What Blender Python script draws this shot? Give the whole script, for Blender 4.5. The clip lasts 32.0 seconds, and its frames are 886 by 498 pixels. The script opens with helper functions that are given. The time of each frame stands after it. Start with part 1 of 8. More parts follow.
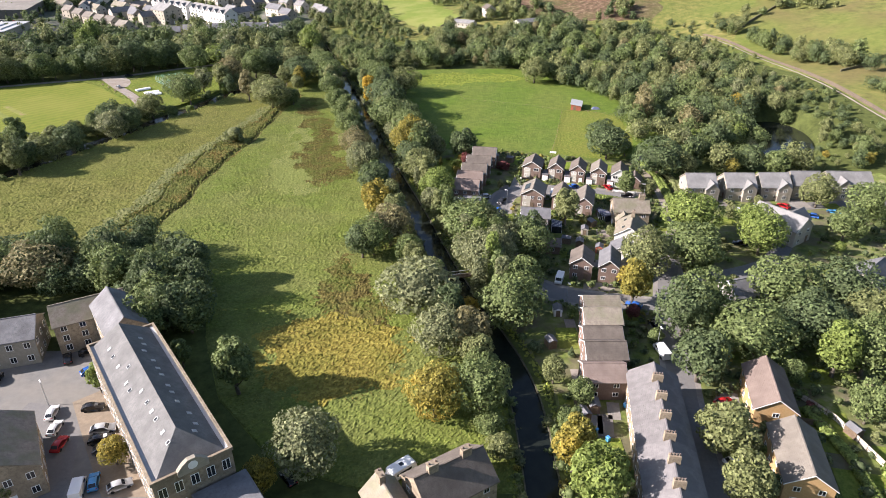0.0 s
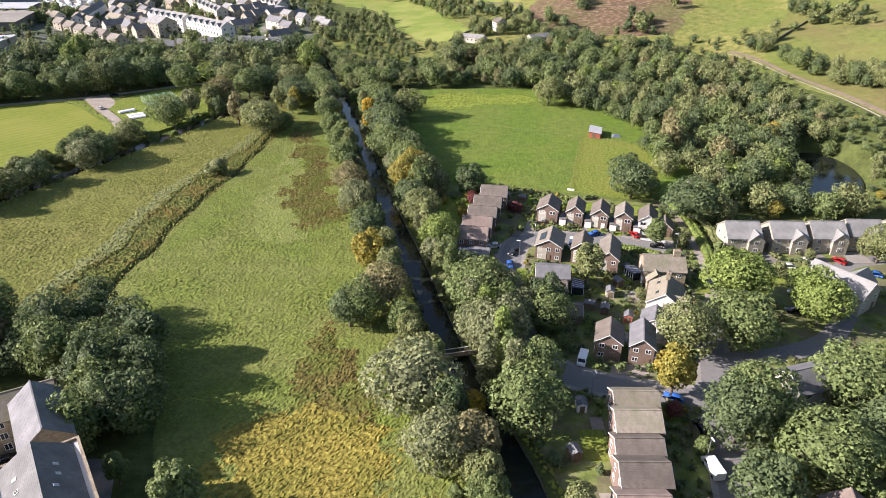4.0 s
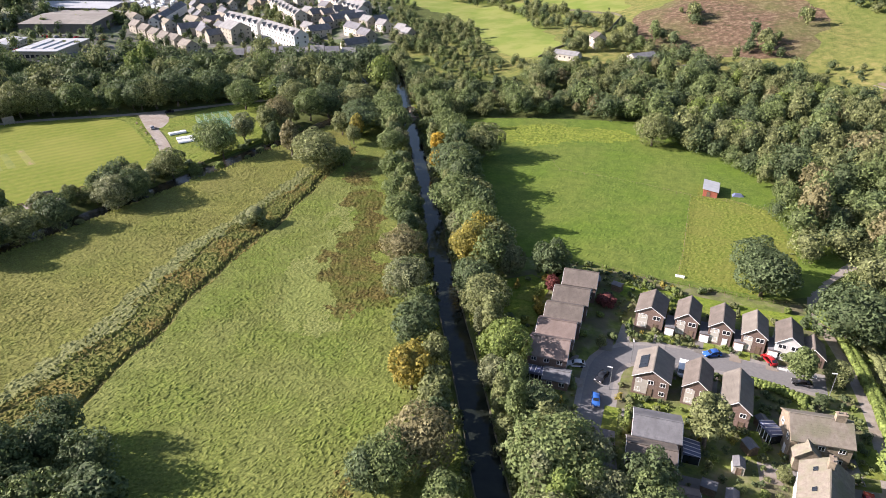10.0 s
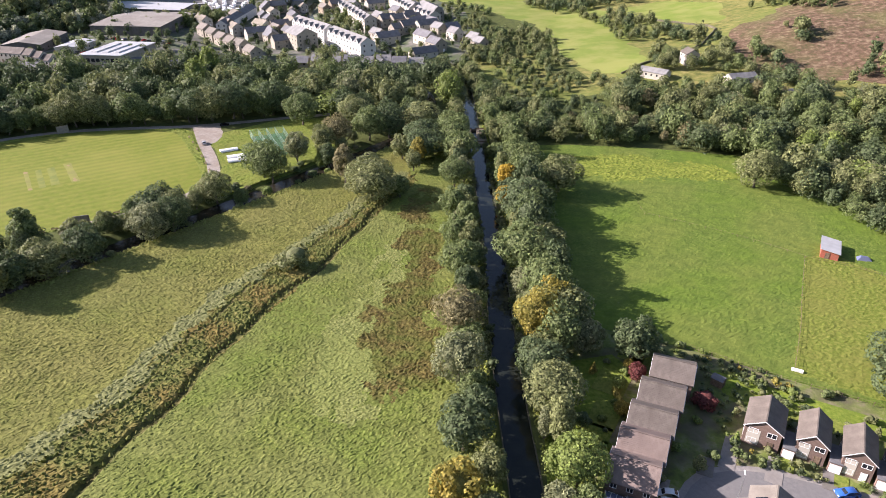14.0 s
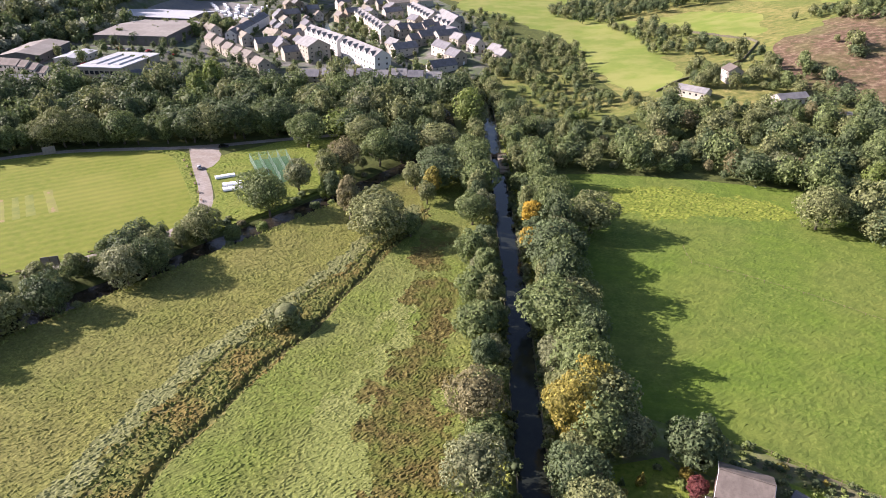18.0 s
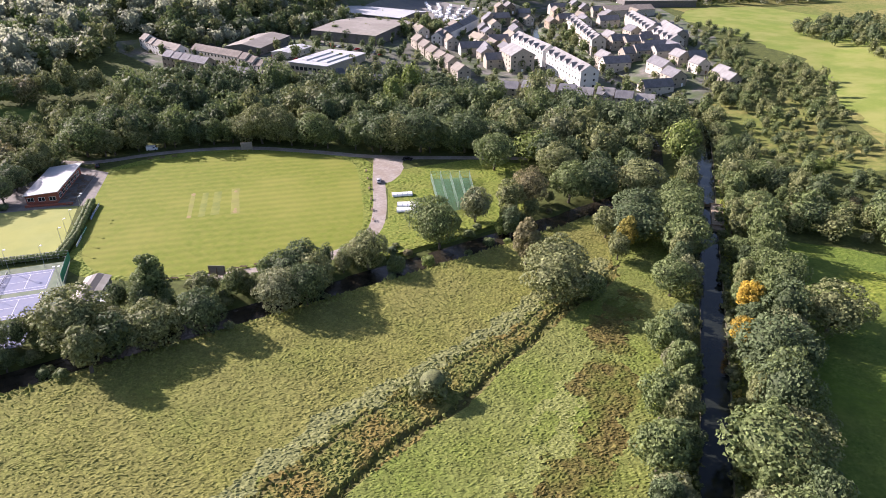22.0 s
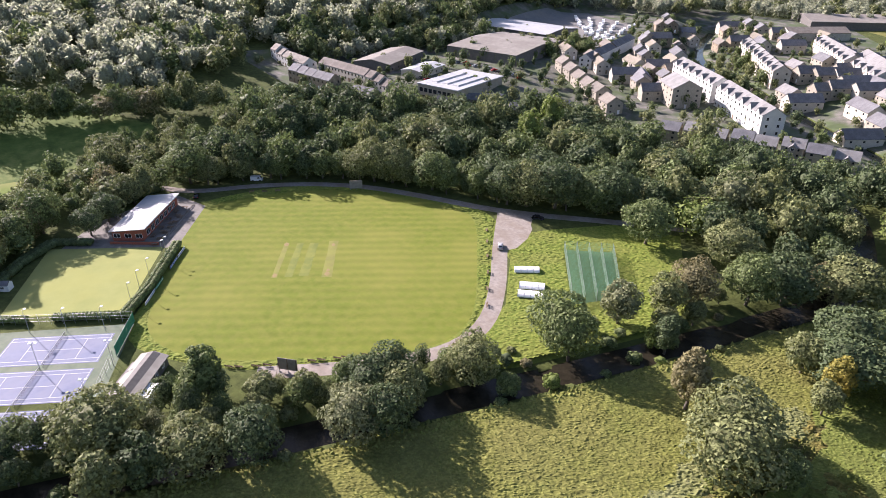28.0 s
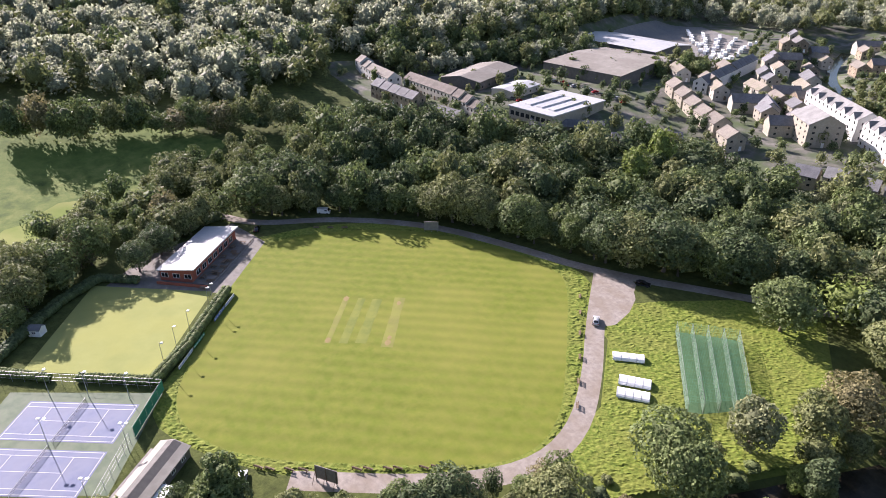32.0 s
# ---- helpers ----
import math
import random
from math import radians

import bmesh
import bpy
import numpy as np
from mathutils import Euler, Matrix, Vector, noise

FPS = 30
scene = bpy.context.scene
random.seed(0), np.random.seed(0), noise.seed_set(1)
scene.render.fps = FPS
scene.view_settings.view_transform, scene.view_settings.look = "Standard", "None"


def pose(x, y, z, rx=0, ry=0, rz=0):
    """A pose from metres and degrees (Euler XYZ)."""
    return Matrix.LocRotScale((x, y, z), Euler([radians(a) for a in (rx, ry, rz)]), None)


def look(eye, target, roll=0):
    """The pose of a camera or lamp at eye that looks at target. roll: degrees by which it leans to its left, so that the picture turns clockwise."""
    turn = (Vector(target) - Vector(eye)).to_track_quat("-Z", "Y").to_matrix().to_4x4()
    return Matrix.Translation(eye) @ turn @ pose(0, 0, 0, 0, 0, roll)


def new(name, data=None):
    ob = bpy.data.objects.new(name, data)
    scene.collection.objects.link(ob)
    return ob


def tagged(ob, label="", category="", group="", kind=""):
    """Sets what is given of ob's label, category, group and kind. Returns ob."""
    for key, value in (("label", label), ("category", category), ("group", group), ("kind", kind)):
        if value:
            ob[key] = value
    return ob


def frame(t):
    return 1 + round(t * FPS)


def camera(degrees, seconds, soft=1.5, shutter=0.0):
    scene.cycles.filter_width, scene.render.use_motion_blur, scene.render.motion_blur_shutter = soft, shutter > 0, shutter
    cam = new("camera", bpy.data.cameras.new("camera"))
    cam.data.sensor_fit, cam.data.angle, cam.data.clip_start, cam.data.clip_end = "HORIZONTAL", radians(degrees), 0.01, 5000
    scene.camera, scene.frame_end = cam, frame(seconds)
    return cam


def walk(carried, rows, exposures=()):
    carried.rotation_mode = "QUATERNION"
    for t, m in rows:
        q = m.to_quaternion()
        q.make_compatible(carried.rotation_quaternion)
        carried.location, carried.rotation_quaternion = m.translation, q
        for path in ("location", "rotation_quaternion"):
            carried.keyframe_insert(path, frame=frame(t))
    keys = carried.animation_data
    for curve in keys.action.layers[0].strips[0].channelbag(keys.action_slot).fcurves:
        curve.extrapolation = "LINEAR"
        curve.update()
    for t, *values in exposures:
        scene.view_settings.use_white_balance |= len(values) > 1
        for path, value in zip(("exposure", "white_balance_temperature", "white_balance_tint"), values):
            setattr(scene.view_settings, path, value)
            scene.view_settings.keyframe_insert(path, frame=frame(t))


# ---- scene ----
cam = camera(68.66, 32.0, soft=0.9)
PATH = [
    (0, pose(0.00, -0.00, 90.00, 61.604, 0, 0.034)),
    (0.5, pose(0.27, 3.70, 90.03, 61.705, 0, 0.062)),
    (1, pose(0.48, 7.51, 90.07, 61.777, 0, 0.133)),
    (1.5, pose(0.62, 11.31, 90.10, 61.848, 0, 0.211)),
    (2, pose(0.87, 14.91, 90.15, 61.949, 0, 0.348)),
    (2.5, pose(1.04, 18.77, 90.23, 62.001, 0, 0.419)),
    (3, pose(1.21, 22.85, 90.28, 62.054, 0, 0.552)),
    (3.5, pose(1.42, 26.73, 90.29, 62.118, 0, 0.758)),
    (5.5, pose(2.36, 45.81, 90.71, 62.043, 0, 1.341)),
    (6, pose(2.47, 49.81, 90.78, 62.087, 0, 1.540)),
    (6.5, pose(2.56, 53.74, 90.88, 62.128, 0, 1.754)),
    (7, pose(2.50, 57.76, 91.08, 62.140, 0, 1.927)),
    (7.5, pose(2.29, 61.79, 91.37, 62.138, 0, 2.060)),
    (8, pose(2.33, 66.11, 91.85, 62.036, 0, 2.678)),
    (8.5, pose(2.77, 70.62, 92.49, 61.865, 0, 4.360)),
    (9, pose(2.82, 74.99, 93.08, 61.686, 0, 5.903)),
    (9.5, pose(2.39, 78.79, 93.47, 61.632, 0, 7.282)),
    (10, pose(1.99, 82.33, 93.75, 61.637, 0, 8.735)),
    (10.5, pose(1.61, 86.25, 94.01, 61.633, 0, 10.244)),
    (11, pose(1.04, 90.24, 94.28, 61.583, 0, 11.544)),
    (11.5, pose(0.23, 94.19, 94.52, 61.564, 0, 12.677)),
    (12, pose(-0.52, 98.04, 94.73, 61.546, 0, 13.400)),
    (12.5, pose(-1.15, 102.01, 94.89, 61.537, 0, 13.823)),
    (13, pose(-1.92, 106.00, 94.97, 61.534, 0, 14.224)),
    (13.5, pose(-2.70, 109.87, 95.00, 61.532, 0, 14.633)),
    (14, pose(-3.69, 113.83, 94.96, 61.561, 0, 15.016)),
    (14.5, pose(-4.76, 117.71, 94.86, 61.594, 0, 15.378)),
    (16.5, pose(-7.87, 132.24, 93.26, 61.950, 0, 16.268)),
    (17, pose(-8.92, 136.04, 93.35, 61.961, 0, 16.394)),
    (17.5, pose(-9.98, 139.82, 93.51, 61.976, 0, 16.514)),
    (18, pose(-11.06, 143.58, 93.67, 61.974, 0, 16.818)),
    (18.5, pose(-12.02, 147.38, 93.83, 61.969, 0, 18.397)),
    (19, pose(-13.01, 151.07, 93.96, 61.935, 0, 21.486)),
    (19.5, pose(-14.23, 154.76, 94.08, 61.908, 0, 25.554)),
    (20, pose(-15.62, 158.36, 94.24, 61.888, 0, 28.553)),
    (20.5, pose(-17.19, 161.75, 94.45, 61.876, 0, 29.995)),
    (21, pose(-19.18, 165.32, 94.66, 61.858, 0, 31.504)),
    (21.5, pose(-21.35, 168.86, 94.81, 61.841, 0, 33.079)),
    (22, pose(-23.39, 172.34, 94.89, 61.856, 0, 34.560)),
    (22.5, pose(-25.72, 175.75, 94.93, 61.856, 0, 35.666)),
    (23, pose(-28.15, 179.14, 94.99, 61.872, 0, 36.483)),
    (23.5, pose(-30.50, 182.40, 95.11, 61.896, 0, 37.501)),
    (24, pose(-33.03, 186.02, 95.22, 61.909, 0, 38.566)),
    (24.5, pose(-35.55, 189.65, 95.32, 61.905, 0, 39.619)),
    (25, pose(-38.08, 192.94, 95.38, 61.941, 0, 40.645)),
    (25.5, pose(-40.67, 196.07, 95.43, 61.990, 0, 41.679)),
    (27.5, pose(-52.28, 208.63, 95.93, 62.009, 0, 45.730)),
    (28, pose(-55.34, 211.62, 96.06, 62.037, 0, 46.728)),
    (28.5, pose(-58.42, 214.77, 96.16, 62.047, 0, 47.792)),
    (29, pose(-61.59, 217.83, 96.23, 62.057, 0, 48.824)),
    (29.5, pose(-64.92, 220.75, 96.35, 62.065, 0, 49.843)),
    (30, pose(-68.35, 223.65, 96.49, 62.055, 0, 50.854)),
    (30.5, pose(-71.81, 226.47, 96.57, 62.053, 0, 51.868)),
    (31, pose(-75.25, 229.41, 96.57, 62.106, 0, 52.908)),
    (31.5, pose(-78.85, 232.10, 96.59, 62.149, 0, 53.893)),
    (32, pose(-82.55, 234.63, 96.63, 62.222, 0, 54.733)),
]
EXPOSURES = ((0, 1.42, 6350, 15), (12, 1.36, 6330, 19), (20, 1.45, 6300, 26), (32, 1.42, 6230, 23))
walk(cam, PATH, EXPOSURES)

# ---- light ----
SUN_EL, SUN_FROM = radians(27), radians(186)   # height, and the plan angle the sun stands at
world = bpy.data.worlds.new("sky")
scene.world = world
world.use_nodes = True
wn = world.node_tree
sky = wn.nodes.new("ShaderNodeTexSky")
sky.sky_type = 'NISHITA'
sky.sun_disc = False
sky.sun_elevation = SUN_EL
sky.sun_rotation = radians(90) - SUN_FROM
sky.air_density, sky.dust_density = 1.0, 1.5
bg = wn.nodes["Background"]
wn.links.new(sky.outputs[0], bg.inputs[0])
bg.inputs[1].default_value = 0.072
sun_data = bpy.data.lights.new("sun", 'SUN')
sun_data.energy, sun_data.angle, sun_data.color = 5.0, radians(0.6), (1.0, 0.91, 0.845)
sun_ob = new("sun", sun_data)
sun_way = Vector((math.cos(SUN_FROM) * math.cos(SUN_EL), math.sin(SUN_FROM) * math.cos(SUN_EL), math.sin(SUN_EL)))
sun_ob.matrix_world = look(sun_way * 900, (0, 0, 0))


# ---- materials ----
def surface(name, stops, scale=1.0, rough=0.8, bump=0.0, bump_scale=None, wide=0.0, wide_scale=0.05, wide_col=None,
            rand=0.0, island=0.0, metal=0.0, spec=0.3, sheen=0.0, trans=0.0, stretch=None, patches=()):
    """Noise-driven material. stops: colours from low to high; wide: amount of a second, broader colour; rand, island: lightness spread."""
    m = bpy.data.materials.new(name)
    m.use_nodes = True
    t = m.node_tree
    n, l = t.nodes, t.links
    p = n["Principled BSDF"]
    co = n.new("ShaderNodeTexCoord")
    src = co.outputs["Object"]
    if stretch:
        mp = n.new("ShaderNodeMapping")
        mp.inputs["Scale"].default_value = stretch
        l.new(src, mp.inputs[0])
        src = mp.outputs[0]
    a = n.new("ShaderNodeTexNoise")
    a.inputs["Scale"].default_value, a.inputs["Detail"].default_value, a.inputs["Roughness"].default_value = scale, 6, 0.65
    l.new(src, a.inputs["Vector"])
    r = n.new("ShaderNodeValToRGB")
    while len(r.color_ramp.elements) < len(stops):
        r.color_ramp.elements.new(0.5)
    for i, c in enumerate(stops):
        e = r.color_ramp.elements[i]
        e.position = 0.3 + 0.4 * i / max(1, len(stops) - 1)
        e.color = (*c, 1)
    l.new(a.outputs["Fac"], r.inputs[0])
    col = r.outputs[0]
    for wide, wide_scale, wide_col in ([(wide, wide_scale, wide_col)] if wide else []) + list(patches):
        b = n.new("ShaderNodeTexNoise")
        b.inputs["Scale"].default_value, b.inputs["Detail"].default_value = wide_scale, 3
        l.new(co.outputs["Object"], b.inputs["Vector"])
        k = n.new("ShaderNodeMapRange")
        k.inputs["From Min"].default_value, k.inputs["From Max"].default_value = 0.42, 0.62
        k.inputs["To Max"].default_value = wide
        l.new(b.outputs["Fac"], k.inputs["Value"])
        x = n.new("ShaderNodeMix")
        x.data_type = 'RGBA'
        l.new(k.outputs[0], x.inputs["Factor"])
        l.new(col, x.inputs["A"])
        x.inputs["B"].default_value = (*(wide_col or stops[0]), 1)
        col = x.outputs["Result"]
    if rand or island:
        h = n.new("ShaderNodeHueSaturation")
        v = n.new("ShaderNodeMapRange")
        if island:
            g = n.new("ShaderNodeNewGeometry")
            l.new(g.outputs["Random Per Island"], v.inputs["Value"])
        else:
            g = n.new("ShaderNodeObjectInfo")
            l.new(g.outputs["Random"], v.inputs["Value"])
        amount = island or rand
        v.inputs["To Min"].default_value, v.inputs["To Max"].default_value = 1 - amount, 1 + amount
        l.new(v.outputs[0], h.inputs["Value"])
        l.new(col, h.inputs["Color"])
        col = h.outputs[0]
    l.new(col, p.inputs["Base Color"])
    p.inputs["Roughness"].default_value, p.inputs["Metallic"].default_value = rough, metal
    p.inputs["Specular IOR Level"].default_value = spec
    if bump:
        c = n.new("ShaderNodeTexNoise")
        c.inputs["Scale"].default_value, c.inputs["Detail"].default_value = bump_scale or scale * 3, 4
        l.new(src, c.inputs["Vector"])
        d = n.new("ShaderNodeBump")
        d.inputs["Strength"].default_value, d.inputs["Distance"].default_value = min(1, bump), max(0.02, 0.3 / (bump_scale or scale * 3))
        l.new(c.outputs["Fac"], d.inputs["Height"])
        l.new(d.outputs[0], p.inputs["Normal"])
    if trans:
        s = n.new("ShaderNodeBsdfTranslucent")
        l.new(col, s.inputs["Color"])
        q = n.new("ShaderNodeMixShader")
        q.inputs[0].default_value = trans
        l.new(p.outputs[0], q.inputs[1])
        l.new(s.outputs[0], q.inputs[2])
        l.new(q.outputs[0], n["Material Output"].inputs[0])
    return m


def foliage(name, dark, light, autumn=None, autumn_amount=0.0, trans=0.27):
    """Leaves: fine mottle, broader tone over the crown, light coming through; the core carries painted shade."""
    # core: leaf colours scaled down, so shade between the sprays is in the colour
    core = surface(name + "_shade_core", [tuple(c * 0.45 for c in dark), tuple(c * 0.6 for c in light)], scale=2.2, rough=0.75, bump=1.0, bump_scale=2.4, spec=0.2)
    return core, surface(name, [dark, light], scale=0.9, rough=0.65, island=0.34, spec=0.2, trans=trans,
                   wide=0.55 if autumn is None else autumn_amount, wide_scale=0.12, wide_col=autumn or tuple(c * 0.72 for c in light))


M = {}
M["meadow"] = surface("meadow_grass", [(0.06, 0.08, 0.017), (0.152, 0.185, 0.038), (0.26, 0.275, 0.085)], 1.9, 0.9, 1.0, 3.8, 0.5, 0.028, (0.125, 0.18, 0.03), spec=0.1, patches=((0.4, 0.06, (0.20, 0.20, 0.075)), (0.45, 0.22, (0.10, 0.115, 0.03)), (0.4, 0.8, (0.075, 0.09, 0.024))))
M["meadow_west"] = surface("dry_meadow_grass", [(0.065, 0.07, 0.017), (0.17, 0.178, 0.042), (0.285, 0.275, 0.092)], 1.9, 0.9, 1.0, 3.8, 0.5, 0.035, (0.135, 0.165, 0.035), spec=0.1, patches=((0.4, 0.06, (0.205, 0.19, 0.065)), (0.4, 0.22, (0.115, 0.115, 0.032)), (0.4, 0.8, (0.08, 0.08, 0.024))))
M["meadow_pale"] = surface("pale_lodged_grass", [(0.072, 0.088, 0.025), (0.166, 0.187, 0.054), (0.285, 0.297, 0.115)], 1.9, 0.9, 1.0, 3.8, 0.5, 0.06, (0.165, 0.195, 0.05), spec=0.1)
M["sedge_dark"] = surface("dark_sedge_and_dock", [(0.04, 0.038, 0.012), (0.115, 0.098, 0.03), (0.23, 0.20, 0.06)], 0.9, 0.9, 0.9, 2.8, 0.8, 0.13, (0.10, 0.13, 0.026), spec=0.1, patches=((0.4, 0.3, (0.085, 0.06, 0.02)),))
M["sedge"] = surface("ochre_sedge", [(0.075, 0.065, 0.015), (0.215, 0.18, 0.038), (0.36, 0.315, 0.08)], 0.9, 0.9, 0.9, 2.8, 0.5, 0.12, (0.12, 0.13, 0.026), spec=0.1)
M["reeds"] = surface("rough_reeds", [(0.045, 0.058, 0.015), (0.125, 0.14, 0.036), (0.235, 0.21, 0.07)], 0.8, 0.9, 0.9, 2.2, 0.6, 0.1, (0.19, 0.125, 0.04), spec=0.1)
M["paddock"] = surface("paddock_grass", [(0.054, 0.088, 0.015), (0.105, 0.155, 0.026), (0.178, 0.212, 0.048)], 1.2, 0.9, 0.9, 2.6, 0.6, 0.03, (0.105, 0.165, 0.02), spec=0.1, patches=((0.5, 0.045, (0.15, 0.17, 0.04)), (0.4, 0.3, (0.056, 0.09, 0.018))))
M["paddock_rough"] = surface("paddock_rough_grass", [(0.055, 0.085, 0.015), (0.17, 0.21, 0.032), (0.27, 0.28, 0.06)], 0.7, 0.9, 0.9, 2.4, 0.5, 0.16, (0.09, 0.12, 0.02), spec=0.1)
M["wood"] = surface("woodland_floor", [(0.045, 0.055, 0.018), (0.10, 0.12, 0.035)], 0.4, 0.95, 0.8, 1.5, spec=0.1)
M["scrub"] = surface("rough_hill_grass", [(0.07, 0.085, 0.025), (0.165, 0.165, 0.05), (0.26, 0.22, 0.085)], 0.22, 0.95, 0.9, 0.6, 0.6, 0.02, (0.10, 0.14, 0.03), spec=0.1)
M["golf"] = surface("hill_pasture", [(0.135, 0.177, 0.037), (0.195, 0.23, 0.056)], 0.06, 0.9, 0.2, 0.5, 0.4, 0.02, (0.14, 0.20, 0.03), spec=0.1, patches=((0.4, 0.06, (0.26, 0.24, 0.09)),))
M["moor"] = surface("heather_moor", [(0.045, 0.055, 0.02), (0.12, 0.076, 0.051), (0.235, 0.185, 0.116)], 0.3, 0.95, 0.9, 0.4, 0.5, 0.03, (0.11, 0.13, 0.04), spec=0.1)
M["garden"] = surface("garden_ground", [(0.065, 0.09, 0.026), (0.145, 0.18, 0.046), (0.25, 0.23, 0.14)], 0.3, 0.9, 0.6, 1.6, 0.75, 0.16, (0.12, 0.10, 0.075), spec=0.1)
M["yard"] = surface("pale_yard_tarmac", [(0.13, 0.13, 0.125), (0.20, 0.195, 0.185)], 0.5, 0.85, 0.2, 8, 0.5, 0.1, (0.22, 0.20, 0.17))
M["asphalt"] = surface("worn_asphalt", [(0.135, 0.132, 0.13), (0.195, 0.188, 0.182)], 1.3, 0.85, 0.2, 12, 0.6, 0.12, (0.165, 0.16, 0.155), spec=0.3)
M["paving"] = surface("pale_paving", [(0.19, 0.178, 0.165), (0.29, 0.27, 0.25)], 1.0, 0.85, 0.2, 8, 0.5, 0.2, (0.20, 0.18, 0.16))
M["gravel"] = surface("gravel_track", [(0.20, 0.175, 0.15), (0.33, 0.295, 0.26)], 0.8, 0.9, 0.3, 8, 0.6, 0.15, (0.20, 0.16, 0.12))
M["town"] = surface("town_ground", [(0.05, 0.065, 0.03), (0.11, 0.11, 0.09), (0.20, 0.185, 0.165)], 0.14, 0.9, 0.1, 3, 0.85, 0.09, (0.06, 0.09, 0.028))
M["stone"] = surface("gritstone", [(0.17, 0.135, 0.095), (0.30, 0.245, 0.175), (0.38, 0.32, 0.235)], 1.6, 0.9, 0.4, 6, 0.5, 0.3, (0.15, 0.12, 0.09), rand=0.12)
M["buff"] = surface("buff_stone", [(0.26, 0.235, 0.19), (0.38, 0.345, 0.285)], 1.2, 0.9, 0.25, 6, 0.4, 0.25, (0.28, 0.25, 0.19), rand=0.1)
M["brick"] = surface("brown_brick", [(0.16, 0.112, 0.088), (0.25, 0.18, 0.148)], 3.0, 0.9, 0.3, 9, 0.4, 0.4, (0.15, 0.10, 0.08), rand=0.14)
M["redbrick"] = surface("red_brick", [(0.30, 0.08, 0.05), (0.42, 0.14, 0.09)], 3.0, 0.9, 0.3, 9, 0.4, 0.4, (0.26, 0.10, 0.07))
M["yellowbrick"] = surface("sandy_brick", [(0.34, 0.21, 0.09), (0.46, 0.31, 0.15)], 3.0, 0.9, 0.3, 9, 0.4, 0.4, (0.36, 0.26, 0.14))
M["dark_sheet"] = surface("dark_cladding", [(0.10, 0.095, 0.09), (0.15, 0.14, 0.13)], 0.6, 0.8)
M["dark_stone"] = surface("mossy_bank_stone", [(0.07, 0.075, 0.04), (0.15, 0.13, 0.09)], 1.2, 0.95, 0.5, 5)
M["render"] = surface("white_render", [(0.50, 0.495, 0.475), (0.62, 0.61, 0.59)], 0.8, 0.85, 0.1, 8, 0.5, 0.3, (0.62, 0.60, 0.55))
M["cream"] = surface("cream_render", [(0.40, 0.37, 0.315), (0.51, 0.475, 0.41)], 0.8, 0.85, 0.1, 8, 0.5, 0.3, (0.37, 0.34, 0.28), rand=0.14)
M["white"] = surface("white_paint", [(0.74, 0.74, 0.73), (0.84, 0.84, 0.83)], 1.5, 0.5, 0.0, None, 0.4, 0.8, (0.66, 0.66, 0.63))
M["glass"] = surface("dark_window_glass", [(0.012, 0.014, 0.017), (0.03, 0.034, 0.04)], 0.6, 0.08, spec=0.6)
M["timber"] = surface("weathered_timber", [(0.10, 0.07, 0.045), (0.22, 0.16, 0.11)], 2.5, 0.85, 0.3, 9, rand=0.2)
M["metal"] = surface("galvanised_metal", [(0.30, 0.31, 0.32), (0.45, 0.46, 0.47)], 3, 0.45, metal=0.7)
M["bark"] = surface("tree_bark", [(0.06, 0.05, 0.038), (0.17, 0.145, 0.115)], 2.5, 0.95, 0.7, 7, stretch=(1, 1, 0.25))
M["water"] = surface("still_dark_water", [(0.010, 0.013, 0.011), (0.020, 0.024, 0.018)], 0.3, 0.05, 0.10, 1.4, spec=0.22)
M["river"] = surface("shallow_river_water", [(0.014, 0.013, 0.009), (0.035, 0.030, 0.020)], 0.5, 0.15, 0.5, 2.2, spec=0.16)


def roofing(name, a, b, pitch=0.28, rand=0.12, rough=0.8, moss=None):
    """Roof covering with courses: a wave along z for the laps, noise for weather."""
    m = surface(name, [a, b], 1.4, rough, 0.0, None, 0.5, 0.35, moss or tuple(c * 0.7 for c in a), rand=rand)
    t = m.node_tree
    n, l = t.nodes, t.links
    co = n.new("ShaderNodeTexCoord")
    w = n.new("ShaderNodeTexWave")
    w.bands_direction = 'Z'
    w.wave_profile = 'SAW'
    w.inputs["Scale"].default_value = 0.5 / pitch
    w.inputs["Distortion"].default_value = 0.5
    l.new(co.outputs["Object"], w.inputs["Vector"])
    d = n.new("ShaderNodeBump")
    d.inputs["Strength"].default_value, d.inputs["Distance"].default_value = 0.6, 0.05
    l.new(w.outputs["Fac"], d.inputs["Height"])
    l.new(d.outputs[0], n["Principled BSDF"].inputs["Normal"])
    return m


M["tile_brown"] = roofing("brown_concrete_tile", (0.105, 0.088, 0.074), (0.175, 0.15, 0.128))
M["tile_pink"] = roofing("pink_concrete_tile", (0.165, 0.125, 0.106), (0.235, 0.185, 0.16))
M["tile_buff"] = roofing("buff_concrete_tile", (0.15, 0.132, 0.11), (0.22, 0.197, 0.167))
M["slate"] = roofing("grey_slate", (0.12, 0.12, 0.125), (0.20, 0.20, 0.21))
M["slate_stone"] = roofing("stone_slate", (0.17, 0.145, 0.115), (0.28, 0.245, 0.20), 0.4, moss=(0.13, 0.14, 0.07))
M["slate_pale"] = roofing("pale_grey_slate", (0.185, 0.182, 0.18), (0.265, 0.26, 0.25))
M["slate_terrace"] = roofing("weathered_purple_slate", (0.135, 0.128, 0.128), (0.21, 0.198, 0.196))
M["sheet_white"] = surface("white_sheet_roof", [(0.33, 0.335, 0.34), (0.44, 0.445, 0.45)], 0.5, 0.5, 0.1, 6, 0.5, 0.1, (0.45, 0.45, 0.45))
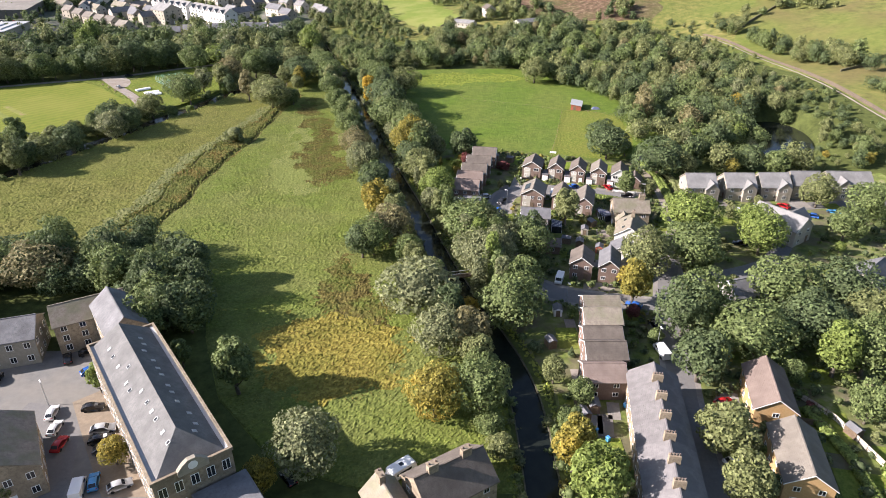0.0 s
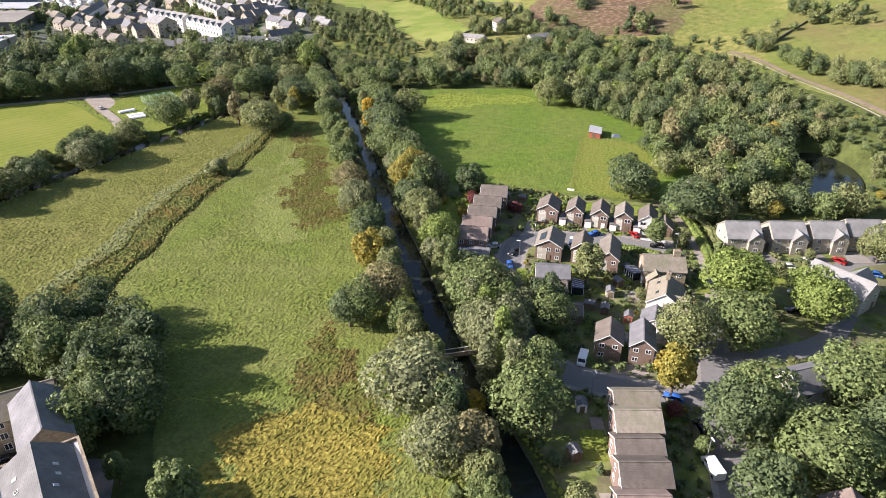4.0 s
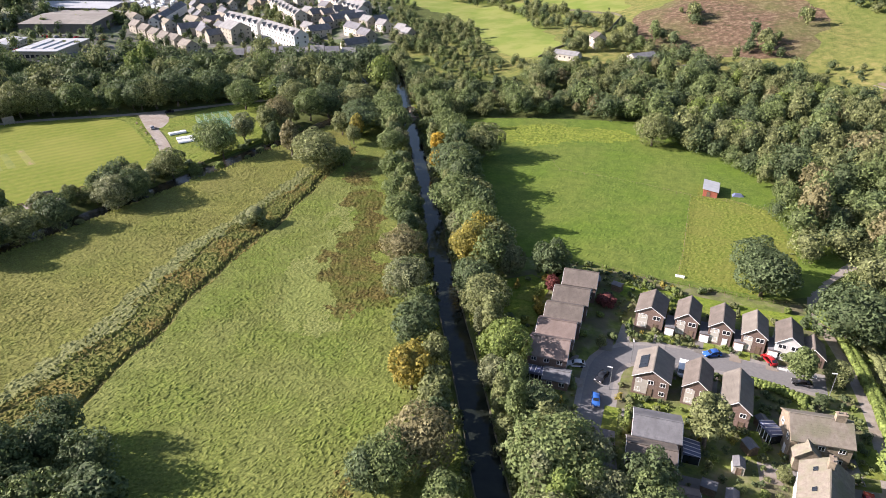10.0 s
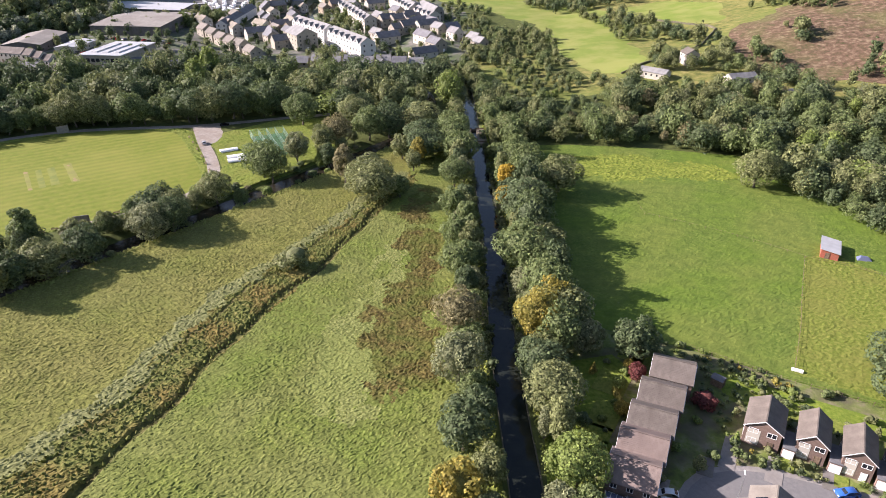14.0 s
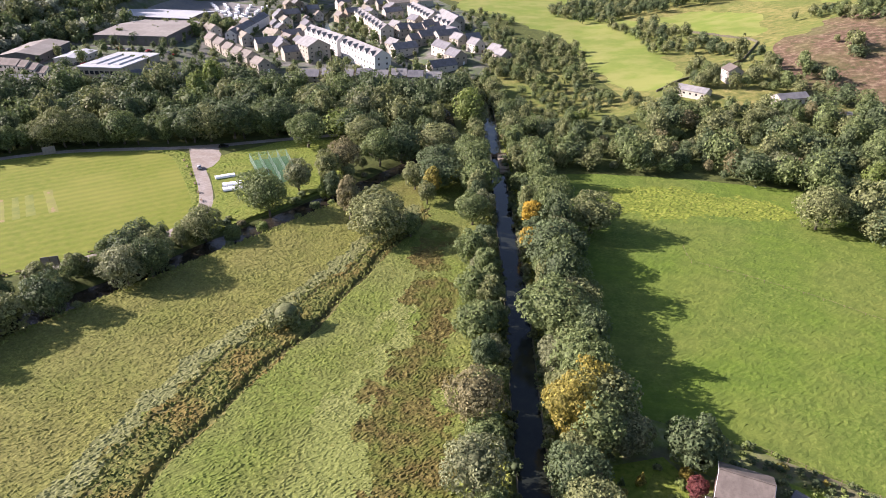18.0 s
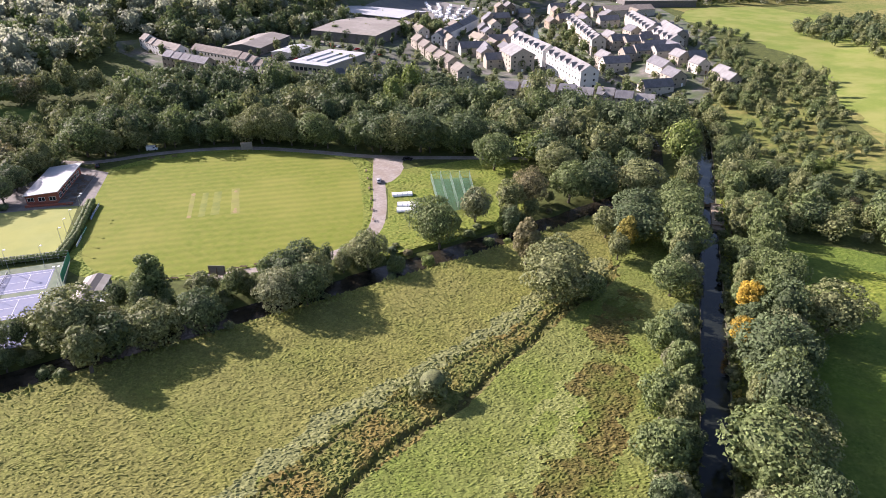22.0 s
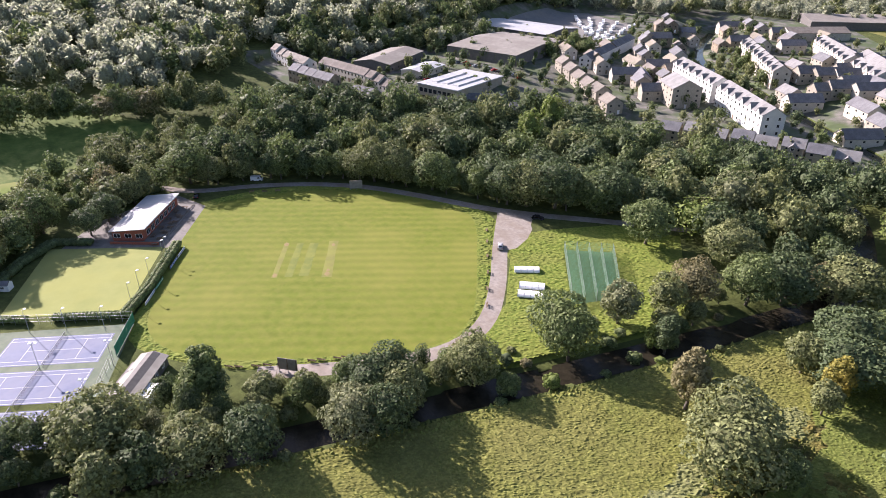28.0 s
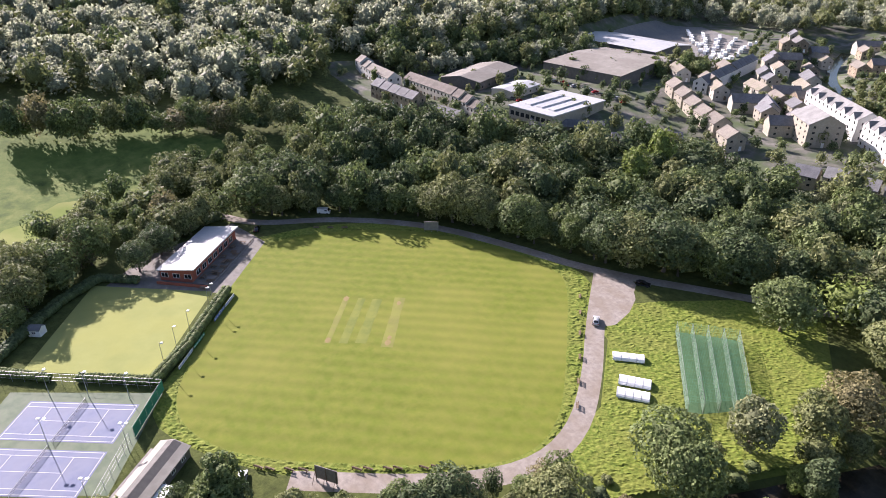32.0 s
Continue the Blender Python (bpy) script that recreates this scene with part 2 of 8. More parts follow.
M["sheet_buff"] = surface("pale_felt_roof", [(0.30, 0.28, 0.24), (0.40, 0.375, 0.33)], 0.6, 0.85, 0.2, 6, 0.5, 0.2, (0.24, 0.22, 0.19))
M["sheet_brown"] = surface("weathered_cement_sheet", [(0.20, 0.185, 0.16), (0.28, 0.26, 0.23)], 0.5, 0.85, 0.2, 5, 0.5, 0.08, (0.16, 0.14, 0.12))

LEAF = [
    foliage("leaf_olive", (0.080, 0.094, 0.037), (0.283, 0.308, 0.125)),
    foliage("leaf_mid_green", (0.058, 0.083, 0.030), (0.229, 0.283, 0.103)),
    foliage("leaf_dark_green", (0.038, 0.059, 0.027), (0.157, 0.203, 0.087)),
    foliage("leaf_grey_green", (0.094, 0.109, 0.054), (0.289, 0.308, 0.153)),
    foliage("leaf_turning", (0.135, 0.126, 0.028), (0.373, 0.324, 0.071), (0.36, 0.24, 0.03), 0.45),
    foliage("leaf_bright_green", (0.078, 0.114, 0.027), (0.270, 0.335, 0.087)),
    foliage("leaf_golden", (0.300, 0.200, 0.026), (0.560, 0.390, 0.050), (0.20, 0.17, 0.05), 0.7),
    foliage("leaf_thinning", (0.120, 0.112, 0.055), (0.308, 0.275, 0.132)),
    foliage("leaf_copper", (0.095, 0.031, 0.031), (0.245, 0.084, 0.073)),
    # far woods only: distance haze put into the leaf colour as a paler grey-green
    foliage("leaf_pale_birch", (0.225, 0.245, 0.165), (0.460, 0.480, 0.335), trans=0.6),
]
LEAF_SHADE_CORE, LEAF = [a for a, _ in LEAF], [b for _, b in LEAF]


# ---- mesh helpers ----
class Shape:
    """Vertices and faces gathered before they become one mesh."""

    def __init__(self):
        self.v, self.f = [], []

    def add(self, verts, faces, m=None):
        k = len(self.v)
        self.v += [tuple(m @ Vector(p)) for p in verts] if m else [tuple(p) for p in verts]
        self.f += [tuple(i + k for i in f) for f in faces]
        return self

    def box(self, x0, x1, y0, y1, z0, z1, m=None, taper=0.0):
        t = taper
        return self.add([(x0, y0, z0), (x1, y0, z0), (x1, y1, z0), (x0, y1, z0),
                         (x0 + t, y0 + t, z1), (x1 - t, y0 + t, z1), (x1 - t, y1 - t, z1), (x0 + t, y1 - t, z1)],
                        [(0, 3, 2, 1), (4, 5, 6, 7), (0, 1, 5, 4), (1, 2, 6, 5), (2, 3, 7, 6), (3, 0, 4, 7)], m)

    def tube(self, a, b, r0, r1=None, n=8, caps=True):
        a, b = Vector(a), Vector(b)
        r1 = r0 if r1 is None else r1
        w = (b - a).normalized()
        u = w.orthogonal().normalized()
        s = w.cross(u)
        vs = []
        for c, r in ((a, r0), (b, r1)):
            vs += [c + r * (math.cos(2 * math.pi * i / n) * u + math.sin(2 * math.pi * i / n) * s) for i in range(n)]
        fs = [(i, (i + 1) % n, n + (i + 1) % n, n + i) for i in range(n)]
        if caps:
            fs += [tuple(range(n))[::-1], tuple(range(n, 2 * n))]
        return self.add(vs, fs)

    def extrude(self, outline, y0, y1, m=None):
        """An outline in x and z pulled along y."""
        n = len(outline)
        vs = [(x, y0, z) for x, z in outline] + [(x, y1, z) for x, z in outline]
        fs = [(i, (i + 1) % n, n + (i + 1) % n, n + i) for i in range(n)]
        return self.add(vs, fs + [tuple(range(n))[::-1], tuple(range(n, 2 * n))], m)

    def mesh(self, name, material=None, smooth=False):
        me = bpy.data.meshes.new(name)
        me.from_pydata(self.v, [], self.f)
        if material:
            me.materials.append(material)
        if smooth:
            me.polygons.foreach_set("use_smooth", [True] * len(me.polygons))
        me.update()
        return me


def part(name, shape, material, parent, label="", m=None, smooth=False):
    """One mesh object under a thing or part. shape: a Shape, or a mesh to share."""
    me = shape.mesh(name, material, smooth) if isinstance(shape, Shape) else shape
    ob = new(name, me)
    ob.parent = parent
    if m is not None:
        ob.matrix_basis = m
    return tagged(ob, label)


def thing(name, label, category, m=None, group="", kind=""):
    ob = tagged(new(name), label, category, group, kind)
    ob.empty_display_size = 0.5
    if m is not None:
        ob.matrix_basis = m
    return ob


def solid(name, shape, material, label, category, group="", kind="", m=None, smooth=False):
    ob = tagged(new(name, shape.mesh(name, material, smooth) if isinstance(shape, Shape) else shape), label, category, group, kind)
    if m is not None:
        ob.matrix_basis = m
    return ob


def inside(px, py, poly):
    """Which of the points lie in the polygon."""
    hit = np.zeros(len(px), bool)
    n = len(poly)
    for i in range(n):
        x0, y0 = poly[i]
        x1, y1 = poly[(i + 1) % n]
        if y0 == y1:
            continue
        c = ((y0 > py) != (y1 > py)) & (px < (x1 - x0) * (py - y0) / (y1 - y0) + x0)
        hit ^= c
    return hit


def along(line, step):
    """Points every step metres along a line, with the way to its left."""
    out, left = [], 0.0
    for (x0, y0), (x1, y1) in zip(line, line[1:]):
        d = math.hypot(x1 - x0, y1 - y0)
        ux, uy = (x1 - x0) / d, (y1 - y0) / d
        s = left
        while s < d:
            out.append((x0 + ux * s, y0 + uy * s, -uy, ux))
            s += step
        left = s - d
    return out


def rounded(line, times=2):
    """Corner cutting that keeps the ends."""
    for _ in range(times):
        new_line = [line[0]]
        for (x0, y0), (x1, y1) in zip(line, line[1:]):
            new_line += [(0.75 * x0 + 0.25 * x1, 0.75 * y0 + 0.25 * y1), (0.25 * x0 + 0.75 * x1, 0.25 * y0 + 0.75 * y1)]
        line = new_line + [line[-1]]
    return line


LINES = {}


def away(px, py, line):
    """The distance of points from a line."""
    key = (len(line), line[0], line[-1], line[len(line) // 2])
    if key not in LINES:
        a = np.array(line, float)
        d = np.diff(a, axis=0)
        LINES[key] = (a[:-1], d, (d * d).sum(1))
    a, d, q = LINES[key]
    if len(px) < 400:
        ox, oy = px[:, None] - a[:, 0], py[:, None] - a[:, 1]
        s = np.clip((ox * d[:, 0] + oy * d[:, 1]) / q, 0, 1)
        return np.sqrt(((ox - s * d[:, 0]) ** 2 + (oy - s * d[:, 1]) ** 2).min(1))
    best = np.full(len(px), 1e18)
    for (x0, y0), (dx, dy), k in zip(a, d, q):
        ox, oy = px - x0, py - y0
        s = np.clip((ox * dx + oy * dy) / k, 0, 1)
        best = np.minimum(best, (ox - s * dx) ** 2 + (oy - s * dy) ** 2)
    return np.sqrt(best)


def band(line, half, side=0.0):
    """A strip's outline: the line moved half metres to both sides."""
    pts, n = [], len(line)
    lefts = []
    for i, (x, y) in enumerate(line):
        x0, y0 = line[max(0, i - 1)]
        x1, y1 = line[min(n - 1, i + 1)]
        d = math.hypot(x1 - x0, y1 - y0)
        lefts.append((-(y1 - y0) / d, (x1 - x0) / d))
    a = [(x + u * (side + half), y + v * (side + half)) for (x, y), (u, v) in zip(line, lefts)]
    b = [(x + u * (side - half), y + v * (side - half)) for (x, y), (u, v) in zip(line, lefts)]
    return a + b[::-1]

# ---- the lie of the land ----
CANAL = rounded([(17, -60), (17, 40), (17.5, 79), (17, 107), (9, 131), (0, 157), (-9.5, 195), (-20, 230), (-36, 295), (-45, 327), (-56, 365),
                 (-66, 400), (-77, 440), (-92, 490), (-112, 522), (-140, 546), (-165, 566), (-200, 600), (-240, 632), (-266, 654), (-292, 700), (-315, 770)], 2)
RIVER = rounded([(-230, 60), (-200, 130), (-184, 180), (-168, 217), (-152, 251), (-137, 285), (-120, 323), (-97, 379), (-88, 405), (-98, 440), (-112, 470), (-150, 480)], 2)
TOE_RIGHT = [(260, -200), (220, 60), (165, 180), (120, 300), (70, 400), (-25, 470), (-50, 560), (-60, 700), (-60, 1500)]
TOE_LEFT = [(-420, -300), (-350, 100), (-315, 300), (-285, 400), (-270, 470), (-262, 600), (-330, 760), (-420, 1500)]
CANAL_HALF, RIVER_HALF = 3.0, 2.6


def right_of(px, py, line):
    """Signed distance, positive on the right-hand side of a line."""
    d = away(px, py, line)
    big = line + [(line[-1][0] + 4000, line[-1][1]), (line[0][0] + 4000, line[0][1])]
    return np.where(inside(px, py, big), d, -d)


TOWN = [(-440, 395), (-330, 395), (-300, 440), (-232, 482), (-190, 477), (-125, 490), (-100, 540), (-110, 600), (-140, 700), (-240, 850), (-420, 850), (-440, 700), (-415, 560), (-425, 470)]
RAIL = rounded([(196, 215), (191, 260), (189, 284), (187.8, 310), (186.5, 353), (183, 384), (178, 418), (170, 440)], 2)


def relief(px, py):
    """Height of the ground without the cuttings."""
    px, py = np.asarray(px, float), np.asarray(py, float)
    r = np.maximum(0, right_of(px, py, TOE_RIGHT))
    l = np.maximum(0, -right_of(px, py, TOE_LEFT))
    z = 0.115 * r + 0.00022 * np.minimum(r, 500) ** 2 + 0.10 * l + 0.00012 * np.minimum(l, 700) ** 2
    z = np.where(r > 400, 0.115 * r + 0.00022 * 400 ** 2 + 0.12 * (np.minimum(r, 900) - 400), z)
    z += np.minimum(6, np.maximum(0, py - 470) * 0.03) * (np.abs(px + 180) < 400)
    wob = np.sin(px * 0.021 + 1.3) * np.sin(py * 0.017 + 0.4) + 0.5 * np.sin(px * 0.055) * np.sin(py * 0.048 + 2)
    z += wob * (0.05 * np.minimum(r, 60) + 0.03 * np.minimum(l, 60))
    level = 5.0 + 5.0 * np.clip((-262 - px) / 40, 0, 1)
    w = np.where(inside(px, py, TOWN), np.clip(away(px, py, TOWN + TOWN[:1]) / 22, 0, 1), 0.0)
    return z * (1 - w) + level * w


POND = rounded([(129, 244), (141, 239), (150, 249), (157, 264), (159, 279), (154, 291), (144, 292), (136, 283), (131, 264), (129, 244)], 2)[:-1]


def ground_z(px, py):
    px, py = np.atleast_1d(np.asarray(px, float)), np.atleast_1d(np.asarray(py, float))
    z = relief(px, py)
    c, r = away(px, py, CANAL), away(px, py, RIVER)
    flat = np.clip((c - 6) / 20, 0, 1)
    z = z * flat
    z = np.where(c < CANAL_HALF + 0.1, -1.7, z)
    z = np.where(r < RIVER_HALF + 0.2, -2.3, np.where(r < RIVER_HALF + 3.2, np.minimum(z, -0.9), z))
    z = np.where(inside(px, py, POND) | (away(px, py, POND + POND[:1]) < 0.3), -1.6, z)
    return z


def gz(x, y):
    return float(ground_z([x], [y])[0])


# ---- zones of the ground, later ones over earlier ones ----
MEADOW = [(13, 78), (13, 107), (5, 131), (-4, 157), (-14, 195), (-25, 230), (-41, 295), (-51, 330), (-62, 365), (-72, 395), (-91, 380), (-114, 324),
          (-131, 287), (-146, 254), (-162, 220), (-178, 182), (-186, 160), (-150, 152), (-112, 160), (-76, 162), (-62, 144), (-55, 122), (-46, 102), (-30, 84), (-12, 78)]
REEDS = [(-110, 158), (-103.5, 183), (-101, 210), (-97, 254), (-92, 277), (-86, 302), (-79, 342), (-73, 334), (-77.5, 303), (-81, 262), (-86, 219), (-88.5, 193), (-89, 174), (-90.5, 158)]
MEADOW_WEST = [(-111, 158), (-104.5, 183), (-102.5, 205), (-101, 228), (-98, 254), (-93, 277), (-87, 302), (-79, 342), (-91, 390), (-140, 324), (-200, 182), (-190, 150)]
MEADOW_PALE = [(-60, 214), (-66, 232), (-62, 262), (-68, 290), (-72, 304), (-62, 282), (-57, 262), (-60, 244), (-50, 226), (-44, 208), (-52, 204)]


def blob(cx, cy, rx, ry, turn=0.0, seed=1):
    """An uneven round outline."""
    rng = random.Random(seed)
    a, b, c = rng.uniform(0, 6), rng.uniform(0, 6), rng.uniform(0, 6)
    out = []
    for i in range(36):
        w = i * math.pi / 18
        k = 1 + 0.16 * math.sin(2 * w + a) + 0.13 * math.sin(5 * w + b) + 0.12 * math.sin(9 * w + c) + rng.uniform(-0.06, 0.06)
        x, y = rx * k * math.cos(w), ry * k * math.sin(w)
        out.append((cx + x * math.cos(turn) - y * math.sin(turn), cy + x * math.sin(turn) + y * math.cos(turn)))
    return out


SEDGES = [[(-43, 123), (-38, 130), (-31, 132), (-22, 130), (-13, 127), (-8, 117), (-9, 106), (-18, 101), (-30, 103), (-39, 111)],
          [(-31, 131), (-32, 148), (-31, 160), (-26, 161), (-20, 148), (-13, 134), (-12, 126), (-22, 129)],
          [(-66, 287), (-62, 296), (-53, 292), (-46, 264), (-41, 252), (-44, 246), (-55, 248), (-58, 258), (-55, 267), (-60, 277)],
          [(-58, 248), (-44, 248), (-39, 242), (-34, 226), (-38, 214), (-48, 216), (-55, 232), (-58, 240)],
          [(-68, 296), (-71, 318), (-66, 330), (-61, 318), (-58, 300)]]
PADDOCK = [(-40, 384), (-20, 390), (8, 394), (60, 394), (62, 364), (79, 348), (93, 314), (93, 262), (77, 242), (63, 238), (20, 250), (-6, 254), (-20, 290), (-34, 340)]
PADDOCK_ROUGH = rounded([(-24, 372), (8, 384), (48, 380), (46, 362), (14, 358), (-18, 352), (-24, 372)], 2)[:-1]
PADDOCK_SIDE = [(57, 306), (43, 246), (63, 240), (75, 245), (80, 265), (82, 295), (66, 310)]
CRICKET = rounded([(-267, 291), (-269, 304), (-260, 327), (-245, 344), (-220, 358), (-203, 360.5), (-194, 358), (-174.3, 338), (-162, 325), (-154.6, 316), (-150.8, 307), (-151.7, 298), (-158.6, 287), (-171, 271), (-179, 261), (-191, 251.5), (-206, 249), (-221, 258), (-246, 276), (-267, 291)], 2)[:-1]
CRICKET_EDGE = rounded([(-275, 286), (-272, 316), (-257, 341), (-238, 356), (-218, 362), (-192, 368), (-172, 344), (-155, 326), (-148, 304), (-152, 290), (-170, 264), (-190, 249), (-208, 243), (-228, 262), (-258, 281), (-275, 286)], 2)[:-1]
BOWLING = [(-239, 224), (-272, 245), (-249, 272), (-219, 249)]
TENNIS = [(-232, 221), (-212, 249), (-188, 233), (-208, 205)]
CLUB = [(-290, 292), (-270, 296), (-246, 275), (-268, 246), (-282, 262)]
TRACK_A = rounded([(-300, 290), (-285, 298), (-273, 323), (-250, 347), (-221, 360), (-193, 370), (-158, 394), (-140, 405)], 2)
TRACK_B = rounded([(-192, 370), (-176, 350), (-160, 332), (-149, 316), (-147, 301), (-155, 284), (-172, 262)], 2)
APRON = [(-192.3, 366.7), (-190.8, 373.0), (-185.5, 375.2), (-181.8, 373.2), (-179.5, 369.5), (-176.8, 367.0), (-173.4, 360.5), (-171.5, 352.9), (-173.2, 348.3), (-180.6, 354.2)]
ESTATE = [(20, 250), (63, 238), (76, 238), (82, 212), (74, 178), (66, 158), (64, 130), (60, 60), (22, 60), (23, 107), (14, 133), (6, 158), (-3, 196), (-13, 232), (-4, 254)]
ESTATE_E = [(82, 222), (160, 222), (170, 150), (140, 60), (60, 60), (64, 150), (74, 178), (82, 212)]
ROAD_1 = rounded([(68, 204), (56, 207), (44, 210), (30, 211), (21, 207), (18.5, 196), (16.8, 184), (16.5, 170), (18, 156), (26, 143), (44, 138), (55, 136)], 2)
ROAD_2 = rounded([(64, 175), (63, 160), (60.5, 149), (55.2, 132), (53.2, 120), (50.2, 107), (48.6, 99.8), (47.4, 88), (46.4, 77), (45.5, 40), (45.5, -40)], 2)
ROAD_3 = rounded([(60, 149), (80, 152), (95, 160), (110, 185), (112, 196), (150, 200)], 2)
LANE = rounded([(66, 165), (70, 178), (73.5, 192), (75, 205), (75.5, 218), (75, 237), (82, 250), (95, 262)], 2)
YARD = [(-100, 118), (-60, 118), (-40, 60), (-60, 40), (-110, 40), (-110, 100)]
GOLF_1 = rounded([(8, 508), (-22, 520), (-48, 580), (-72, 650), (-130, 720), (-215, 800), (-150, 900), (-60, 840), (-30, 720), (-5, 640), (4, 580), (12, 530), (8, 508)], 2)[:-1]
GOLF_2 = rounded([(-18, 690), (20, 740), (60, 700), (72, 640), (52, 615), (20, 650), (-18, 690)], 2)[:-1]
GOLF_3 = rounded([(60, 760), (0, 900), (200, 1100), (500, 900), (400, 640), (260, 560), (180, 620), (60, 760)], 2)[:-1]
MOOR = rounded([(57, 546), (60, 575), (85, 612), (100, 640), (130, 628), (165, 592), (176, 545), (158, 492), (124, 483), (92, 485), (66, 501), (57, 546)], 2)[:-1]
SCRUB_HILL = [(-10, 480), (-45, 560), (-60, 700), (-240, 850), (0, 1500), (1800, 1500), (1800, -300), (320, -300), (190, 200), (185, 330), (150, 460), (60, 475)]
M["hill_dull"] = surface("dull_hill_grass", [(0.075, 0.085, 0.028), (0.13, 0.14, 0.042), (0.185, 0.175, 0.06)], 0.22, 0.95, 0.8, 0.8, 0.6, 0.03, (0.15, 0.115, 0.055), spec=0.1, patches=((0.5, 0.012, (0.12, 0.165, 0.03)),))
HILL_PASTURE = [(188, 330), (182, 420), (240, 520), (420, 600), (700, 400), (600, 200), (240, 150), (195, 250)]
SCRUB_LINE = rounded([(-60, 485), (-88, 512), (-100, 560), (-70, 570), (-40, 520), (-60, 485)], 1)[:-1]
GREEN_LEFT = rounded([(-278, 236), (-318, 250), (-344, 290), (-362, 322), (-392, 302), (-425, 262), (-445, 230), (-440, 180), (-360, 150), (-290, 190), (-278, 236)], 2)[:-1]
PASTURE_LEFT = rounded([(-278, 236), (-318, 250), (-344, 270), (-330, 220), (-290, 190), (-278, 236)], 2)[:-1]
NETS = [(-160.5, 363), (-149, 372.5), (-132.5, 351.5), (-139.5, 339)]
VERGE = [(-182, 352), (-172, 372), (-160, 390), (-140, 398), (-118, 362), (-112, 340), (-138, 300), (-146, 306), (-152, 326), (-168, 346)]



def ragged(poly, amount, seed):
    """The same outline with an uneven edge."""
    rng = random.Random(seed)
    ring, out = poly + poly[:1], []
    ph = [rng.uniform(0, 6) for _ in range(4)]
    for x, y, u, v in along(ring, 7.0):
        k = amount * (math.sin(x * 0.09 + ph[0]) * math.sin(y * 0.07 + ph[1]) + 0.7 * math.sin(x * 0.21 + ph[2]) * math.sin(y * 0.19 + ph[3]) + rng.uniform(-0.35, 0.35))
        out.append((x + u * k, y + v * k))
    return out


MOOR, GOLF_1, GOLF_2, GOLF_3 = ragged(MOOR, 6, 1), ragged(GOLF_1, 5, 2), ragged(GOLF_2, 5, 3), ragged(GOLF_3, 8, 4)
GREEN_LEFT, PASTURE_LEFT, PADDOCK_ROUGH = ragged(GREEN_LEFT, 4, 5), ragged(PASTURE_LEFT, 4, 6), ragged(PADDOCK_ROUGH, 3, 7)
ZONES = [("scrub", SCRUB_HILL), ("hill_dull", HILL_PASTURE), ("town", TOWN), ("yard", [(-350, 604), (-316, 602), (-340, 692), (-412, 726), (-430, 690), (-416, 624), (-352, 624)]), ("golf", GOLF_1), ("golf", GOLF_2), ("golf", GOLF_3), ("moor", MOOR), ("scrub", SCRUB_LINE), ("scrub", [(-92, 492), (-86, 474), (-62, 466), (-28, 462), (-10, 474), (-8, 492), (-34, 512), (-62, 520), (-84, 535), (-100, 530)]),
         ("ballast", band(RAIL, 1.5)), ("gravel", band(RAIL, 0.45, 3.4)), ("field", GREEN_LEFT), ("golf", PASTURE_LEFT), ("garden", ESTATE), ("garden", ESTATE_E), ("yard", YARD), ("tan_paving", [(-75.3, 101), (-71, 104.8), (-62, 93.4), (-50.4, 77.3), (-58.4, 77.3), (-66.9, 89)]), ("asphalt", [(-84, 101), (-75.5, 99.7), (-69.4, 91.9), (-66.5, 83.6), (-64.5, 75), (-60, 60), (-78, 60), (-71.9, 77.3), (-71.5, 83.5), (-75.4, 91.9), (-84.5, 97)]),
         ("meadow", MEADOW),
         ("lawn", [(25, 243), (44, 238.5), (64, 233.5), (74, 232), (72, 225.5), (56, 228.5), (40, 232), (27, 235)]), ("lawn", [(-6, 238), (3, 243), (8, 238), (4, 222), (0, 206), (-7, 200), (-9, 212), (-8, 226)]),
         ("paddock", PADDOCK), ("paddock_rough", PADDOCK_ROUGH), ("paddock_side", PADDOCK_SIDE), ("verge", VERGE),
         ("verge", CRICKET_EDGE), ("cricket", CRICKET), ("club", CLUB), ("bowling", BOWLING), ("tennis", TENNIS), ("nets", NETS),
         ("gravel", band(TRACK_A, 2.0)), ("gravel", band(TRACK_B, 2.4)), ("gravel", APRON),
         ("paving", band(ROAD_1, 4.3)), ("paving", band(ROAD_2, 4.0)), ("asphalt", band(ROAD_1, 3.0)), ("asphalt", band(ROAD_2, 2.8)), ("asphalt", band(ROAD_3, 2.6)), ("gravel", band(LANE, 1.5))]

M["ballast"] = surface("railway_ballast", [(0.12, 0.09, 0.065), (0.21, 0.165, 0.12)], 1.2, 0.95, 0.4, 6, 0.4, 0.2, (0.10, 0.08, 0.07))
M["lawn"] = surface("back_garden_lawn", [(0.075, 0.12, 0.016), (0.155, 0.21, 0.03), (0.23, 0.26, 0.05)], 0.9, 0.9, 0.8, 2.4, 0.5, 0.15, (0.10, 0.14, 0.024), spec=0.1)
M["tan_paving"] = surface("tan_block_paving", [(0.20, 0.16, 0.115), (0.29, 0.235, 0.17)], 1.2, 0.85, 0.2, 8, 0.5, 0.2, (0.17, 0.14, 0.11))
# field grass with the tree shade over it worked into a darker green
M["field"] = surface("shaded_field_grass", [(0.05, 0.08, 0.02), (0.11, 0.15, 0.036), (0.18, 0.20, 0.06)], 0.2, 0.9, 0.6, 1.2, 0.6, 0.03, (0.11, 0.16, 0.035), spec=0.1)
M["verge"] = surface("verge_grass", [(0.065, 0.102, 0.016), (0.148, 0.19, 0.033), (0.235, 0.25, 0.06)], 1.0, 0.9, 0.8, 1.6, 0.5, 0.1, (0.17, 0.18, 0.045), spec=0.1)
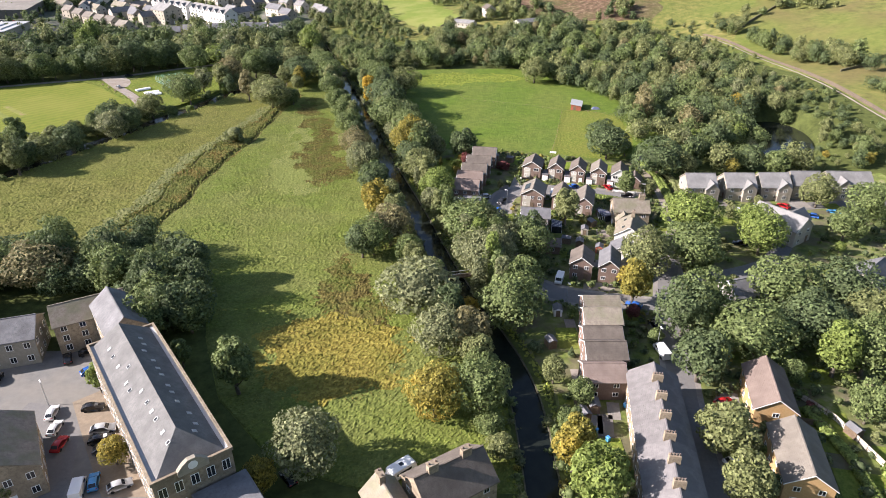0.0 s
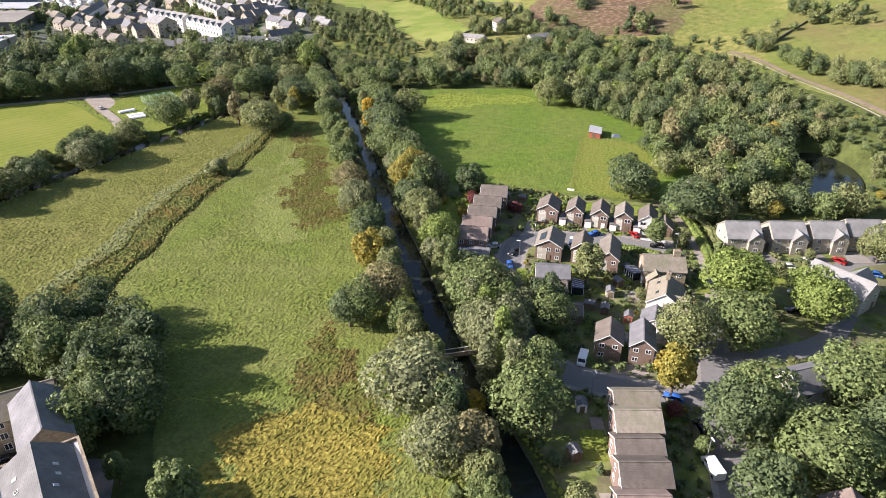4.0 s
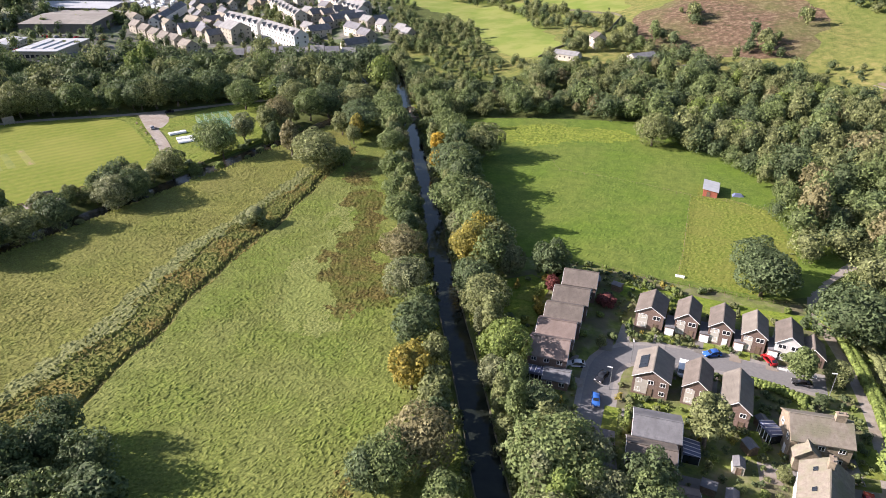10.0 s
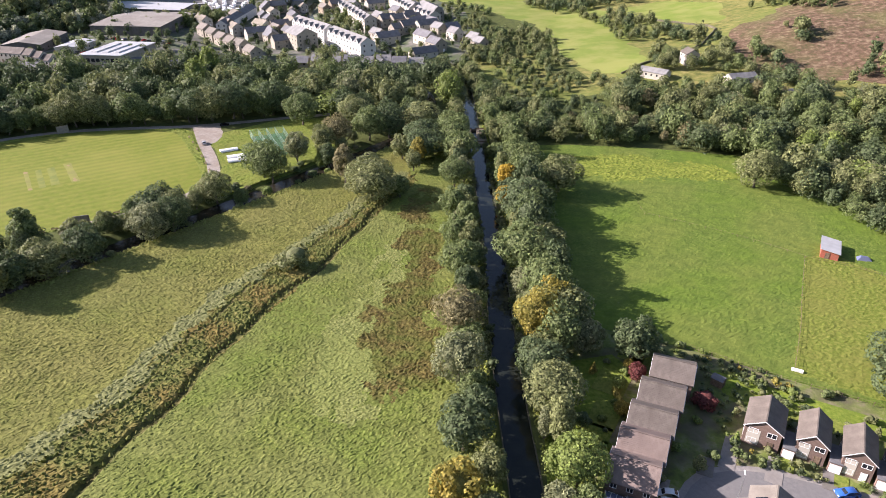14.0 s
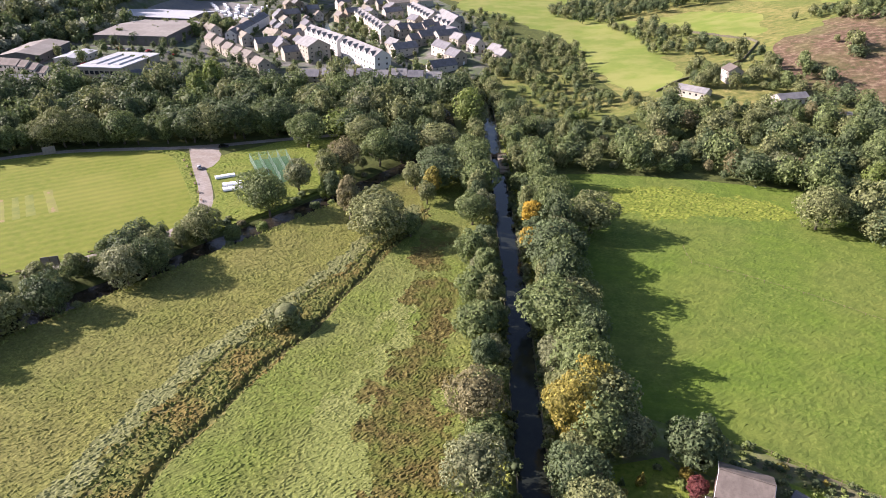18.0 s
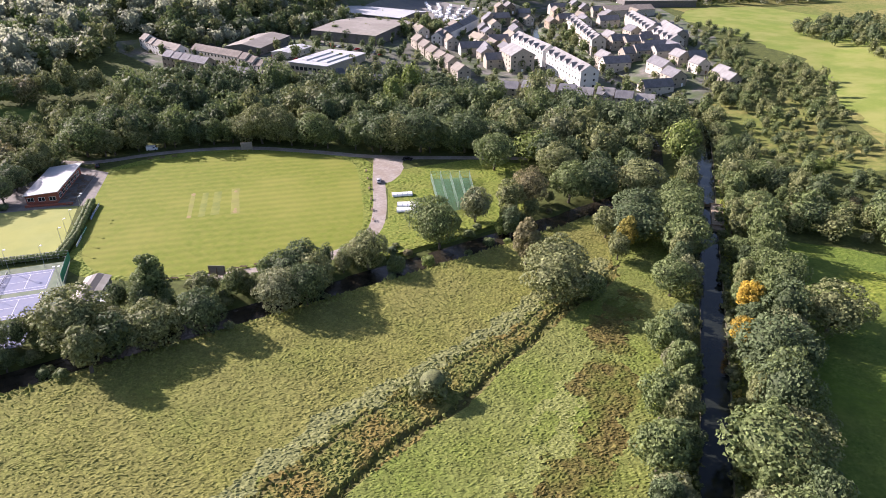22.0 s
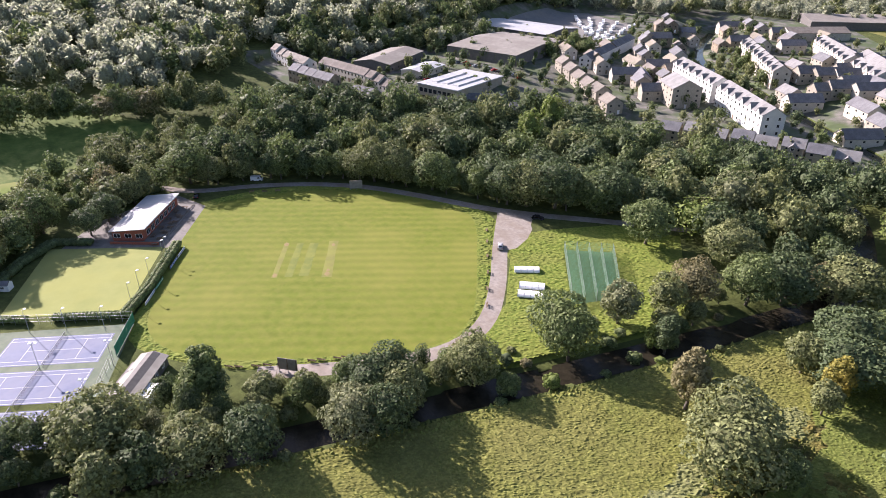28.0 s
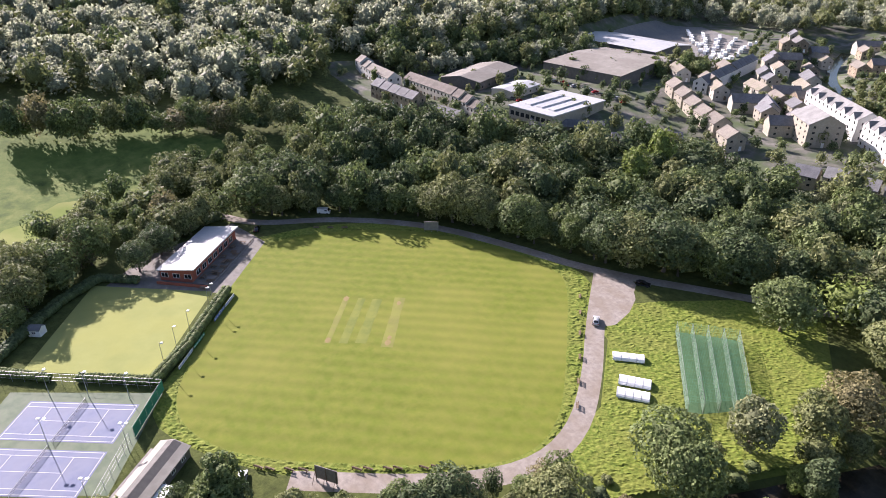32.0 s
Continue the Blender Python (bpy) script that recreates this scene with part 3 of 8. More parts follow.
M["paddock_side"] = surface("paddock_side_grass", [(0.075, 0.105, 0.014), (0.134, 0.164, 0.029), (0.215, 0.222, 0.055)], 1.0, 0.9, 0.7, 1.6, 0.5, 0.08, (0.16, 0.16, 0.04), spec=0.1)
M["bowling"] = surface("bowling_green_turf", [(0.235, 0.255, 0.085), (0.28, 0.295, 0.105)], 0.15, 0.9, 0.1, 6, 0.4, 0.08, (0.30, 0.30, 0.09), spec=0.1)
M["tennis"] = surface("tennis_surround_green", [(0.07, 0.105, 0.065), (0.115, 0.15, 0.09)], 0.5, 0.8, 0.1, 8, 0.5, 0.2, (0.14, 0.16, 0.11))
M["club"] = surface("club_paving", [(0.13, 0.12, 0.11), (0.22, 0.20, 0.185)], 0.5, 0.85, 0.2, 6, 0.4, 0.3, (0.12, 0.12, 0.08))
M["nets"] = surface("practice_turf", [(0.05, 0.10, 0.042), (0.08, 0.14, 0.06)], 0.5, 0.9, 0.2, 6)


def mown_stripes():
    """Outfield turf: mowing stripes across the ground, worn and dry patches."""
    m = surface("cricket_outfield", [(0.112, 0.146, 0.02), (0.172, 0.192, 0.032)], 0.35, 0.9, 0.3, 5, 0.6, 0.03, (0.20, 0.205, 0.045), spec=0.1, patches=((0.4, 0.09, (0.125, 0.16, 0.022)), (0.3, 0.4, (0.19, 0.185, 0.045))))
    t = m.node_tree
    n, l = t.nodes, t.links
    co, mp = n.new("ShaderNodeTexCoord"), n.new("ShaderNodeMapping")
    mp.inputs["Rotation"].default_value = (0, 0, radians(42))
    l.new(co.outputs["Object"], mp.inputs[0])
    w = n.new("ShaderNodeTexWave")
    w.bands_direction = 'X'
    w.inputs["Scale"].default_value, w.inputs["Distortion"].default_value, w.inputs["Detail"].default_value = 0.075, 1.4, 2
    w.inputs["Detail Scale"].default_value = 0.6
    l.new(mp.outputs[0], w.inputs["Vector"])
    k = n.new("ShaderNodeMapRange")
    k.inputs["To Min"].default_value, k.inputs["To Max"].default_value = 0.93, 1.06
    l.new(w.outputs["Fac"], k.inputs["Value"])
    h = n.new("ShaderNodeHueSaturation")
    p = n["Principled BSDF"]
    l.new(p.inputs["Base Color"].links[0].from_socket, h.inputs["Color"])
    l.new(k.outputs[0], h.inputs["Value"])
    l.new(h.outputs[0], p.inputs["Base Color"])
    return m


M["cricket"] = mown_stripes()


def build_ground():
    from mathutils.geometry import delaunay_2d_cdt
    pts, edges = [], []

    def loop(poly, step=12.0, closed=True):
        k = len(pts)
        dense = []
        ring = poly + [poly[0]] if closed else poly
        for (x0, y0), (x1, y1) in zip(ring, ring[1:]):
            n = max(1, int(math.hypot(x1 - x0, y1 - y0) / step))
            dense += [(x0 + (x1 - x0) * i / n, y0 + (y1 - y0) * i / n) for i in range(n)]
        if not closed:
            dense.append(ring[-1])
        pts.extend(dense)
        m = len(dense)
        edges.extend((k + i, k + (i + 1) % m) for i in range(m if closed else m - 1))

    for _, poly in ZONES:
        loop(poly)
    for line, offs in ((CANAL, (CANAL_HALF, CANAL_HALF + 0.35)), (RIVER, (RIVER_HALF, RIVER_HALF + 3.0, RIVER_HALF + 6.0))):
        for off in offs:
            loop(band(line, off), 12)
    loop(POND, 8)
    rng = np.random.default_rng(3)
    fine = np.stack(np.meshgrid(np.arange(-470, 260, 10.0), np.arange(30, 760, 10.0)), -1).reshape(-1, 2)
    fine += rng.uniform(-2, 2, fine.shape)
    pts.extend(map(tuple, fine))
    far = np.stack(np.meshgrid(np.arange(-3000, 3001, 100.0), np.arange(-2600, 3401, 100.0)), -1).reshape(-1, 2) + 0.37
    far = far[~((far[:, 0] > -475) & (far[:, 0] < 265) & (far[:, 1] > 25) & (far[:, 1] < 765))]
    pts.extend(map(tuple, far))
    v, _, f, *_ = delaunay_2d_cdt([Vector(p) for p in pts], edges, [], 0, 1e-4)
    xy = np.array([tuple(p) for p in v])
    tri = np.array([tuple(t) for t in f])
    z = ground_z(xy[:, 0], xy[:, 1])
    deep = inside(xy[:, 0], xy[:, 1], MEADOW) & (away(xy[:, 0], xy[:, 1], MEADOW + MEADOW[:1]) > 3)
    deep &= (away(xy[:, 0], xy[:, 1], RIVER) > RIVER_HALF + 8) & (away(xy[:, 0], xy[:, 1], CANAL) > 9)
    z[deep] -= 1.6          # the grass sheet lies above it there, with its ditches
    mid = xy[tri].mean(1)
    slot = np.zeros(len(tri), int)
    names = ["wood"]
    for name, poly in ZONES:
        if name not in names:
            names.append(name)
        slot[inside(mid[:, 0], mid[:, 1], poly)] = names.index(name)
    bank = (away(mid[:, 0], mid[:, 1], RIVER) < RIVER_HALF + 3.2) | (away(mid[:, 0], mid[:, 1], CANAL) < CANAL_HALF + 0.3)
    slot[bank] = 0
    me = bpy.data.meshes.new("ground")
    me.from_pydata(np.c_[xy, z].tolist(), [], tri.tolist())
    for n in names:
        me.materials.append(M[n])
    me.polygons.foreach_set("material_index", slot)
    me.polygons.foreach_set("use_smooth", [True] * len(tri))
    me.update()
    return tagged(new("ground", me), "valley floor of meadow, paddock, turf and roads under wooded hills", "ground", kind="structure")


build_ground()


def ribbon(line, half, z):
    a = band(line, half)
    n = len(line)
    s = Shape()
    for i in range(n):
        s.v += [(*a[i], z), (*a[2 * n - 1 - i], z)]
    s.f = [(2 * i, 2 * i + 1, 2 * i + 3, 2 * i + 2) for i in range(n - 1)]
    return s


solid("water_canal", ribbon(CANAL, CANAL_HALF + 0.2, -0.55), M["water"], "dark still canal water between tree-lined banks", "water", kind="structure")
solid("water_river", ribbon(RIVER, RIVER_HALF + 1.4, -1.35), M["river"], "narrow dark river under overhanging trees", "water", kind="structure")
pond_shape = Shape()
pond_shape.v = [(x, y, -0.7) for x, y in POND]
pond_shape.f = [tuple(range(len(POND)))]
solid("water_pond", pond_shape, M["water"], "still pond ringed by trees", "water", kind="structure")

# stone edging along the canal
for side, nm in ((1, "canal_coping"), (-1, "canal_coping")):
    s = Shape()
    pts = along(CANAL, 1.5)
    for (x0, y0, u0, v0), (x1, y1, u1, v1) in zip(pts, pts[1:]):
        if not 30 < y0 < 470:
            continue
        a, b = side * (CANAL_HALF + 0.02), side * (CANAL_HALF + 0.30)
        q = [(x0 + u0 * a, y0 + v0 * a), (x0 + u0 * b, y0 + v0 * b), (x1 + u0 * b, y1 + v0 * b), (x1 + u0 * a, y1 + v0 * a)]
        s.add([(*p, -0.9) for p in q] + [(*p, -0.12) for p in q], [(4, 5, 6, 7), (0, 1, 5, 4), (1, 2, 6, 5), (2, 3, 7, 6), (3, 0, 4, 7)])
    solid(nm, s, M["dark_stone"], "mossy gritstone coping along the canal bank", "coping", kind="structure")

# ---- trees ----
def ico(sub):
    bm = bmesh.new()
    bmesh.ops.create_icosphere(bm, subdivisions=sub, radius=1)
    v = np.array([tuple(x.co) for x in bm.verts])
    f = np.array([[x.index for x in q.verts] for q in bm.faces])
    bm.free()
    return v, f


ICO1, ICO2 = ico(1), ico(2)


def crown_arrays(seed, radius, height, base, lobes, leaves, leaf, shape="round", sub=1, fine=1.0):
    """A crown of bumpy lobes clothed in small leaf sprays, as arrays of vertices, triangles and quads."""
    rng = np.random.default_rng(seed)
    cen, rad = [], []
    top = height - base
    if shape != "cone":
        lobes, fine = int(lobes * 1.8), fine * 0.8
    for i in range(lobes):
        u = (i + 0.5) / lobes
        a = i * 2.4 + rng.uniform(-0.5, 0.5)
        if shape == "poplar":
            rr, zz = radius * 0.35 * rng.random() ** 0.5, base + top * (0.1 + 0.85 * u)
            r = radius * fine * (0.62 - 0.30 * abs(u - 0.4))
        elif shape == "cone":
            rr, zz = radius * 0.5 * (1 - u) * rng.uniform(0.6, 1), base + top * (0.08 + 0.86 * u)
            r = radius * (0.62 * (1 - u) + 0.14)
        elif shape == "bush":
            rr, zz = radius * 0.72 * math.sqrt(rng.random()), base + top * rng.uniform(0.25, 0.62)
            r = radius * fine * rng.uniform(0.28, 0.46)
        else:
            w = math.sin(math.pi * (0.16 + 0.72 * u)) ** 0.8
            rr, zz = radius * 0.72 * w * rng.uniform(0.55, 1.0), base + top * (0.18 + 0.68 * u + rng.uniform(-0.08, 0.08))
            r = radius * fine * rng.uniform(0.27, 0.44) * (0.8 + 0.35 * w)
        cen.append((rr * math.cos(a), rr * math.sin(a), zz))
        rad.append((r, r, r * rng.uniform(0.72, 1.0)))
    cen, rad = np.array(cen), np.array(rad)
    vs, fs, k = [], [], 0
    if shape == "cone":
        blobs = list(zip(cen, rad * 0.8))
    else:
        wide = radius * (0.42 if shape == "poplar" else 0.58)
        blobs = [(np.array([0, 0, base + top * 0.5]), np.array([wide, wide, top * 0.36]))]
    for c, r in blobs:
        bv, bf = ICO2 if sub > 1 else ICO1
        vs.append(c + bv * r * (1 + rng.uniform(-0.24, 0.14, (len(bv), 1))))
        fs.append(bf + k)
        k += len(bv)
    cores = sum(len(f) for f in fs)
    n = leaves
    pick = rng.choice(lobes, n, p=rad[:, 0] ** 2 / (rad[:, 0] ** 2).sum())
    d = rng.normal(size=(n, 3))
    d[:, 2] += 0.25
    d /= np.linalg.norm(d, axis=1, keepdims=True)
    pos = cen[pick] + d * rad[pick] * rng.uniform(0.84, 1.16, (n, 1))
    inner = np.zeros(n, bool)
    for j in range(lobes):
        inner |= (((pos - cen[j]) / rad[j]) ** 2).sum(1) < 0.66
    pos, d = pos[~inner], d[~inner]
    n = len(pos)
    nrm = d + rng.normal(0, 0.42, (n, 3))
    nrm[:, 2] += 0.2
    nrm /= np.linalg.norm(nrm, axis=1, keepdims=True)
    u = np.cross(nrm, rng.normal(size=(n, 3)))
    u /= np.linalg.norm(u, axis=1, keepdims=True)
    w = np.cross(nrm, u)
    s = leaf * rng.uniform(0.6, 1.4, (n, 1))
    tri = np.stack([pos - u * s - w * s * 0.6, pos + u * s * 0.9 - w * s * 0.5 - nrm * s * 0.3, pos + w * s * rng.uniform(0.7, 1.2, (n, 1))], 1).reshape(-1, 3)
    vs.append(tri)
    fs.append(np.arange(n * 3).reshape(-1, 3) + k)
    f = np.concatenate(fs)
    return np.concatenate(vs), f, np.arange(len(f)) >= cores


def arrays_mesh(name, v, f, material, sprays=None, inner=None):
    me = bpy.data.meshes.new(name)
    me.vertices.add(len(v))
    me.vertices.foreach_set("co", np.ascontiguousarray(v, np.float32).ravel())
    me.loops.add(len(f) * 3)
    me.loops.foreach_set("vertex_index", np.ascontiguousarray(f, np.int32).ravel())
    me.polygons.add(len(f))
    me.polygons.foreach_set("loop_start", np.arange(0, len(f) * 3, 3, dtype=np.int32))
    me.polygons.foreach_set("use_smooth", np.ones(len(f), bool))
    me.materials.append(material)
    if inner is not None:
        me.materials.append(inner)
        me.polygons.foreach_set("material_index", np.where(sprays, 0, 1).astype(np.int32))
    me.update(calc_edges=True)
    return me


def trunk_shape(seed, radius, height, base):
    rng = random.Random(seed)
    s = Shape()
    r = 0.035 * height
    p, top = Vector((0, 0, -0.3)), height * 0.62
    last = r
    for i in range(4):
        q = Vector((rng.uniform(-0.3, 0.3), rng.uniform(-0.3, 0.3), top * (i + 1) / 4))
        s.tube(p, q, last, last * 0.75, 7, i == 0)
        if i > 0:
            for k in range(2):
                a = rng.uniform(0, 6.28)
                e = p + Vector((math.cos(a) * radius * 0.6, math.sin(a) * radius * 0.6, height * rng.uniform(0.12, 0.25)))
                s.tube(p, e, last * 0.5, last * 0.12, 5)
        p, last = q, last * 0.75
    return s


KINDS = {  # radius, height, clear stem, lobes, sprays, spray size, shape
    "round": (4.6, 9.5, 1.6, 18, 5200, 0.27, "round"),
    "big": (7.4, 13.5, 2.0, 30, 10500, 0.31, "round"),
    "tall": (3.9, 12.0, 2.2, 18, 5200, 0.27, "round"),
    "poplar": (3.0, 13.0, 1.2, 13, 4600, 0.26, "poplar"),
    "bush": (3.0, 4.0, 0.0, 11, 2300, 0.22, "bush"),
    "shrub": (1.5, 2.0, 0.0, 6, 650, 0.19, "bush"),
    "fir": (1.2, 4.5, 0.3, 9, 900, 0.2, "cone"),
    "willow": (4.6, 7.5, 0.8, 16, 5400, 0.25, "round"),
}
CROWNS, TRUNKS = {}, {}


def crown_of(kind, leaf, variant):
    key = (kind, leaf, variant)
    if key not in CROWNS:
        r, h, b, lobes, n, size, shape = KINDS[kind]
        v, f, top = crown_arrays(len(kind) * 131 + variant * 7 + ord(kind[0]), r, h, b, lobes, n, size, shape, 1 if shape == "cone" else 2)
        CROWNS[key] = arrays_mesh("crown", v, f, LEAF[leaf], top, LEAF_SHADE_CORE[leaf])
    if (kind, variant) not in TRUNKS:
        r, h, b = KINDS[kind][:3]
        TRUNKS[(kind, variant)] = trunk_shape(variant, r, h, b).mesh("trunk", M["bark"], True)
    return CROWNS[key], TRUNKS[(kind, variant)]


LEAF_WORDS = ["olive-green", "mid-green", "dark green", "grey-green", "turning yellow-green", "bright green", "golden yellow autumn", "thinning olive-brown", "dark copper-red", "pale grey-green birch"]
SHAPE_WORDS = {"round": "broad rounded deciduous tree", "tall": "tall full-crowned deciduous tree", "poplar": "tall narrow upright tree",
               "bush": "low spreading bush", "fir": "pointed conifer", "big": "large spreading deciduous tree", "shrub": "small rounded garden shrub", "willow": "drooping spreading willow"}
tree_rng = random.Random(11)


def tree(x, y, kind="round", leaf=0, size=1.0, where="in rough grass", group="", wide=1.0, tall=1.0):
    variant = tree_rng.randrange(3)
    crown, trunk = crown_of(kind, leaf, variant)
    name = "bush" if kind in ("bush", "shrub") else "tree"
    ob = thing(name, " ".join(f"{LEAF_WORDS[leaf]} {SHAPE_WORDS[kind]} {where}".split()[:12]), name, group=group)
    sx = size * wide * tree_rng.uniform(0.92, 1.08)
    ob.matrix_basis = Matrix.LocRotScale((x, y, gz(x, y)), Euler((0, 0, tree_rng.uniform(0, 6.28))), (sx, sx, size * tall * tree_rng.uniform(0.92, 1.08)))
    part("trunk", trunk, None, ob)
    part("crown", crown, None, ob)
    return ob


def pick(weights):
    return tree_rng.choices([i for i, _ in weights], [w for _, w in weights])[0]


MIX = ((0, 4), (1, 4), (2, 1.5), (3, 1.6), (4, 0.7))


def row_of_trees(line, lo, hi, offsets, step, kinds, sizes, mix, where, group):
    """Trees along a line, between two values of y, at given offsets to its left."""
    for off in offsets:
        for x, y, u, v in along(line, step):
            if not lo < y < hi or tree_rng.random() < 0.08:
                continue
            o = off + tree_rng.uniform(-1.2, 1.2)
            s = tree_rng.uniform(-0.35, 0.35) * step
            k = tree_rng.choice(kinds)
            tx, ty, size = x + u * o + v * s, y + v * o - u * s, tree_rng.uniform(*sizes)
            if all(math.hypot(tx - px, ty - py) > 0.62 * pr + 1.6 for px, py, pr in PLACED):
                tree(tx, ty, k, pick(mix), size, where, group)


# woods: many trees in one mesh each
def far_kind(seed, r, h, lobes, sprays, leaf, fine=0.95):
    return crown_arrays(seed, r, h, h * 0.06, lobes, sprays, leaf, "round", 1, fine)


FAR = [far_kind(1, 5.6, 11.5, 15, 1250, 0.42), far_kind(2, 6.4, 12.5, 17, 1400, 0.43), far_kind(3, 4.6, 13.8, 13, 1150, 0.40), far_kind(4, 5.4, 10.0, 14, 1150, 0.42), far_kind(6, 7.6, 13.0, 21, 1700, 0.44), far_kind(7, 4.0, 9.0, 10, 850, 0.38)]
NEAR = [far_kind(41, 5.6, 11.5, 24, 3600, 0.30), far_kind(42, 6.2, 12.5, 26, 4000, 0.30), far_kind(43, 5.0, 13.0, 22, 3400, 0.30)]
THIN = [far_kind(20, 5.6, 11.0, 10, 330, 0.72), far_kind(21, 6.4, 13.0, 12, 360, 0.75), far_kind(22, 4.6, 14.0, 9, 300, 0.70), far_kind(23, 7.4, 11.5, 13, 380, 0.76)]


PLANT = [crown_arrays(51 + i, 5.4, h, 0.2, 6, 170, 0.75, 'bush', 1) for i, h in enumerate((8.0, 10.0, 7.0))]


def wood(name, poly, spacing, sizes, leaves, label, seed, holes=(), thin=False, lower=0.0, clump=None, near=False, kinds=None, gap=5.6, fade=None):
    rng = np.random.default_rng(seed)
    xs, ys = [p[0] for p in poly], [p[1] for p in poly]
    g = np.stack(np.meshgrid(np.arange(min(xs), max(xs), spacing), np.arange(min(ys), max(ys), spacing * 0.87)), -1)
    g[1::2, :, 0] += spacing / 2
    g = g.reshape(-1, 2) + rng.uniform(-0.36, 0.36, (g.size // 2, 2)) * spacing
    keep = inside(g[:, 0], g[:, 1], poly) & (away(g[:, 0], g[:, 1], CANAL) > gap) & (away(g[:, 0], g[:, 1], RIVER) > 4.5)
    keep &= away(g[:, 0], g[:, 1], RAIL) > 6.5
    for h in holes:
        keep &= ~inside(g[:, 0], g[:, 1], h)
    if clump is not None:
        x, y = g[:, 0], g[:, 1]
        keep &= np.sin(x * 0.043 + 1.7 * np.sin(y * 0.019)) * np.sin(y * 0.037 + 1.3 * np.sin(x * 0.027)) + 0.35 * np.sin(x * 0.13 + y * 0.07) > clump
    g = g[keep]
    z = ground_z(g[:, 0], g[:, 1])
    shrink = np.where(right_of(g[:, 0], g[:, 1], RAIL) < 0, np.clip(away(g[:, 0], g[:, 1], RAIL) / 40, 0.36, 1), 1.0)
    if fade:            # trees get lower from one y to the next
        shrink = shrink * np.where(g[:, 0] < -4, np.interp(g[:, 1], fade[:2], (1.0, fade[2])), 1.0)
    kinds = kinds or (THIN if thin else NEAR if near else FAR)
    species = rng.choice(len(leaves), len(g), p=np.array([w for _, w in leaves]) / sum(w for _, w in leaves))
    for si, (leaf, _) in enumerate(leaves):
        vs, fs, tops, k = [], [], [], 0
        for (x, y), h, low in zip(g[species == si], z[species == si], shrink[species == si]):
            v, f, top = kinds[rng.integers(len(kinds))]
            tops.append(top)
            a, s = rng.uniform(0, 6.28), rng.uniform(*sizes) * low
            c, d = math.cos(a) * s, math.sin(a) * s
            w = np.empty_like(v)
            w[:, 0], w[:, 1], w[:, 2] = v[:, 0] * c - v[:, 1] * d + x, v[:, 0] * d + v[:, 1] * c + y, v[:, 2] * s * rng.uniform(0.72, 1.3) + h - lower
            vs.append(w)
            fs.append(f + k)
            k += len(v)
        if vs:
            me = arrays_mesh(name, np.concatenate(vs), np.concatenate(fs), LEAF[leaf], np.concatenate(tops), LEAF_SHADE_CORE[leaf])
            tagged(new(name, me), f"{LEAF_WORDS[leaf]} crowns of {label}", "woodland", kind="stuff")


WOOD_N = [(-292, 300), (-276, 330), (-252, 352), (-222, 366), (-196, 378), (-160, 402), (-134, 396), (-110, 392), (-90, 412), (-84, 440), (-96, 482), (-125, 486), (-190, 472), (-232, 478), (-286, 438), (-320, 400), (-345, 392), (-345, 350), (-320, 316)]
WOOD_R = [(-60, 402), (-40, 392), (-22, 392), (8, 396), (52, 392), (53, 360), (68, 350), (79, 334), (82, 309), (81, 284), (79, 266), (79, 248), (126, 238), (128, 262), (136, 288), (150, 302), (182, 296), (174, 340), (165, 400), (135, 460), (62, 474), (10, 478), (-30, 492), (-70, 505), (-88, 480), (-72, 440)]
SCRUB_STRIP = [(-92, 492), (-86, 474), (-62, 466), (-28, 462), (-10, 474), (-8, 492), (-34, 512), (-62, 520), (-84, 535), (-100, 530)]
WOOD_L = [(-398, 346), (-402, 312), (-432, 280), (-470, 225), (-520, 120), (-760, 120), (-760, 700), (-520, 820), (-440, 740), (-432, 640), (-428, 560), (-432, 470), (-446, 430), (-445, 395), (-410, 388)]
WOOD_SW = [(-290, 180), (-300, 228), (-316, 240), (-330, 262), (-345, 290), (-350, 318), (-335, 330), (-292, 302), (-284, 280), (-290, 262), (-276, 244), (-250, 214), (-262, 180)]
WOOD_MILL = [(-185, 160), (-150, 158), (-112, 161), (-84, 164), (-70, 158), (-62, 142), (-57, 124), (-66, 116), (-80, 138), (-108, 140), (-120, 120), (-200, 110)]
POND_BANK = [(120, 238), (138, 226), (154, 230), (158, 250), (140, 250), (126, 250)]
WOOD_E = [(84, 228), (128, 222), (160, 222), (193, 224), (189, 262), (186, 300), (184, 330), (150, 310), (132, 296), (126, 268), (124, 240), (92, 252)]
wood("woodland", WOOD_N, 8.2, (0.6, 1.35), ((0, 1.6), (1, 3), (2, 6), (3, 0.4), (5, 0.3)), "the wood between cricket ground and town", 5)
wood("woodland", WOOD_R, 7.0, (0.36, 1.08), ((0, 3), (1, 3), (2, 3.2), (3, 0.7), (7, 0.5), (5, 0.4)), "the wood beyond the paddock", 6, holes=(POND, band(LANE, 5.0), SCRUB_STRIP), fade=(405, 462, 0.5))
wood("scrub", SCRUB_STRIP, 6.5, (0.2, 0.5), ((0, 3), (1, 2), (2, 1)), "low thorn scrub in the rough grass below the pasture", 48, clump=0.12)
wood("woodland", WOOD_E, 6.6, (0.36, 0.95), ((0, 3), (1, 3), (2, 3), (4, 0.4)), "the wood round the pond", 16, holes=(POND, POND_BANK))
wood("scrub", POND_BANK, 5.0, (0.14, 0.34), ((0, 3), (1, 3), (2, 2), (4, 0.5)), "low bushes on the pond bank", 49, holes=(POND,))
wood("scrub", band([p for p in RAIL if 225 < p[1] < 436], 8.0, -17.0), 7.0, (0.4, 0.85), ((0, 3), (1, 2), (2, 3)), "trees above the railway line", 50, clump=-0.5)
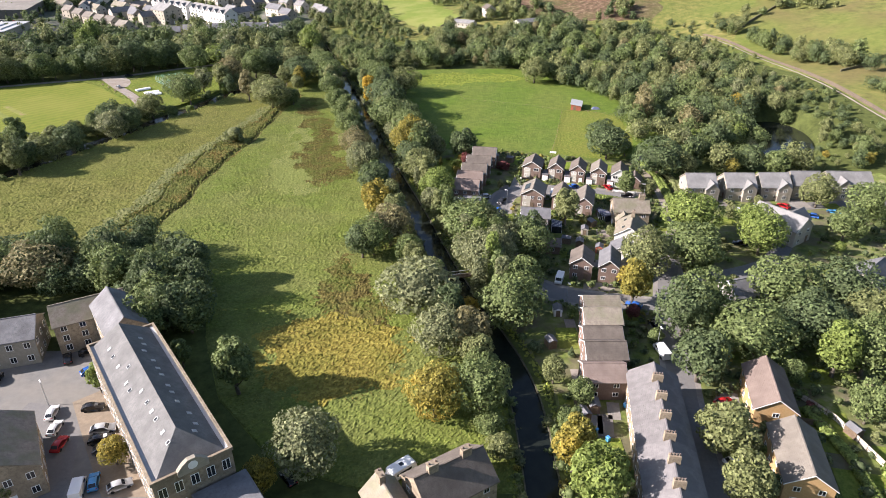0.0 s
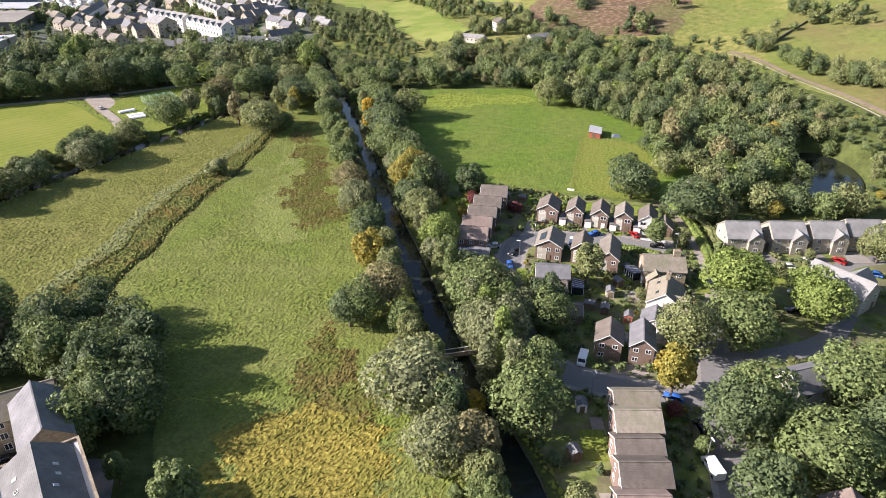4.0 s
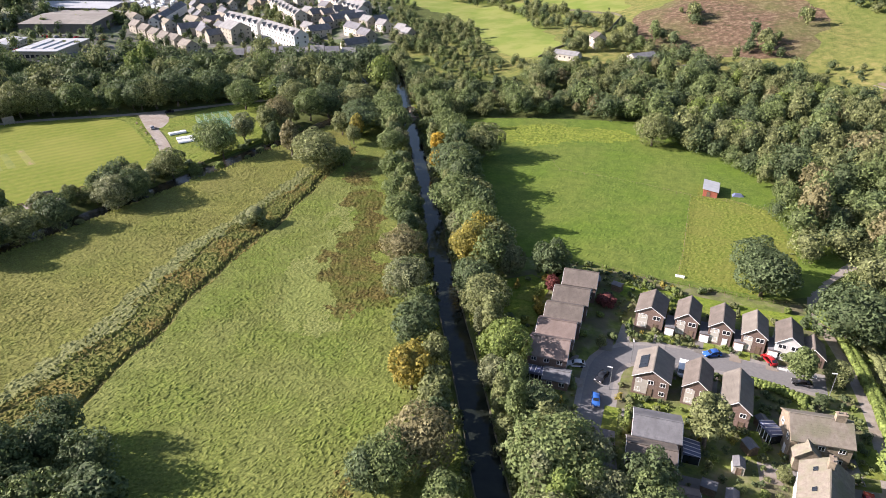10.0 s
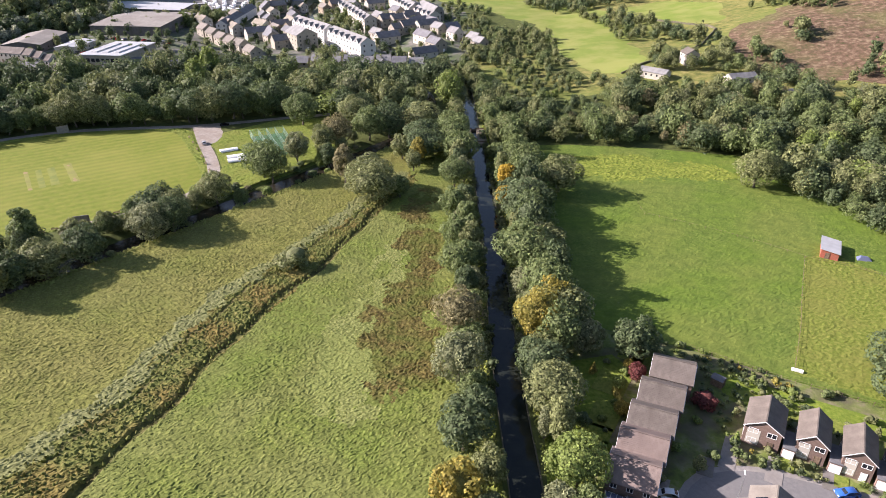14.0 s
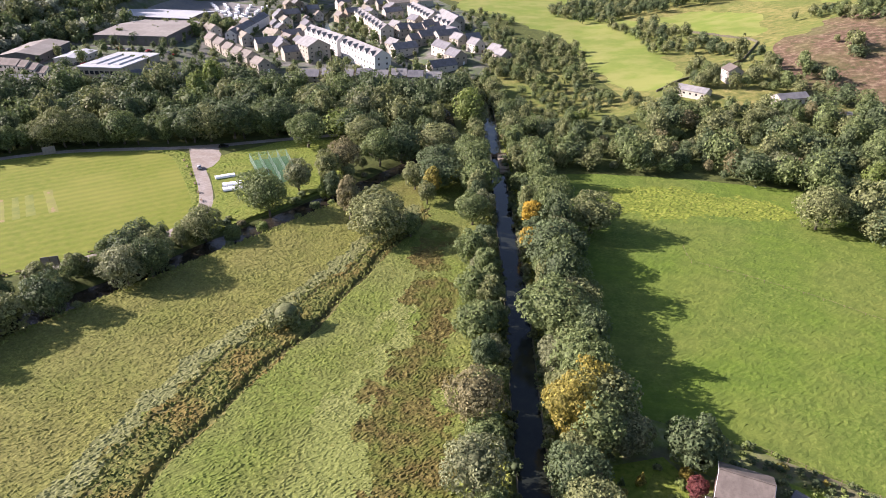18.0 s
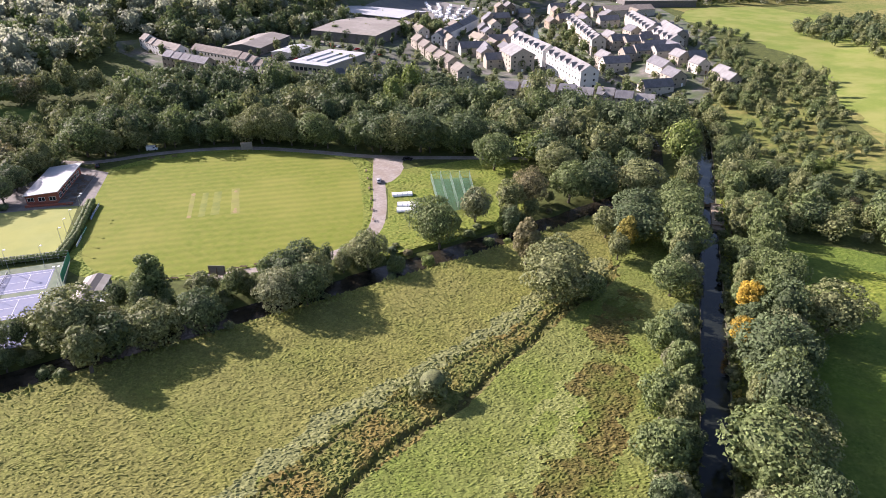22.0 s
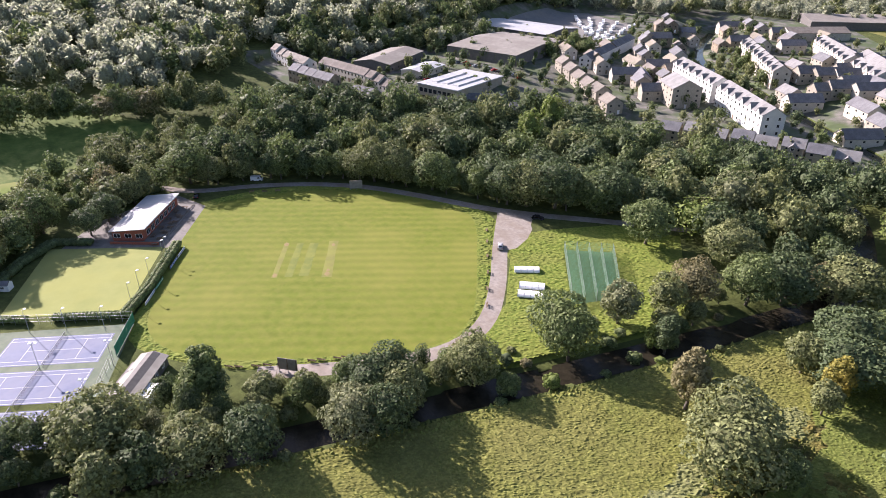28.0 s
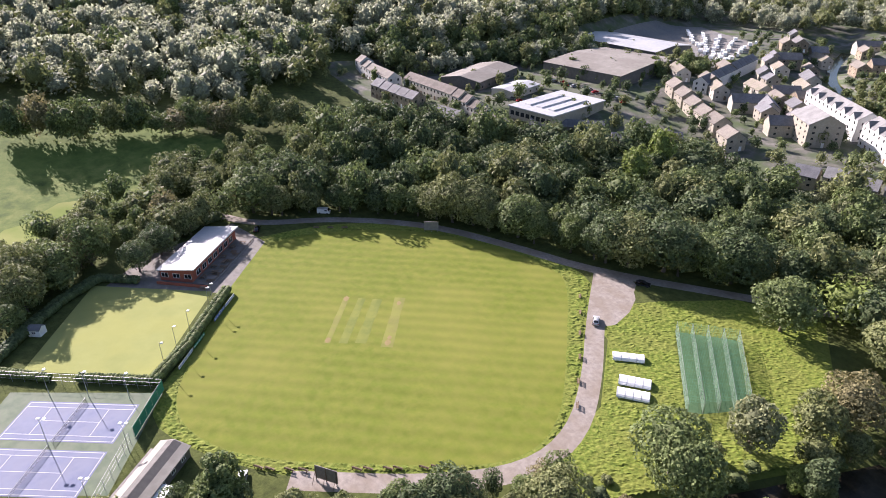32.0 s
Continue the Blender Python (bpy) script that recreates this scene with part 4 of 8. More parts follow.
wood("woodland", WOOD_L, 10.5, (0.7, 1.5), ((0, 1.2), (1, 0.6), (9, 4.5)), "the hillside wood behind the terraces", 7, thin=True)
wood("woodland", WOOD_SW, 9.0, (0.7, 1.0), ((0, 2), (1, 2), (7, 0.6)), "the wood behind the bowling green", 8)
wood("woodland", WOOD_MILL, 7.6, (0.85, 1.12), ((1, 2), (2, 4), (0, 0.6)), "the wood behind the mill", 9, near=True)
HILL_SCRUB = [(60, 478), (70, 560), (60, 640), (150, 720), (330, 620), (330, 330), (186, 310), (172, 400), (140, 466)]
wood("scrub", HILL_SCRUB, 8.5, (0.4, 0.8), ((0, 3), (1, 2), (2, 2)), "clumps of hawthorn and birch on the hillside", 21, thin=True, clump=0.42)
wood("scrub", [(-45, 505), (-98, 512), (-112, 590), (-72, 640), (-50, 590), (-35, 530)], 8.5, (0.35, 0.7), ((0, 3), (1, 2)), "scrub between town and pasture", 22, thin=True, clump=-0.35)
wood("scrub", [(-5, 505), (-40, 590), (-60, 660), (-20, 690), (50, 610), (60, 560), (20, 520)], 9, (0.4, 0.85), ((0, 3), (2, 2)), "clumps of trees on the pasture slope", 23, holes=(GOLF_1, GOLF_2), thin=True, clump=0.1)
wood("scrub", [(150, 460), (172, 400), (184, 310), (215, 300), (212, 420), (170, 500)], 8, (0.5, 0.9), ((0, 3), (1, 2), (2, 2)), "trees along the railway", 24, clump=-0.25)
wood("woodland", [(-60, 700), (-110, 760), (0, 900), (60, 760), (20, 740)], 11, (0.6, 0.95), ((0, 2), (2, 2)), "the copse above the pasture", 25, thin=True)
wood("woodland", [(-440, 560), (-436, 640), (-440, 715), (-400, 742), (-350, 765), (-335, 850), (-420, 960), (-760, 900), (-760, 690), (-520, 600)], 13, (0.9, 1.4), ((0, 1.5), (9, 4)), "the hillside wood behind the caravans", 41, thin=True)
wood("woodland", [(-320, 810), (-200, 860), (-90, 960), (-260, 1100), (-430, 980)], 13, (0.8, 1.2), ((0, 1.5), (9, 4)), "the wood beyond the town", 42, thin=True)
wood("scrub", [(8, 500), (30, 498), (50, 500), (70, 486), (88, 470), (92, 480), (70, 500), (52, 522), (24, 528), (10, 515)], 7.0, (0.45, 0.8), ((0, 3), (1, 2), (2, 2)), "trees round the hillside houses", 43, clump=-0.15,
     holes=[[(x - 9, y - 9), (x + 9, y - 9), (x + 9, y + 7), (x - 9, y + 7)] for x, y in ((15.5, 493.5), (34, 512), (58.5, 485), (76, 464))])
wood("scrub", band([(12, 522), (2, 580), (-14, 640), (-40, 690)], 5), 7.5, (0.3, 0.65), ((0, 3), (1, 2)), "a ragged hedge above the pasture", 44, thin=True, clump=-0.3)
wood("scrub", band([(60, 500), (54, 560), (62, 620), (84, 660)], 4), 7.0, (0.3, 0.6), ((0, 3), (2, 2)), "thorn trees along the moor wall", 45, thin=True, clump=-0.2)
wood("woodland", [(-128, 640), (-108, 600), (-100, 560), (-92, 520), (-76, 520), (-84, 580), (-104, 640)], 6.5, (0.35, 0.7), ((0, 3), (1, 2), (2, 2)), "bushes between the town estate and the pasture", 46)
TOWN_GREEN = [(-232, 482), (-300, 440), (-330, 398), (-440, 398), (-380, 500), (-420, 640), (-300, 800), (-120, 720), (-100, 560), (-130, 496)]
CARAVAN_YARD = [(-350, 604), (-316, 602), (-340, 692), (-412, 726), (-430, 690), (-416, 624), (-352, 624)]
wood("town_trees", TOWN_GREEN, 12, (0.22, 0.6), ((0, 3), (1, 3), (2, 3)), "garden trees between the town houses", 26, holes=(CARAVAN_YARD,), thin=True)
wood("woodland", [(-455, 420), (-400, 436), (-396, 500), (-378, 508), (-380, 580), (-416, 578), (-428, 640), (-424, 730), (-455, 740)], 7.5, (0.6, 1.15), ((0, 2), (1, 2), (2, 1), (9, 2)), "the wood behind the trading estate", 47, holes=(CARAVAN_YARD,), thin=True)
wood("woodland", [(-255, 640), (-215, 588), (-200, 598), (-214, 640), (-240, 672)], 8, (0.5, 0.85), ((0, 2), (1, 2)), "trees beside the town canal", 27, thin=True)
wood("woodland", [(-338, 562), (-318, 546), (-304, 572), (-314, 604), (-332, 598)], 7, (0.5, 0.8), ((0, 2), (1, 2)), "trees beside the trading estate", 28, thin=True)

# ---- houses ----
WINDOWS = {}


def lattice(xs, zs, holes, y0, y1):
    """One connected frame: a grid of cells with some left open, given depth."""
    s = Shape()
    nx, nz = len(xs), len(zs)
    for y in (y0, y1):
        s.v += [(x, y, z) for z in zs for x in xs]
    k = nx * nz
    full = {(i, j) for i in range(nx - 1) for j in range(nz - 1)} - holes
    at = lambda i, j: j * nx + i
    for i, j in sorted(full):
        a, b, c, d = at(i, j), at(i + 1, j), at(i + 1, j + 1), at(i, j + 1)
        s.f += [(a, b, c, d), (k + d, k + c, k + b, k + a)]
        for (p, q), o in (((a, b), (i, j - 1)), ((b, c), (i + 1, j)), ((c, d), (i, j + 1)), ((d, a), (i - 1, j))):
            if o not in full:
                s.f.append((q, p, k + p, k + q))
    return s




def window_meshes(w, h, frame_mat):
    key = (round(w, 2), round(h, 2), frame_mat)
    if key not in WINDOWS:
        b = 0.09
        xs = [-w / 2, -w / 2 + b, -b / 2, b / 2, w / 2 - b, w / 2] if w > 0.9 else [-w / 2, -w / 2 + b, w / 2 - b, w / 2]
        f = lattice(xs, [0, b, h - b, h], {(1, 1), (3, 1)} if w > 0.9 else {(1, 1)}, -0.07, 0.02)
        g = Shape().box(-w / 2 + b, w / 2 - b, -0.025, 0.015, b, h - b)
        WINDOWS[key] = (f.mesh("frame", M[frame_mat]), g.mesh("pane", M["glass"]))
    return WINDOWS[key]


def window(parent, face, u, z, w, h, size, frame_mat="white"):
    """A window on a wall. face: S, N, E or W; u: metres along the wall; size: half width, half length of the body."""
    hw, hl = size
    m = {"S": pose(u, -hl, z), "N": pose(-u, hl, z, 0, 0, 180), "E": pose(hw, u, z, 0, 0, 90), "W": pose(-hw, -u, z, 0, 0, -90)}[face]
    f, g = window_meshes(w, h, frame_mat)
    if parent.location.y > 400:
        part("window", g, None, parent, m=m)
        return
    ob = part("window", f, None, parent, m=m)
    part("pane", g, None, ob)


def door(parent, face, u, w, h, size, mat):
    hw, hl = size
    m = {"S": pose(u, -hl, 0), "N": pose(-u, hl, 0, 0, 0, 180), "E": pose(hw, u, 0, 0, 0, 90), "W": pose(-hw, -u, 0, 0, 0, -90)}[face]
    s = Shape().box(-w / 2, w / 2, -0.06, 0.02, 0, h)
    s.box(-w / 2 - 0.09, -w / 2, -0.1, 0.02, 0, h + 0.1).box(w / 2, w / 2 + 0.09, -0.1, 0.02, 0, h + 0.1)
    part("door", s, M[mat], parent, m=m)


def gable_roof(W, L, eave, ridge, over=0.35, thick=0.22):
    """A pitched roof with overhang, as a bent slab along y."""
    p = (ridge - eave) / (W / 2)
    x, z = W / 2 + over, eave - over * p
    out = [(-x, z), (0, ridge), (x, z), (x, z + thick), (0, ridge + thick), (-x, z + thick)]
    return Shape().extrude(out[::-1], -L / 2 - over * 0.7, L / 2 + over * 0.7)


def hip_roof(W, L, eave, ridge, over=0.4, hip=None, north=None):
    x, y, k = W / 2 + over, L / 2 + over, hip or W / 2
    s = Shape()
    s.add([(-x, -y, eave), (x, -y, eave), (x, y, eave), (-x, y, eave), (0, -y + k, ridge), (0, y - (north or k), ridge),
           (-x, -y, eave - 0.18), (x, -y, eave - 0.18), (x, y, eave - 0.18), (-x, y, eave - 0.18)],
          [(0, 1, 4), (1, 2, 5, 4), (2, 3, 5), (3, 0, 4, 5), (6, 7, 1, 0), (7, 8, 2, 1), (8, 9, 3, 2), (9, 6, 0, 3), (9, 8, 7, 6)])
    return s


def chimney(parent, x, y, z, mat, h=1.5, w=0.5, l=0.9, pots=2):
    s = Shape().box(-w, w, -l, l, -1.2, h).box(-w - 0.08, w + 0.08, -l - 0.08, l + 0.08, h, h + 0.15)
    ob = part("chimney", s, M[mat], parent, m=pose(x, y, z))
    for i in range(pots):
        yy = (i - (pots - 1) / 2) * 1.4 * l / max(1, pots - 1) if pots > 1 else 0
        part("chimney_pot", Shape().tube((0, yy, h + 0.15), (0, yy, h + 0.55), 0.16, 0.13, 8), M["tile_pink"], ob)


WALL_WORDS = {"dark_sheet": "dark-clad", "brick": "brown-brick", "stone": "gritstone", "buff": "buff-stone", "render": "white-rendered", "cream": "cream-rendered", "redbrick": "red-brick", "yellowbrick": "sandy-brick"}
ROOF_WORDS = {"slate_terrace": "weathered slate", "tile_brown": "brown tiled", "tile_pink": "pinkish tiled", "tile_buff": "buff tiled", "slate": "grey slate", "slate_stone": "mossy stone-slate", "slate_pale": "pale slate",
              "sheet_white": "white sheet", "sheet_brown": "weathered sheet"}


def house(x, y, rz, W, L, eave, ridge, wall, roof, faces="SEW", storeys=2, per=2, side_per=2, where="in its garden", group="", chim=0, hip=False, win=(1.2, 1.1),
          name="house", doors="S", dz=0.0, cross=None, gable=None, frame_mat="white", over=0.35, skylights=0):
    """A pitched-roof building, its ridge along its own y, with windows, door, chimneys."""
    ob = thing(name, " ".join(f"{WALL_WORDS[wall]} {name.replace('_', ' ')}, {ROOF_WORDS[roof]} roof, {where}".split()[:12]), "building" if name != "house" else "house", pose(x, y, gz(x, y) + dz, 0, 0, rz), group)
    body = [(-W / 2, -0.8), (W / 2, -0.8), (W / 2, eave), (0, ridge), (-W / 2, eave)]
    if hip:
        body = [(-W / 2, -0.8), (W / 2, -0.8), (W / 2, eave), (-W / 2, eave)]
    part("wall", Shape().extrude(body, -L / 2, L / 2), M[wall], ob)
    part("roof", hip_roof(W, L, eave, ridge) if hip else gable_roof(W, L, eave, ridge, over), M[roof], ob)
    if not hip and L < 30 and y < 395:
        cap = Shape().box(-0.16, 0.16, -L / 2 - over * 0.7, L / 2 + over * 0.7, ridge + 0.14, ridge + 0.30, taper=0.04)
        part("ridge_tiles", cap, M[roof], ob)
    if not hip and storeys < 4 and y < 395:
        p = (ridge - eave) / (W / 2)
        for s in (-1, 1):
            b = Shape()
            for k in (-1, 1):
                e = W / 2 + over
                b.add([(0, -0.03, ridge - 0.04), (k * e, -0.03, eave - over * p - 0.04), (k * e, -0.03, eave - over * p + 0.13), (0, -0.03, ridge + 0.15),
                       (0, 0.03, ridge - 0.04), (k * e, 0.03, eave - over * p - 0.04), (k * e, 0.03, eave - over * p + 0.13), (0, 0.03, ridge + 0.15)],
                      [(0, 1, 2, 3), (7, 6, 5, 4), (0, 4, 5, 1), (1, 5, 6, 2), (2, 6, 7, 3)])
            part("bargeboard", b, M["white" if wall not in ("stone", "buff") else wall], ob, m=pose(0, s * (L / 2 + over * 0.7 + 0.03), 0))
    size = (W / 2, L / 2)
    step = eave / storeys
    if y > 395:         # only the walls turned towards the valley carry windows there
        c, s = math.cos(radians(rz)), math.sin(radians(rz))
        d = math.hypot(x + 60, y - 240)
        ex, ey = (-60 - x) / d, (240 - y) / d
        faces = "".join(f for f in faces if {"E": c * ex + s * ey, "W": -c * ex - s * ey, "S": s * ex - c * ey, "N": -s * ex + c * ey}[f] > 0.18)
    for f in faces:
        span, n = (W, per) if f in "SN" else (L, side_per)
        for st in range(storeys):
            for i in range(n):
                u = span * ((i + 0.5) / n - 0.5)
                if st == 0 and f in doors and i == n // 2:
                    door(ob, f, u, 0.95, 2.05, size, "timber" if (int(x) + int(y)) % 2 else "white")
                    continue
                window(ob, f, u, st * step + min(1.0, step * 0.36), win[0], win[1], size, frame_mat)
    for i in range(chim):
        yy = L * ((i + 0.5) / chim - 0.5) if chim > 1 else L * 0.3
        chimney(ob, 0, yy, ridge, wall if wall in ("stone", "buff", "brick") else "stone")
    if cross:
        cx, cw, cl, ce, cr = cross          # place along y, width, how far out to the east, eave, ridge
        s = Shape().extrude([(-cw / 2, -0.8), (cw / 2, -0.8), (cw / 2, ce), (0, cr), (-cw / 2, ce)], -(W / 2 + cl), 0)
        part("gable_wing", s, M[wall], ob, m=pose(0, cx, 0, 0, 0, 90))
        wing = part("wing_roof", gable_roof(cw, W / 2 + cl, ce, cr, 0.25), M[roof], ob, m=pose((W / 2 + cl) / 2, cx, 0.03, 0, 0, 90))
        f, g = window_meshes(1.3, 1.2, frame_mat)
        for zz in (1.0, 3.3):
            if zz + 1.3 < ce + 0.8:
                w_ob = part("window", f, None, ob, m=pose(W / 2 + cl, cx, zz, 0, 0, 90))
                part("pane", g, None, w_ob)
    if group in ("detached row", "street houses") and wall == "brick":
        x0 = -W / 2 + 0.55
        part("cladding_panel", Shape().box(x0, x0 + W * 0.36, -L / 2 - 0.045, -L / 2 + 0.02, 0.5, 4.1), M["cream"], ob, "pale panel between the front windows")
    if skylights:
        p = math.atan2(ridge - eave, W / 2)
        for i in range(skylights):
            yy = L * ((i + 0.5) / skylights - 0.5)
            s = Shape().box(-0.4, 0.4, -0.5, 0.5, 0.0, 0.08)
            part("skylight", s, M["glass"], ob, m=pose(-W / 4, yy, (eave + ridge) / 2 + 0.24, 0, -math.degrees(p), 0))
    return ob


E_W = -98
# staggered terrace beside the canal
for x, y, roof in ((15.8, 235.0, "tile_brown"), (13.2, 226.0, "tile_brown"), (11.2, 218.0, "tile_brown"), (9.4, 210.6, "tile_pink"), (7.8, 203.4, "tile_pink")):
    house(x, y, E_W, 8.2, 8.6, 4.6, 6.8, "brick", roof, "NEW", 2, 2, 3, "in the staggered canal row", "staggered row", doors="N")
# detached row backing on the paddock
for i, (x, y, w, wall, roof) in enumerate(((33.0, 224.2, 6.6, "brick", "tile_brown"), (41.4, 222.6, 5.2, "brick", "tile_brown"), (48.8, 220.4, 5.2, "brick", "tile_brown"), (55.8, 218.4, 5.2, "brick", "tile_buff"), (62.8, 216.2, 5.4, "render", "tile_brown"))):
    house(x, y, -15, w, 8.4, 4.7, 6.7, wall, roof, "SNEW", 2, 2, 2, "in the row by the paddock", "detached row", win=(1.75, 1.15))
    if i < 4:
        gx, gy = x + 3.75 + (0.6 if i == 0 else 0), y - 3.2
        g = thing("garage", "flat-roofed garage with white door between brown-brick houses", "garage", pose(gx, gy, gz(gx, gy), 0, 0, -15), "row garages")
        part("wall", Shape().box(-1.15, 1.15, -2.6, 2.6, -0.5, 2.3), M["brick"], g)
        part("roof", Shape().box(-1.2, 1.2, -2.7, 2.7, 2.3, 2.45), M["slate"], g)
        part("garage_door", Shape().box(-1.0, 1.0, -2.66, -2.6, 0, 2.0), M["white"], g)
house(67.6, 214.0, -15, 5.0, 6.0, 2.6, 4.6, "brick", "tile_brown", "S", 1, 2, 1, "joined to the white house")
# three houses across the street
solar_home = house(30.2, 199.4, -14, 7.4, 9.0, 4.7, 6.8, "brick", "tile_buff", "SEW", 2, 3, 2, "inside the street bend", "street houses")
for k in range(4):
    part("solar_panel", Shape().box(-0.95, 0.95, -0.52, 0.52, 0.0, 0.07), M["glass"], solar_home, "dark solar panel", m=pose(-2.1, -2.2 + 1.12 * k, 5.92, 0, -29.6, 0))
house(39.0, 197.2, -15, 5.2, 8.2, 4.7, 6.8, "brick", "tile_brown", "SEW", 2, 2, 2, "inside the street bend", "street houses")
house(46.0, 193.2, -15, 5.4, 11.2, 4.7, 6.8, "brick", "tile_buff", "SEW", 2, 2, 3, "inside the street bend", "street houses")
house(28.4, 181.0, E_W, 7.4, 8.6, 4.8, 6.4, "brick", "slate", "EWN", 2, 2, 2, "stepped above the lane")
house(26.4, 173.6, E_W, 7.0, 8.6, 4.5, 6.2, "brick", "tile_brown", "EWN", 2, 2, 2, "stepped above the lane")
house(29.4, 166.2, E_W, 5.0, 8.6, 2.5, 3.6, "brick", "tile_pink", "EW", 1, 1, 2, "below the stepped brick houses")
house(58.2, 184.2, -95, 8.4, 10.6, 5.4, 8.0, "stone", "slate_stone", "EWS", 2, 2, 3, "among old cottages", chim=1, cross=(-2.6, 4.6, 2.6, 3.6, 5.6))
house(54.6, 169.0, -20, 8.0, 10.0, 5.2, 8.0, "render", "slate_stone", "SWE", 2, 2, 2, "beside the old stone cottage", chim=1, skylights=2, cross=(-3.0, 5.0, 1.5, 4.8, 6.9))
house(50.0, 160.8, -20, 6.0, 6.5, 3.2, 5.2, "render", "slate", "SW", 1, 2, 2, "joined to the white cottage")
house(37.4, 152.6, -14, 5.8, 7.2, 4.8, 6.8, "brick", "tile_brown", "SEW", 2, 2, 2, "in deep shade by the lane", "lane houses")
house(44.6, 151.6, -14, 5.2, 8.6, 4.8, 6.8, "brick", "slate", "SEW", 2, 2, 2, "beside the lane", "lane houses", cross=(-2.5, 3.0, 0.9, 2.5, 3.6))
# staggered row nearer the mill
for x, y, roof, lift in ((37.6, 130.6, "slate_stone", 0.0), (36.4, 124.4, "slate_stone", 0.7), (35.2, 118.0, "tile_brown", -0.1), (34.4, 111.6, "tile_brown", 0.7), (32.8, 105.2, "tile_pink", 0.0)):
    house(x, y, -90, 6.8, 8.4, 4.6, 6.6, "brick", roof, "NSEW", 2, 2, 2, "in the lower staggered row", "lower staggered row", doors="N", dz=lift)
# long stone terrace
for i in range(9):
    x, y = 41.6 - 0.154 * 5.2 * i, 100.5 - 0.988 * 5.2 * i
    home = house(x, y, -8.9, 9.6, 5.2, 5.6, 8.4, "stone", "slate_terrace", "WE", 2, 1, 2, "in the long road terrace", "stone terrace", over=0.3, doors="E", win=(0.9, 1.3))
    stack = part("chimney", Shape().box(-1.0, 1.0, -0.45, 0.45, -1.0, 1.5, taper=0.03), M["stone"], home, m=pose(0, -2.6, 8.35))
    for k in range(4):
        part("chimney_pot", Shape().tube((-0.7 + 0.47 * k, 0, 1.45), (-0.7 + 0.47 * k, 0, 1.95), 0.15, 0.12, 8), M["tile_pink"], stack)
house(64.4, 99.6, -13, 7.6, 13.5, 5.0, 7.6, "yellowbrick", "tile_pink", "SWE", 2, 1, 4, "opposite the terrace", "road houses")
house(62.0, 82.0, -13, 7.8, 14.0, 5.0, 7.6, "yellowbrick", "tile_buff", "SWE", 2, 2, 4, "opposite the terrace", "road houses")
house(75.6, 138.0, -72, 8.0, 11.5, 4.6, 7.2, "cream", "slate", "NSEW", 2, 2, 3, "hidden among tall trees")
# pond-side houses
for i, (x, y) in enumerate(((87.0, 205.4), (100.2, 205.6), (112.0, 205.8), (123.4, 207.2))):
    house(x, y, -91, 9.4, 9.8, 4.8, 8.0, "buff", "slate_pale", "SEW", 2, 2, 3, "in the pond row", "pond houses", cross=(2.4 if i else 3.0, 4.4, 1.2, 4.4, 6.6))
house(138.0, 207.0, -93, 9.4, 14.5, 4.8, 8.0, "buff", "slate_pale", "SEW", 2, 2, 4, "ending the pond row", "pond houses", cross=(-3.0, 5, 1.5, 4.6, 7.0))
house(101.5, 176.0, 35, 9.0, 15.0, 5.0, 8.2, "cream", "slate_pale", "SEWN", 2, 2, 4, "on the close below the pond", cross=(-2, 6, 3.5, 4.8, 7.6))
house(110.0, 143.5, -50, 9.0, 12.0, 4.6, 7.8, "cream", "slate", "SEWN", 2, 2, 3, "beyond the tall trees")
house(1.0, 77.0, -58, 9.4, 13.0, 5.0, 8.6, "stone", "tile_brown", "SEWN", 2, 2, 3, "beside the canal", chim=2)
house(-9.0, 73.0, 30, 6.0, 8.0, 4.0, 6.6, "stone", "slate_stone", "SEW", 1, 2, 2, "joined to the canal house", chim=1)

# ---- the mill and its yard ----
house(-81.0, 124.0, -60, 9.0, 15.0, 7.5, 10.4, "stone", "slate_stone", "SEWN", 3, 3, 4, "behind the mill", name="mill_block", win=(1.3, 1.5))
house(-70.5, 117.0, 37, 8.4, 15.0, 10.5, 13.8, "stone", "slate", "SEW", 3, 2, 4, "joined to the mill", name="mill_wing", over=0.2)
house(-98.0, 116.0, -72, 10.0, 17.0, 6.5, 9.4, "buff", "slate", "SEWN", 2, 3, 5, "across the mill yard", name="mill_block", win=(1.3, 1.5))
house(-76.0, 82.0, 33, 10.0, 15.0, 6.5, 9.2, "stone", "slate_stone", "SEWN", 2, 3, 4, "across the mill yard", name="mill_block", win=(1.3, 1.5))


